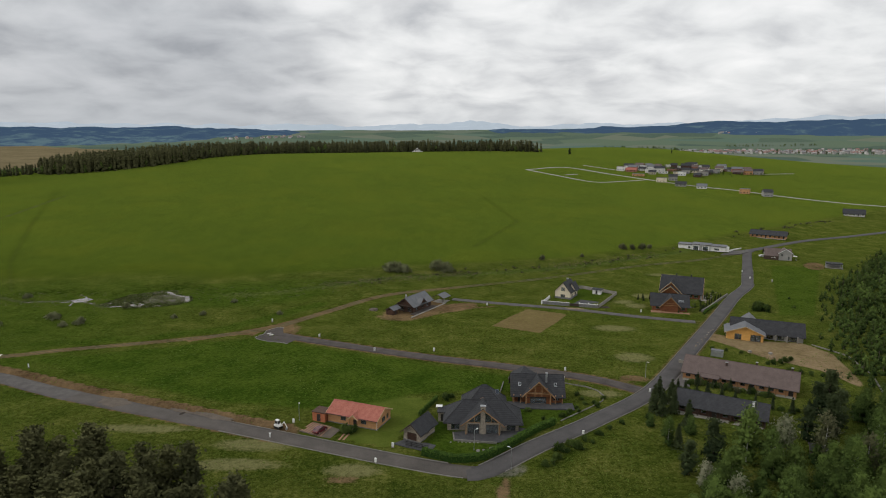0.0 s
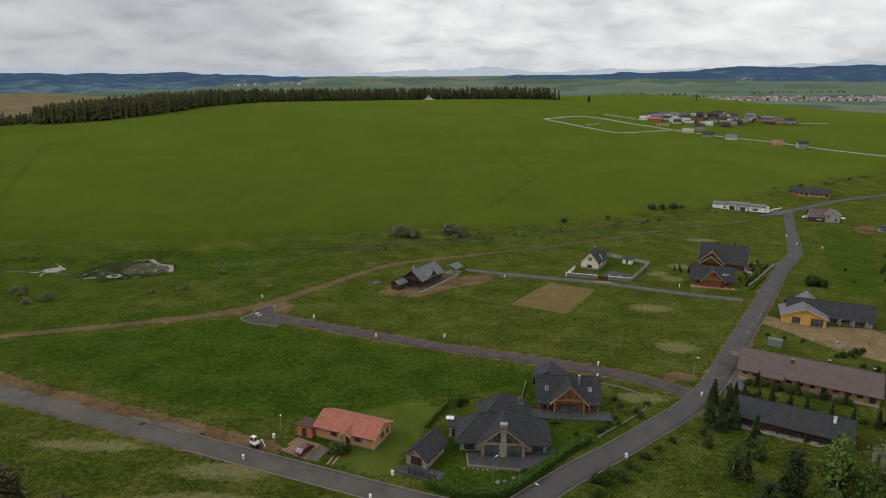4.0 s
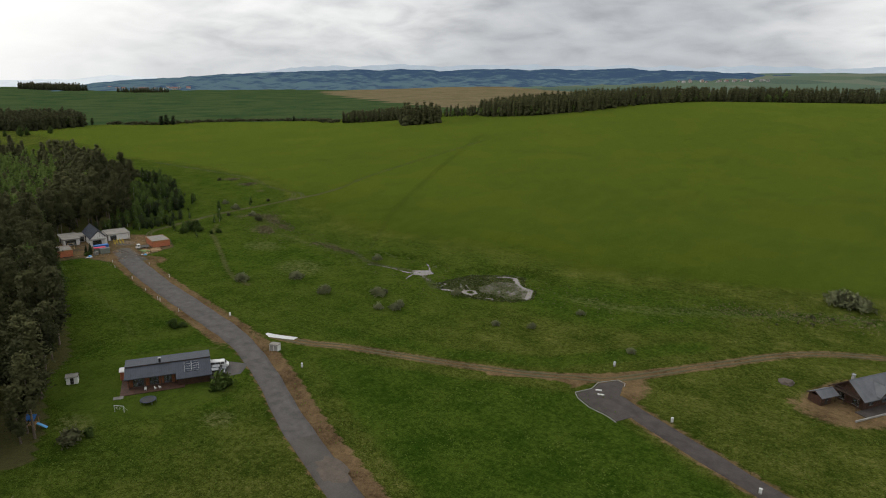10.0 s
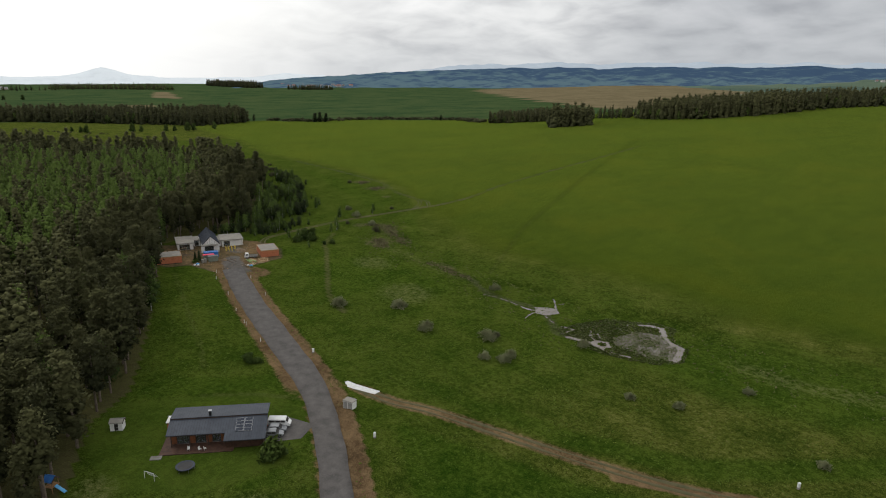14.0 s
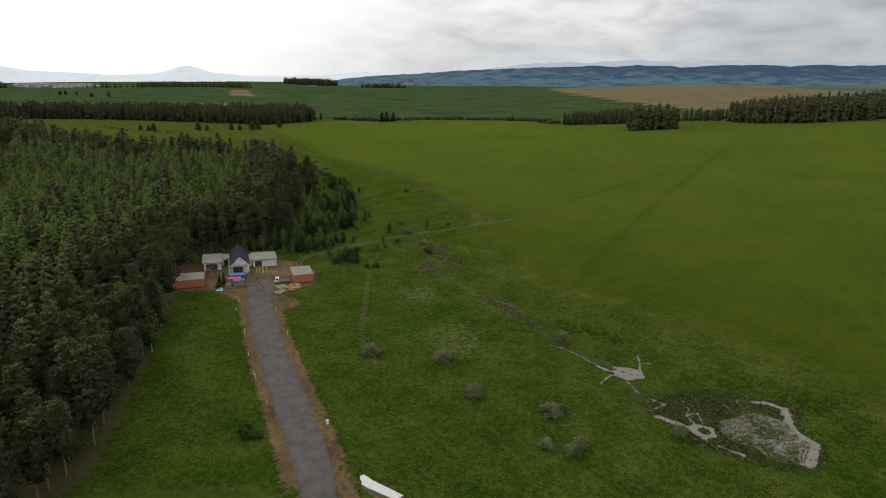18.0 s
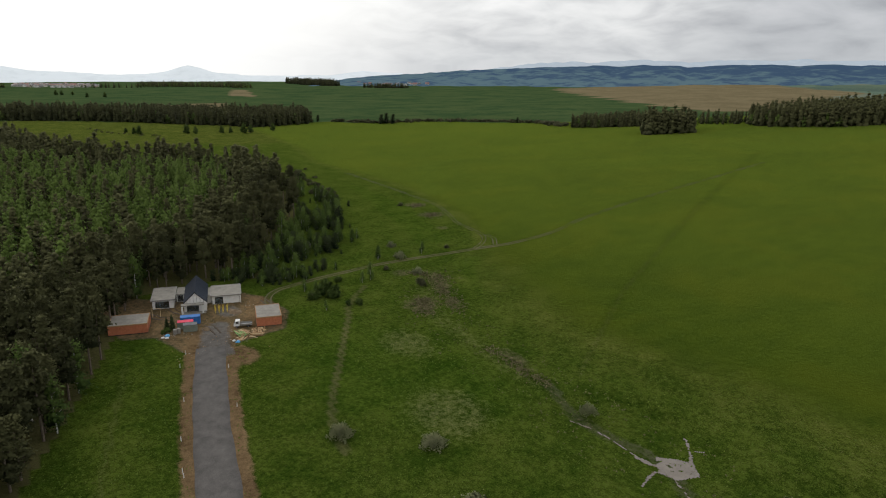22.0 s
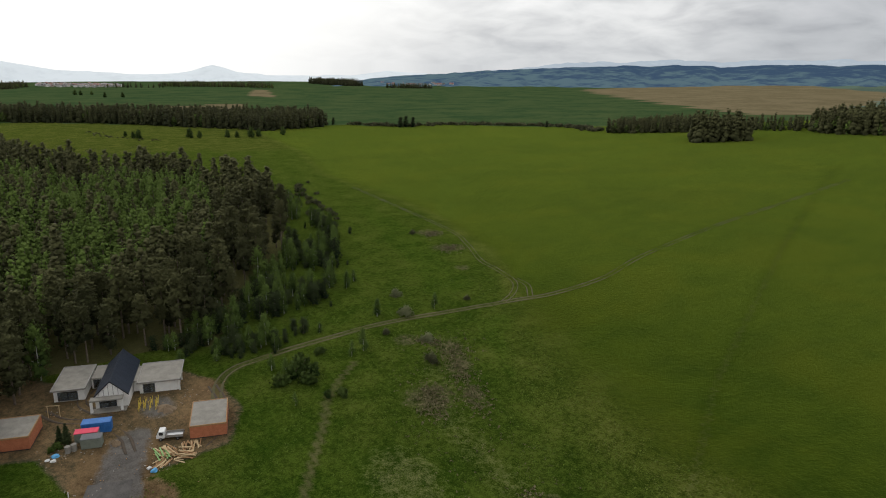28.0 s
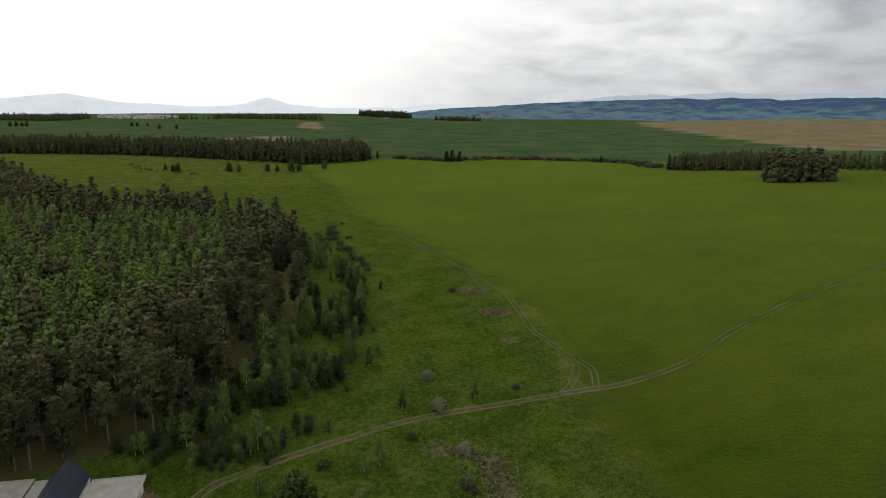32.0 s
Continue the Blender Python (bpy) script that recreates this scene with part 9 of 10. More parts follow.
box_part("roof", -1.42, 1.42, -1.02, 1.02, 1.9, 2.05, "concrete", s)
for u in (-0.65, 0.65):
    box_part("door", u - 0.55, u + 0.55, -0.93, -0.9, 0.1, 1.75, "grey_wall", s)
s = thing("playhouse", -155.5, 143.6, 40, "small timber playhouse with a blue slide at the wood edge", "playhouse")
for x in (-0.8, 0.8):
    for y in (-0.8, 0.8):
        rod_part("leg", (x, y, -0.1), (x, y, 2.4), 0.07, "timber", s)
box_part("platform", -0.95, 0.95, -0.95, 0.95, 1.1, 1.2, "timber", s)
gable_roof(s, -0.9, 0.9, -0.9, 0.9, 2.4, 3.1, "blue", 0.15, 0.15, gutters=False)
slide = prism_part("slide", [(0.9, 1.15), (2.9, 0.1), (2.9, 0.2), (0.9, 1.3)], 1, -0.35, 0.35, "tarp_blue", s)
s = thing("football_goal", -148.2, 159.0, 30, "small white garden football goal with a net", "goal")
for x in (-1.2, 1.2):
    rod_part("goal_post", (x, 0, 0), (x, 0, 1.6), 0.05, "white_paint", s)
    rod_part("net_stay", (x, 0, 1.6), (x, 1.1, 0), 0.02, "white_paint", s)
rod_part("crossbar", (-1.2, 0, 1.6), (1.2, 0, 1.6), 0.05, "white_paint", s)
for k in range(9):
    rod_part("net_cord", (-1.2 + 0.3 * k, 0, 1.6), (-1.2 + 0.3 * k, 1.1, 0), 0.012, "white_paint", s, sides=3)
slab("pipe_sheet", [(-162.0, 207.9), (-161.4, 210.9), (-158.6, 211.6), (-151.8, 214.5), (-151.3, 212.6), (-157.0, 209.8)], "plastic_white", "long strip of white sheeting beside the lane", "sheeting", 0.10)
slab("turning_place", [(-53.8, 237.4), (-57.7, 238.6), (-61.6, 242.8), (-63.6, 250.2), (-65.6, 250.8), (-68.7, 246.2), (-68.6, 242.2), (-70.8, 237.6), (-69.2, 235.6), (-64.9, 233.2), (-60.3, 232.2), (-57.2, 230.6)], "brown_lane", "dark turning place at the end of the gravel lane", "turning place", 0.07, "structure")
garden_wall("kerb_edge", [(-57.0, 230.2), (-60.3, 231.7), (-65.0, 232.7), (-69.4, 235.2), (-71.2, 237.6), (-68.9, 242.2), (-69.1, 246.5), (-65.7, 251.2), (-63.4, 250.6), (-62.9, 248.8)], 0.14, 0.16, "gravel_bed", "pale kerb round the turning place", category="kerb")
for x, y, a in ((-67.0, 242.3, 30), (-65.6, 240.4, 20)):
    b = box_part("kerb_stone", -0.8, 0.8, -0.22, 0.22, 0, 0.25, "white", None, bevel=0.02)
    b.matrix_basis = pose(x, y, 0.06, 0, 0, a)
    tagged(b, "loose pale kerb stone lying on the asphalt", "kerb stone", "loose kerb stones")
h = thing("earth_heap", -30.5, 279.5, 0, "small heap of dug brown earth on the grass", "heap")
bm = bmesh.new()
bmesh.ops.create_icosphere(bm, subdivisions=3, radius=2.0)
for v in bm.verts:
    v.co *= 1 + 0.3 * noise.noise(v.co * 0.9)
    v.co.z = max(-0.15, v.co.z * 0.45)
part("soil", bm, "dust", h)
GATE = thing("gate", -8.6, 150.4, -23, "dark metal yard gate before the stone garage", "gate")
for k in range(5):
    box_part("gate_post", 1.5 * k - 0.07, 1.5 * k + 0.07, -0.07, 0.07, -0.1, 1.5, "black_metal", GATE)
for z in (0.4, 0.8, 1.2):
    box_part("rail", 0.07, 5.93, -0.03, 0.03, z, z + 0.12, "black_metal", GATE)
slab("yard", [(-12.0, 151.5), (-2.5, 147.2), (-1.2, 151.0), (-8.5, 154.6)], "paver", "dark paved yard before the stone garage", "yard", 0.06, "structure")

# ---- the far village, its roads, the chapel and the towns ----
MAT["orange_wall"] = material("orange_brick_wall", (0.25, 0.11, 0.075), (0.38, 0.18, 0.125), 0.9, 0.8, 6.0)
MAT["pale_track"] = material("pale_gravel_road", (0.26, 0.25, 0.22), (0.42, 0.40, 0.36), 0.95, 0.4, 4.0)


def far_house(x, y, turn, l, w, eave, ridge, wall, roof, label, flat=False):
    h = thing("village_house", x, y, turn, label, "house", "houses of the far village")
    ops = [(W, -l / 2 + l * (k + 0.5) / 3 - 0.8, -l / 2 + l * (k + 0.5) / 3 + 0.8, 0.8, 2.2) for k in range(3)]
    block(h, -l / 2, l / 2, -w / 2, w / 2, 0, eave, wall, front=ops)
    if eave > 4.5:
        for k in (0, 2):
            u = -l / 2 + l * (k + 0.5) / 3
            opening(W, 0, -w / 2 - 0.004, u - 0.8, u + 0.8, 3.4, 4.6, h)
    if flat:
        box_part("roof", -l / 2 - 0.3, l / 2 + 0.3, -w / 2 - 0.3, w / 2 + 0.3, eave, eave + 0.3, roof, h)
    else:
        gable_roof(h, -l / 2, l / 2, -w / 2, w / 2, eave, ridge, roof, 0.6, 0.5, gable_mat=wall, gutters=False)
    return h


VILLAGE = [(256, 945, "white", "brown_roof", 1), (268, 934, "orange_wall", "red_roof", 0), (300, 1002, "orange_wall", "brown_roof", 0), (295, 931, "white", "grey_roof", 1), (313, 949, "white", "slate", 0), (349, 1015, "white", "white", 1),
           (336, 963, "orange_wall", "brown_roof", 1), (370, 999, "dark_log", "slate", 0), (380, 989, "orange_wall", "brown_roof", 0), (405, 1015, "dark_log", "slate", 0), (354, 910, "dark_log", "slate", 0), (400, 964, "grey_wall", "slate", 1),
           (429, 1010, "white", "grey_roof", 0), (436, 994, "white", "slate", 0), (434, 963, "dark_log", "brown_roof", 0), (449, 963, "tan_brick", "brown_roof", 0), (464, 968, "grey_wall", "slate", 0), (265, 889, "tan_brick", "grey_roof", 1),
           (293, 918, "cream", "slate", 0), (281, 840, "cream", "brown_roof", 1), (303, 862, "grey_wall", "slate", 0), (295, 810, "grey_wall", "slate", 0), (317, 799, "white", "grey_roof", 0), (358, 772, "tan_brick", "grey_roof", 1), (377, 756, "grey_wall", "slate", 0),
           (284, 975, "white", "brown_roof", 0), (322, 985, "cream", "brown_roof", 0), (388, 1022, "white", "slate", 0), (415, 985, "cream", "brown_roof", 0), (455, 1000, "white", "slate", 0), (476, 985, "cream", "brown_roof", 0), (350, 945, "grey_wall", "slate", 0)]
FILL = np.random.default_rng(12)
fx, fy = spots([(258, 952), (300, 925), (352, 905), (395, 955), (440, 955), (482, 975), (470, 1000), (430, 1022), (360, 1022), (310, 1008)], 15.0, FILL)
for x, y in zip(fx, fy):
    if min(math.hypot(x - v[0], y - v[1]) for v in VILLAGE) > 11 and len(VILLAGE) < 70:
        pair = (("white", "slate"), ("white", "grey_roof"), ("cream", "slate"), ("grey_wall", "brown_roof"), ("white", "brown_roof"), ("dark_log", "slate"), ("orange_wall", "grey_roof"))[int(FILL.integers(7))]
        VILLAGE.append((x, y, *pair, int(FILL.uniform() < 0.3)))
for k, (x, y, wall, roof, flat) in enumerate(VILLAGE):
    tall = 5.6 if k % 4 in (0, 3) else 3.2
    far_house(x, y, -22 + R.uniform(-12, 12), R.uniform(9, 15), R.uniform(7, 10), tall, tall + 2.6, wall, roof, {"white": "white rendered", "orange_wall": "orange brick", "tan_brick": "tan brick", "cream": "cream rendered", "dark_log": "dark timber", "grey_wall": "grey rendered"}[wall] + (" flat-roofed" if flat else " gabled") + " house in the far new village", bool(flat))
for pts, w in (([(113.5, 899), (175, 948), (228, 896), (274.5, 852), (318, 815), (359, 796), (397, 761), (445, 730), (487, 716), (620, 690)], 5.0), ([(113.5, 899), (147, 853), (185, 808), (221, 824), (266, 855)], 3.5), ([(211, 985), (235, 960), (258, 936)], 3.5), ([(475, 974), (533, 995)], 3.5), ([(160, 863), (179, 876)], 3.0)):
    strip("village_road", along(pts, 8.0), w, "pale_track", "pale gravel road of the far village", 0.25)

ch = thing("chapel", -47.5, 1140.0, 10, "small white chapel with a terrace on the hill brow", "chapel")
block(ch, -5, 5, -3.5, 3.5, 0, 3.2, "white", front=[(W, -3.5, -2.3, 0.8, 2.4), (D, -0.7, 0.7, 0.1, 2.3), (W, 2.3, 3.5, 0.8, 2.4)])
hip_roof(ch, -5, 5, -3.5, 3.5, 3.2, 5.6, "concrete", 0.5)
box_part("terrace", -9, 9, -8, -3.5, -1.0, 0.8, "white", ch)
box_part("lantern", -1.0, 1.0, -1.0, 1.0, 5.2, 6.4, "white", ch)


def town(name, poly, gap, label, seed, scale=1.0):
    """Many small houses joined: walls in slot 0, roofs in slot 1."""
    r = np.random.default_rng(seed)
    x, y = spots(poly, gap, r)
    V, F, M, n = [], [], [], 0
    for a, b in zip(x, y):
        if r.uniform() < 0.25:
            continue
        l, w, h = r.uniform(9, 16) * scale, r.uniform(8, 10) * scale, r.uniform(4, 8) * scale
        rr = h + r.uniform(2, 4) * scale
        q = radians(r.choice([-25, 65]) + r.normal(0, 6))
        c, s = math.cos(q), math.sin(q)
        z = z_at(a, b)
        loc = np.array([(-l / 2, -w / 2, -1), (l / 2, -w / 2, -1), (l / 2, w / 2, -1), (-l / 2, w / 2, -1), (-l / 2, -w / 2, h), (l / 2, -w / 2, h), (l / 2, w / 2, h), (-l / 2, w / 2, h), (-l / 2, 0, rr), (l / 2, 0, rr),
                        (-l / 2 - 0.5, -w / 2 - 0.6, h - 0.4), (l / 2 + 0.5, -w / 2 - 0.6, h - 0.4), (l / 2 + 0.5, w / 2 + 0.6, h - 0.4), (-l / 2 - 0.5, w / 2 + 0.6, h - 0.4), (-l / 2 - 0.5, 0, rr + 0.15), (l / 2 + 0.5, 0, rr + 0.15)])
        V.append(np.stack([loc[:, 0] * c - loc[:, 1] * s + a, loc[:, 0] * s + loc[:, 1] * c + b, loc[:, 2] + z], 1))
        f = [(0, 1, 5), (0, 5, 4), (1, 2, 6), (1, 6, 5), (2, 3, 7), (2, 7, 6), (3, 0, 4), (3, 4, 7), (4, 8, 7), (5, 6, 9), (10, 11, 15), (10, 15, 14), (12, 13, 14), (12, 14, 15)]
        F.append(np.array(f) + n)
        M.append(np.array([0] * 10 + [1] * 4))
        n += len(loc)
    me = mesh_from_arrays(name, np.concatenate(V), np.concatenate(F))
    me.materials.append(MAT["town_wall"])
    me.materials.append(MAT["town_roof"])
    me.polygons.foreach_set("material_index", np.concatenate(M).astype(np.int32))
    return tagged(new(name, me), label, "town", kind="stuff")


def island_material(name, stops):
    m = bpy.data.materials.new(name)
    m.use_nodes = True
    t = m.node_tree
    p = t.nodes["Principled BSDF"]
    t.links.new(ramp_node(t, node(t, "ShaderNodeNewGeometry").outputs["Random Per Island"], stops), p.inputs["Base Color"])
    p.inputs["Roughness"].default_value = 0.85
    return m


MAT["town_wall"] = island_material("town_walls", [(0.0, (0.26, 0.25, 0.24)), (0.4, (0.44, 0.43, 0.41)), (0.7, (0.68, 0.67, 0.65)), (1.0, (0.36, 0.27, 0.22))])
MAT["town_roof"] = island_material("town_roofs", [(0.0, (0.22, 0.10, 0.085)), (0.3, (0.27, 0.16, 0.135)), (0.5, (0.13, 0.115, 0.115)), (0.75, (0.25, 0.25, 0.26)), (1.0, (0.34, 0.30, 0.28))])
town("distant_town", [(780, 2330), (1000, 2280), (1240, 2230), (1500, 2200), (1750, 2140), (1800, 2300), (1560, 2420), (1200, 2480), (900, 2460)], 21.0, "distant town of pale houses with grey and red roofs", 3, 0.9)
town("distant_village", [(1400, 3420), (1700, 3330), (1760, 3400), (1480, 3500)], 26.0, "small distant village on the slope", 4)
town("distant_village", [(-3300, 112), (-3190, 170), (-3090, 330), (-3150, 430), (-3480, 430), (-3600, 150)], 24.0, "distant village with red roofs beyond the wood", 5)
town("distant_village", [(-3300, 1560), (-2900, 1600), (-2800, 1800), (-3100, 1820)], 40.0, "distant pale sheds on the plain", 6, 1.4)
town("distant_village", [(-2750, 2750), (-2300, 3050), (-2350, 3150), (-2800, 2850)], 34.0, "distant village at the foot of the mountains", 7)
town("distant_village", [(-1100, 3200), (-700, 3350), (-720, 3420), (-1120, 3280)], 34.0, "distant village below the blue ridge", 8)


def town_trees():
    r = np.random.default_rng(41)
    tmpl = {("l", k): low_leafy(9, r, 24, 0.34, 0.05, 1.7) for k in range(3)}
    items = []
    for poly, gap, sz in (([(760, 2320), (1240, 2220), (1800, 2120), (1820, 2320), (1560, 2440), (900, 2480)], 36.0, 1.0), ([(700, 2480), (900, 2480), (930, 2520), (700, 2530)], 16.0, 1.2), ([(250, 955), (352, 900), (485, 960), (470, 1010), (350, 1030)], 15.0, 0.45), ([(560, 2650), (900, 2660), (900, 2690), (560, 2690)], 18.0, 1.2), ([(1150, 2700), (1500, 2640), (1520, 2670), (1160, 2730)], 20.0, 1.1)):
        for a, b in zip(*spots(poly, gap, r)):
            items.append((("l", int(r.integers(3))), a, b, r.uniform(0.6, 1.2) * sz, r.uniform(0.8, 1.2), r.normal(-0.1, 0.15)))
    scatter_stuff("garden_trees", items, tmpl, ["bark", "broad"], "dark green trees among the distant houses", "trees")


town_trees()


# ---- pond, reeds and meadow growth ----
def pond():
    x, y = np.meshgrid(np.arange(-196, -112, 0.3), np.arange(272, 316, 0.3))

    def ripple(f, o):
        return np.sin(x * f + 1.3 * np.sin(y * f * 0.8 + o) + o) * np.sin(y * f * 1.1 + 1.1 * np.sin(x * f * 0.7 - o))

    def speckle(cell, seed):
        g = np.random.default_rng(seed).uniform(-1, 1, (int(44 / cell) + 3, int(84 / cell) + 3))
        u, w = (x + 196) / cell, (y - 272) / cell
        i, j = w.astype(int), u.astype(int)
        a, b = w - i, u - j
        return (g[i, j] * (1 - b) + g[i, j + 1] * b) * (1 - a) + (g[i + 1, j] * (1 - b) + g[i + 1, j + 1] * b) * a

    wave = 0.6 * ripple(0.45, 0.3) + 0.5 * ripple(1.1, 2.0) + 0.4 * ripple(2.3, 4.0)

    def runnel(pts, w, rag=0.5):
        return w - line_distance(x, y, np.array(pts, float))[0] + rag * w * wave

    shelf = [(-138.5, 290), (-137, 301), (-131, 304), (-125, 300), (-122, 299), (-118.7, 290.4), (-121.9, 286.5), (-127.5, 287), (-134.8, 286)]
    basin = [(-171.5, 290.0), (-168.5, 293.4), (-165.6, 295.2), (-162.0, 292.6), (-163.6, 287.4), (-167.5, 286.2)]
    f = np.where(inside(x, y, shelf), 0.22 + 0.7 * speckle(0.8, 1) + 0.6 * speckle(2.4, 2), -1.0)
    f = np.maximum(f, np.where(inside(x, y, basin), 0.55 + 0.7 * speckle(0.9, 5) + 0.5 * speckle(2.0, 6), -1.0))
    for pts, w, rag in (([(-140, 306), (-137.7, 308.3), (-134, 309)], 0.9, 0.5), ([(-134, 309), (-129.4, 303.4), (-125.1, 300.2)], 1.2, 0.3), ([(-125.1, 300.2), (-122.2, 299.6), (-118.6, 291.6)], 1.9, 0.25),
                        ([(-147.5, 279.3), (-142.6, 281.2), (-139.5, 281.8), (-136, 281.4)], 0.9, 0.4), ([(-136, 281.4), (-135.4, 284.3), (-137.3, 286), (-139.7, 284.4), (-139.9, 281.6)], 0.8, 0.5), ([(-134.8, 280.9), (-130.8, 281.5), (-127, 282.8)], 0.5, 0.9),
                        ([(-163.6, 287), (-159, 284.9), (-154.2, 284.5), (-150.2, 285.8), (-150.1, 280)], 0.38, 0.9), ([(-149.3, 290.9), (-145.8, 288.9), (-144.2, 285.8), (-140, 284)], 0.36, 0.6), ([(-144.2, 286), (-143.4, 289.2), (-139.9, 286)], 0.36, 0.6),
                        ([(-146.3, 299.7), (-142.1, 298.1), (-139.2, 297.1)], 0.3, 0.8), ([(-142.9, 303.1), (-139.5, 300), (-136.5, 297.2)], 0.32, 0.7), ([(-165.6, 294), (-168, 297), (-172.8, 301.6)], 0.5, 0.7), ([(-168.5, 299), (-166, 302)], 0.25, 0.7),
                        ([(-167, 288.4), (-171.2, 286.8), (-176.4, 286.8), (-180.9, 286.9)], 0.30, 1.4), ([(-180.9, 286.9), (-185.9, 286.5), (-191, 284.4)], 0.25, 1.4), ([(-168, 286), (-166.4, 281), (-165.1, 277)], 0.3, 1.2)):
        f = np.maximum(f, runnel(pts, w, rag))
    keep = f > 0
    ny, nx = x.shape
    i = np.arange(ny * nx).reshape(ny, nx)
    faces = np.stack([i[:-1, :-1], i[:-1, 1:], i[1:, 1:], i[1:, :-1]], -1)[keep[:-1, :-1] & keep[1:, 1:]].reshape(-1, 4)
    used = np.unique(faces)
    back = np.zeros(ny * nx, np.int32)
    back[used] = np.arange(len(used))
    v = np.stack([x, y, np.full(x.shape, -0.02)], -1).reshape(-1, 3)[used]
    v[:, :2] += RNG.uniform(-0.09, 0.09, (len(v), 2))
    me = mesh_from_arrays("pond", v, back[faces])
    me.materials.append(MAT["water"])
    tagged(new("pond", me), "shallow murky beige pond with narrow runnels", "pond", kind="structure")
    # dead tussocks in the shallow part, rushes and sedge over the rest
    r = np.random.default_rng(9)
    n = 16000
    px, py = r.uniform(-156, -114, n), r.uniform(277, 313, n)
    col, row = ((px + 196) / 0.3).astype(int), ((py - 272) / 0.3).astype(int)
    water, bed, rim = keep[row, col], inside(px, py, shelf), inside(px, py, POND_RIM)
    sh = Shape()
    sedge = rim & ~water
    u = r.uniform(0, 1, n)
    for sel, mat, size, tone in ((sedge & ~bed & (u < 0.42), 1, 0.21, 0.35), (sedge & ~bed & (u > 0.80), 0, 0.18, 0.05), (bed & ~water, 0, 0.17, 0.05), (bed & water & (u < 0.62), 0, 0.16, 0.02)):
        c = np.repeat(np.stack([px[sel], py[sel], np.full(sel.sum(), 0.10)], 1), 3, 0)
        sprays(sh, c, (0.16, 0.16, 0.06), size, np.clip(r.normal(tone, 0.12, len(c)), 0, 0.6), r, mat=mat)
    me = shape_mesh("pond_tussocks", sh.arrays(), ["bare", "sedge"])
    tagged(new("pond_tussocks", me), "dead brown tussocks and dark sedge in the shallow water", "tussocks", kind="stuff")


pond()


def meadow_tufts():
    """Tufts of taller grass over the rough meadow, thicker and paler by the brook."""
    r = np.random.default_rng(31)
    n = 60000
    x, y = r.uniform(-345, 235, n), r.uniform(118, 400, n)
    road = np.minimum.reduce([line_distance(x, y, q[::3])[0] for q in (ROAD_A, ROAD_B, ROAD_C, ROAD_D, TRACK_E, TRACK_F, TRACK_G)])
    edge = y - np.interp(x, FIELD_X, FIELD_Y)
    dk = np.minimum(line_distance(x, y, BROOK[::4])[0], line_distance(x, y, BROOK_W[::4])[0])
    ok = (road > 4.2) & (edge < 2) & ~inside(x, y, FOREST) & ~((np.abs(x + 300) < 34) & (np.abs(y - 225) < 30))
    for cx, cy, rx in ((-10, 164, 32), (28, 182, 18), (-12, 284, 20), (62, 308, 20), (112, 298, 26), (122, 246, 24), (96, 186, 24), (-160, 174, 24), (38, 268, 19), (78, 172, 14)):
        ok &= np.hypot(x - cx, y - cy) > rx
    patchy = np.array([noise.noise(Vector((a * 0.06, b * 0.06, 0))) + 0.6 * noise.noise(Vector((a * 0.22, b * 0.22, 4))) for a, b in zip(x, y)])
    ok &= (patchy > -0.15) | (dk < 14)
    x, y, dk, patchy = x[ok], y[ok], dk[ok], patchy[ok]
    sh = Shape()
    z = land(x, y)
    dry = (dk < 12) & (r.uniform(0, 1, len(x)) < 0.35)
    for sel, mat, size in ((~dry, 0, 0.30), (dry, 1, 0.34)):
        c = np.stack([x[sel], y[sel], z[sel] + 0.16], 1)
        c = np.repeat(c, 2, 0)
        sprays(sh, c, (0.25, 0.25, 0.07), size * 0.72, np.clip(np.repeat(0.30 + 0.5 * patchy[sel], 2) + r.normal(0, 0.10, len(c)), 0.25, 1), r, mat=mat)
    me = shape_mesh("meadow_grass", sh.arrays(), ["grass", "reed"])
    tagged(new("meadow_grass", me), "tufts of rough meadow grass and dry stalks", "grass", kind="stuff")


meadow_tufts()


def reed_beds():
    """Brown stands of last year's reeds in the wet hollow."""
    r = np.random.default_rng(63)
    sh = Shape()
    for ax, ay, bx, by, n, wide in ((-291, 309, -280, 305, 150, 2.4), (-278, 304, -258, 297.5, 260, 2.0), (-300, 303, -294, 307, 120, 1.3), (-275, 293, -262, 288, 260, 2.2), (-397, 359, -393, 357, 120, 2.6), (-374, 355, -368, 353, 140, 2.6), (-60, 322, 20, 354, 500, 3.0), (60, 372, 140, 420, 380, 3.5), (-232, 289, -205, 290, 200, 1.2)):
        u = r.uniform(0, 1, n)
        x, y = ax + (bx - ax) * u + r.normal(0, wide, n), ay + (by - ay) * u + r.normal(0, wide, n)
        c = np.repeat(np.stack([x, y, land(x, y) + 0.22], 1), 3, 0)
        sprays(sh, c, (0.22, 0.22, 0.12), 0.30, np.clip(r.normal(0.22, 0.16, len(c)), 0, 0.7), r, mat=0)
    me = shape_mesh("reed_bed", sh.arrays(), ["reed"])
    tagged(new("reed_bed", me), "brown dead reeds in the wet hollow", "reeds", kind="stuff")


reed_beds()


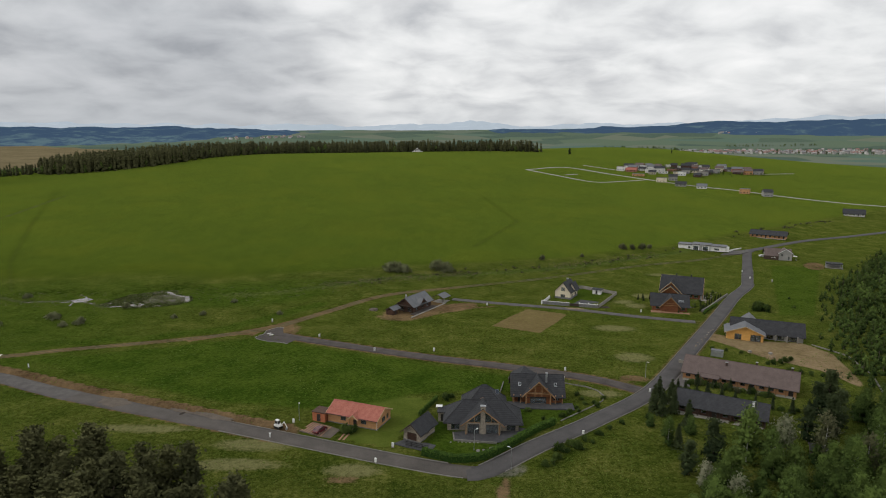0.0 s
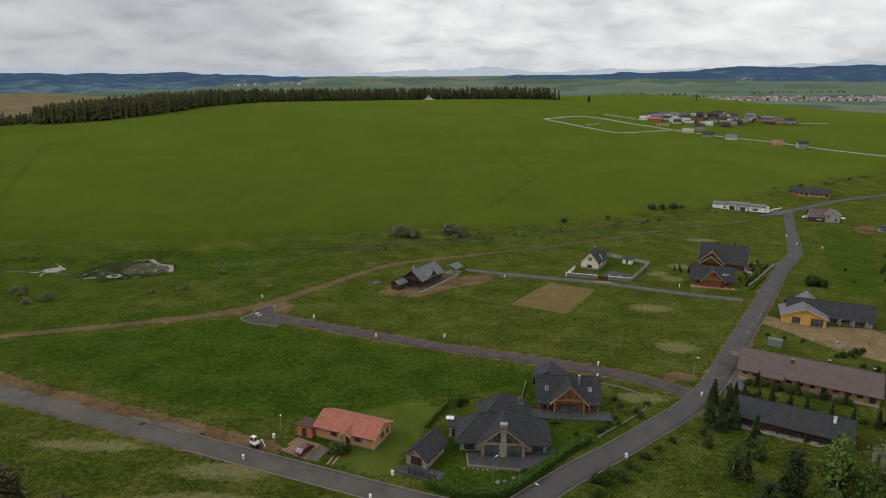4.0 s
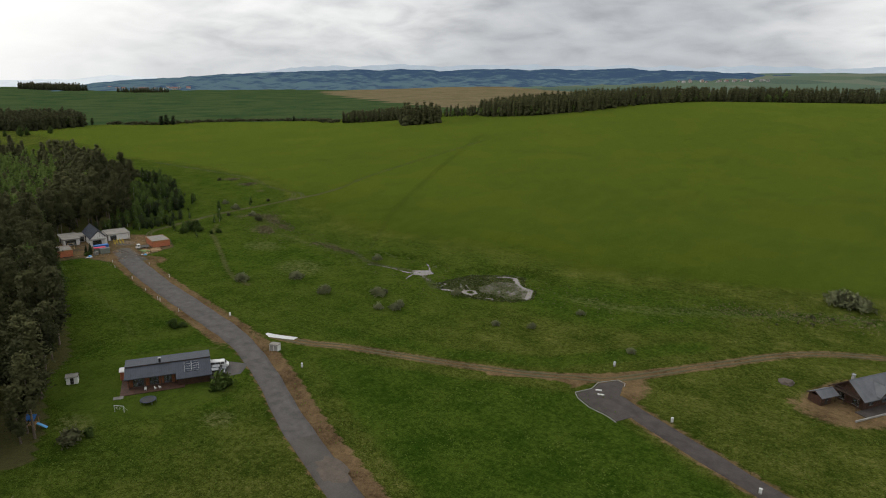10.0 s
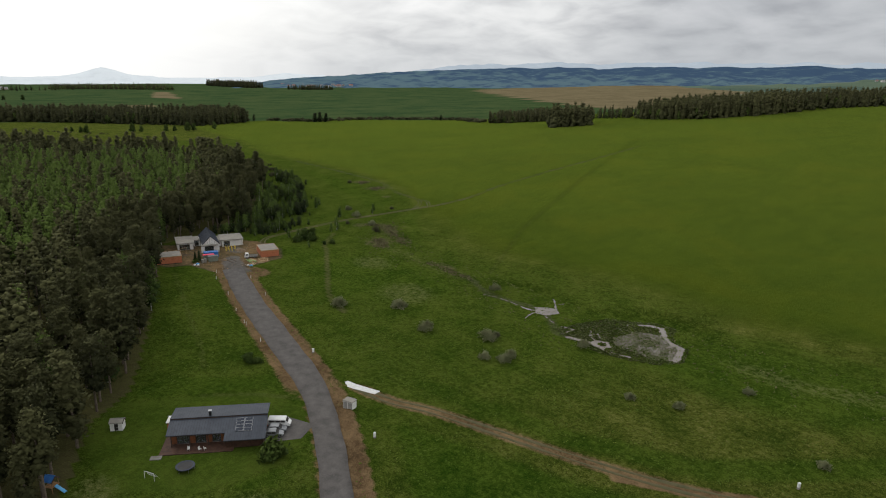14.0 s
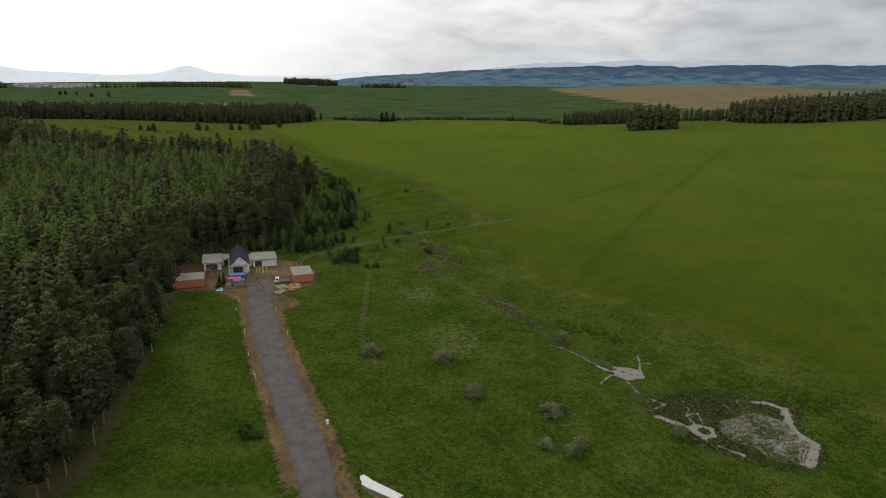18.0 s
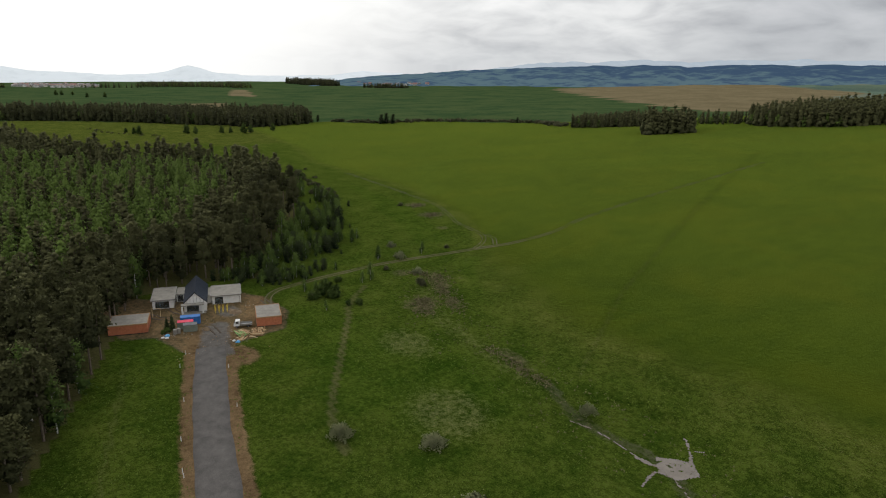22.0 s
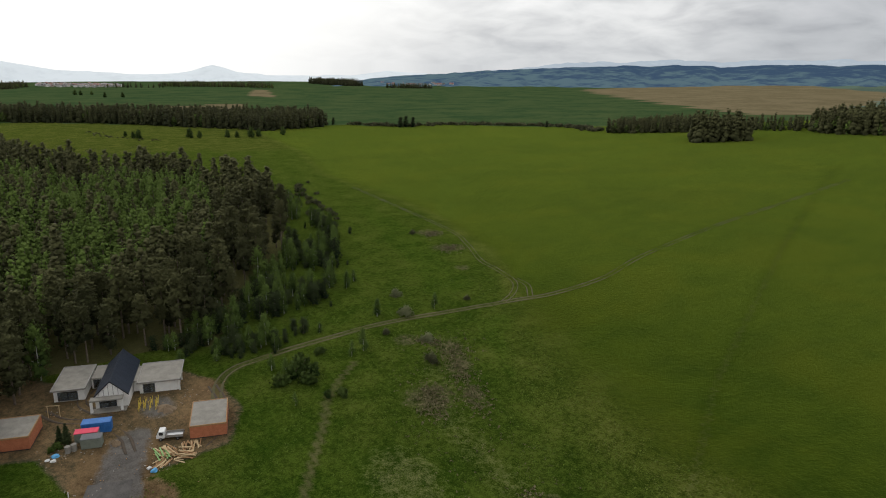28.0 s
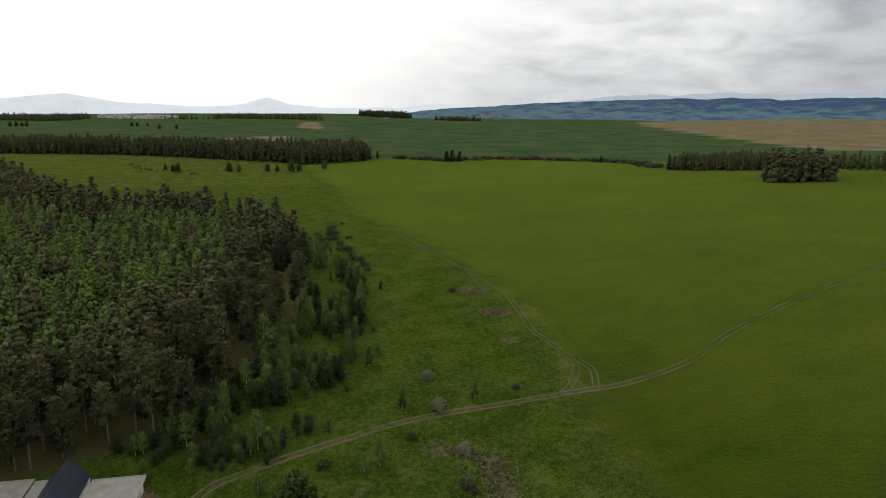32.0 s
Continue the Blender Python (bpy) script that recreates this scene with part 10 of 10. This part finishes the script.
# ---- spread earth, sand and gravel ----
def spread(name, x, y, rx, ry, turn, mat, label, lift=0.03, seed=0, height=0.0):
    """A thin uneven spread with ragged edges, or a low heap, on the ground."""
    r = np.random.default_rng(seed + 100)
    c, s = math.cos(radians(turn)), math.sin(radians(turn))
    bm = bmesh.new()
    n, rings = 22, 4
    wob = [1 + r.normal(0, 0.12) for _ in range(n)]
    z0 = z_at(x, y)
    mid = bm.verts.new((x, y, z0 + lift + height))
    last = None
    for k in range(1, rings + 1):
        u = k / rings
        row = []
        for j in range(n):
            q = 2 * math.pi * j / n
            a, b = rx * u * wob[j] * math.cos(q), ry * u * wob[j] * math.sin(q)
            h = lift + height * (1 - u * u) * r.uniform(0.75, 1.1) if k < rings else -0.05
            px, py = x + a * c - b * s, y + a * s + b * c
            row.append(bm.verts.new((px, py, z_at(px, py) + h)))
        for j in range(n):
            i = (j + 1) % n
            if last is None:
                bm.faces.new((mid, row[j], row[i]))
            else:
                bm.faces.new((last[j], row[j], row[i], last[i]))
        last = row
    ob = part(name, bm, mat, None)
    return tagged(ob, label, "earth", kind="structure")


for k, (x, y, rx, ry, turn, mat, label) in enumerate((
        (-93, 174.6, 6.0, 3.2, -20, "dust", "brown sand washed across the lane"), (-62, 166.2, 7.5, 1.5, -22, "dust", "pale worn stretch of the lane"), (-72, 169.5, 4.0, 1.0, -22, "dust", "pale worn stretch of the lane"),
        (60, 286.6, 5.5, 1.6, -15, "sand", "pale sand spread before the garden gate"))):
    spread("earth_spread", x, y, rx, ry, turn, mat, label, 0.16 if y < 200 else 0.12, k)
for k, (x, y, rx, ry, mat, label, h) in enumerate(((74.5, 288.7, 2.6, 1.6, "soil", "low heap of black soil beside the lane", 0.7), (-284.9, 224.6, 1.3, 0.9, "sand", "small heap of yellow sand on the site", 0.8), (-295.2, 235.5, 2.6, 1.8, "sand", "heap of pale gravel before the new house", 0.9), (-71, 167.9, 1.4, 0.7, "soil", "small heap of dug earth", 0.3),
        (118, 222, 1.6, 1.1, "sand", "heap of sand beside the yellow house", 0.7))):
    hp = spread("earth_heap", x, y, rx, ry, 20 * k, mat, label, 0.02, 20 + k, h)

GROVE.plant("spruce", -289.4, 215.9, 0.55)
GROVE.plant("spruce", -290.6, 214.6, 0.45)
for x, y, s in ((-288.2, 214.2, 0.6), (-287.6, 213.0, 0.5), (-291, 216, 0.4)):
    GROVE.plant("bush", x, y, s)

# rockery, stones and shrubs round the log houses and the long brown house
r = np.random.default_rng(55)
for k in range(34):
    u = r.uniform(0, 1)
    x, y = 116 + 24 * u + r.normal(0, 1.6), 285 + 42 * u + r.normal(0, 1.8)
    if line_distance(np.array([x]), np.array([y]), ROAD_B[::3])[0][0] < 4.6 or inside(np.array([x]), np.array([y]), [(96, 282), (118, 286), (130, 312), (112, 322)])[0]:
        x, y = x - 1.5, y + 3.5
    if line_distance(np.array([x]), np.array([y]), ROAD_B[::3])[0][0] > 4.4:
        boulder(x, y, r.uniform(0.35, 0.9), "stone" if k % 3 else "kerb", "rough garden stone in the rockery of the log house")
for k in range(26):
    u = r.uniform(0, 1)
    x, y = 117 + 24 * u + r.normal(0, 1.5), 287 + 42 * u + r.normal(0, 1.5)
    if line_distance(np.array([x]), np.array([y]), ROAD_B[::3])[0][0] > 4.6:
        GROVE.plant("bush" if k % 3 else "spruce", x, y, r.uniform(0.2, 0.42) if k % 3 else r.uniform(0.16, 0.3))
for k in range(24):
    u = (k + r.uniform(0, 1)) / 24
    x, y = 77.5 + 22 * u + r.normal(0, 0.7), 196.0 - 12.0 * u + r.normal(0, 0.7)
    GROVE.plant(("bush", "bush", "spruce", "bush", "pale_bush")[k % 5], x, y, r.uniform(0.4, 0.8) if k % 5 != 2 else r.uniform(0.3, 0.55))
for x, y, s in ((65.1, 184, 0.75), (68.4, 182.7, 0.7), (63.1, 181.3, 0.6), (66.5, 179.5, 0.65)):
    GROVE.plant("spruce", x, y, s)
for x, y, s in ((114.7, 214.5, 0.7), (117.5, 215.5, 0.6), (120, 217, 0.75), (122.5, 218.4, 0.6), (112.5, 214, 0.5), (104, 228, 0.45), (108.7, 226, 0.4), (100, 230.5, 0.45)):
    GROVE.plant("bush", x, y, s)
for k in range(22):
    u = k / 21
    boulder(93 + 17 * u + r.normal(0, 0.4), 229.5 + 26 * u + r.normal(0, 0.5), r.uniform(0.3, 0.7), "stone" if k % 2 else "sand", "loose building stone beside the kerb")
for x, y in ((36.1, 171.9), (41.5, 177.4), (41.4, 180.8), (38.5, 174.5), (33.5, 168.5), (28, 167), (45, 176), (24.5, 172)):
    GROVE.plant("bush", x, y, r.uniform(0.35, 0.6))
for k in range(20):
    u = k / 19
    boulder(2.5 + 18.5 * u, 153.0 - 0.9 * math.sin(u * 3) + 4 * u * u + r.normal(0, 0.3), r.uniform(0.25, 0.45), "gravel_bed", "pale decorative stone in the gravel bed")

# rubble and offcuts strewn over the building site
sh = Shape()
rr = np.random.default_rng(91)
for cx, cy, n, wide in ((-285, 214, 60, 1.8), (-273, 233, 90, 3.0), (-287, 219, 40, 2.5), (-295, 238, 40, 3.0), (-296, 222, 40, 5.0), (-280, 230, 50, 7.0), (-301, 242, 30, 3.0), (-270, 219, 40, 3.0), (-306, 214, 24, 3.0)):
    for k in range(n):
        x, y = cx + rr.normal(0, wide), cy + rr.normal(0, wide)
        clump(sh, (x, y, z_at(x, y) + 0.03), rr.uniform(0.06, 0.20), 0.5, rr, 0.6, int(rr.integers(4)))
me = shape_mesh("rubble", sh.arrays(), ["timber", "gravel_bed", "dirt", "concrete"])
tagged(new("rubble", me), "broken bricks, offcuts and stones strewn on bare earth", "rubble", kind="stuff")
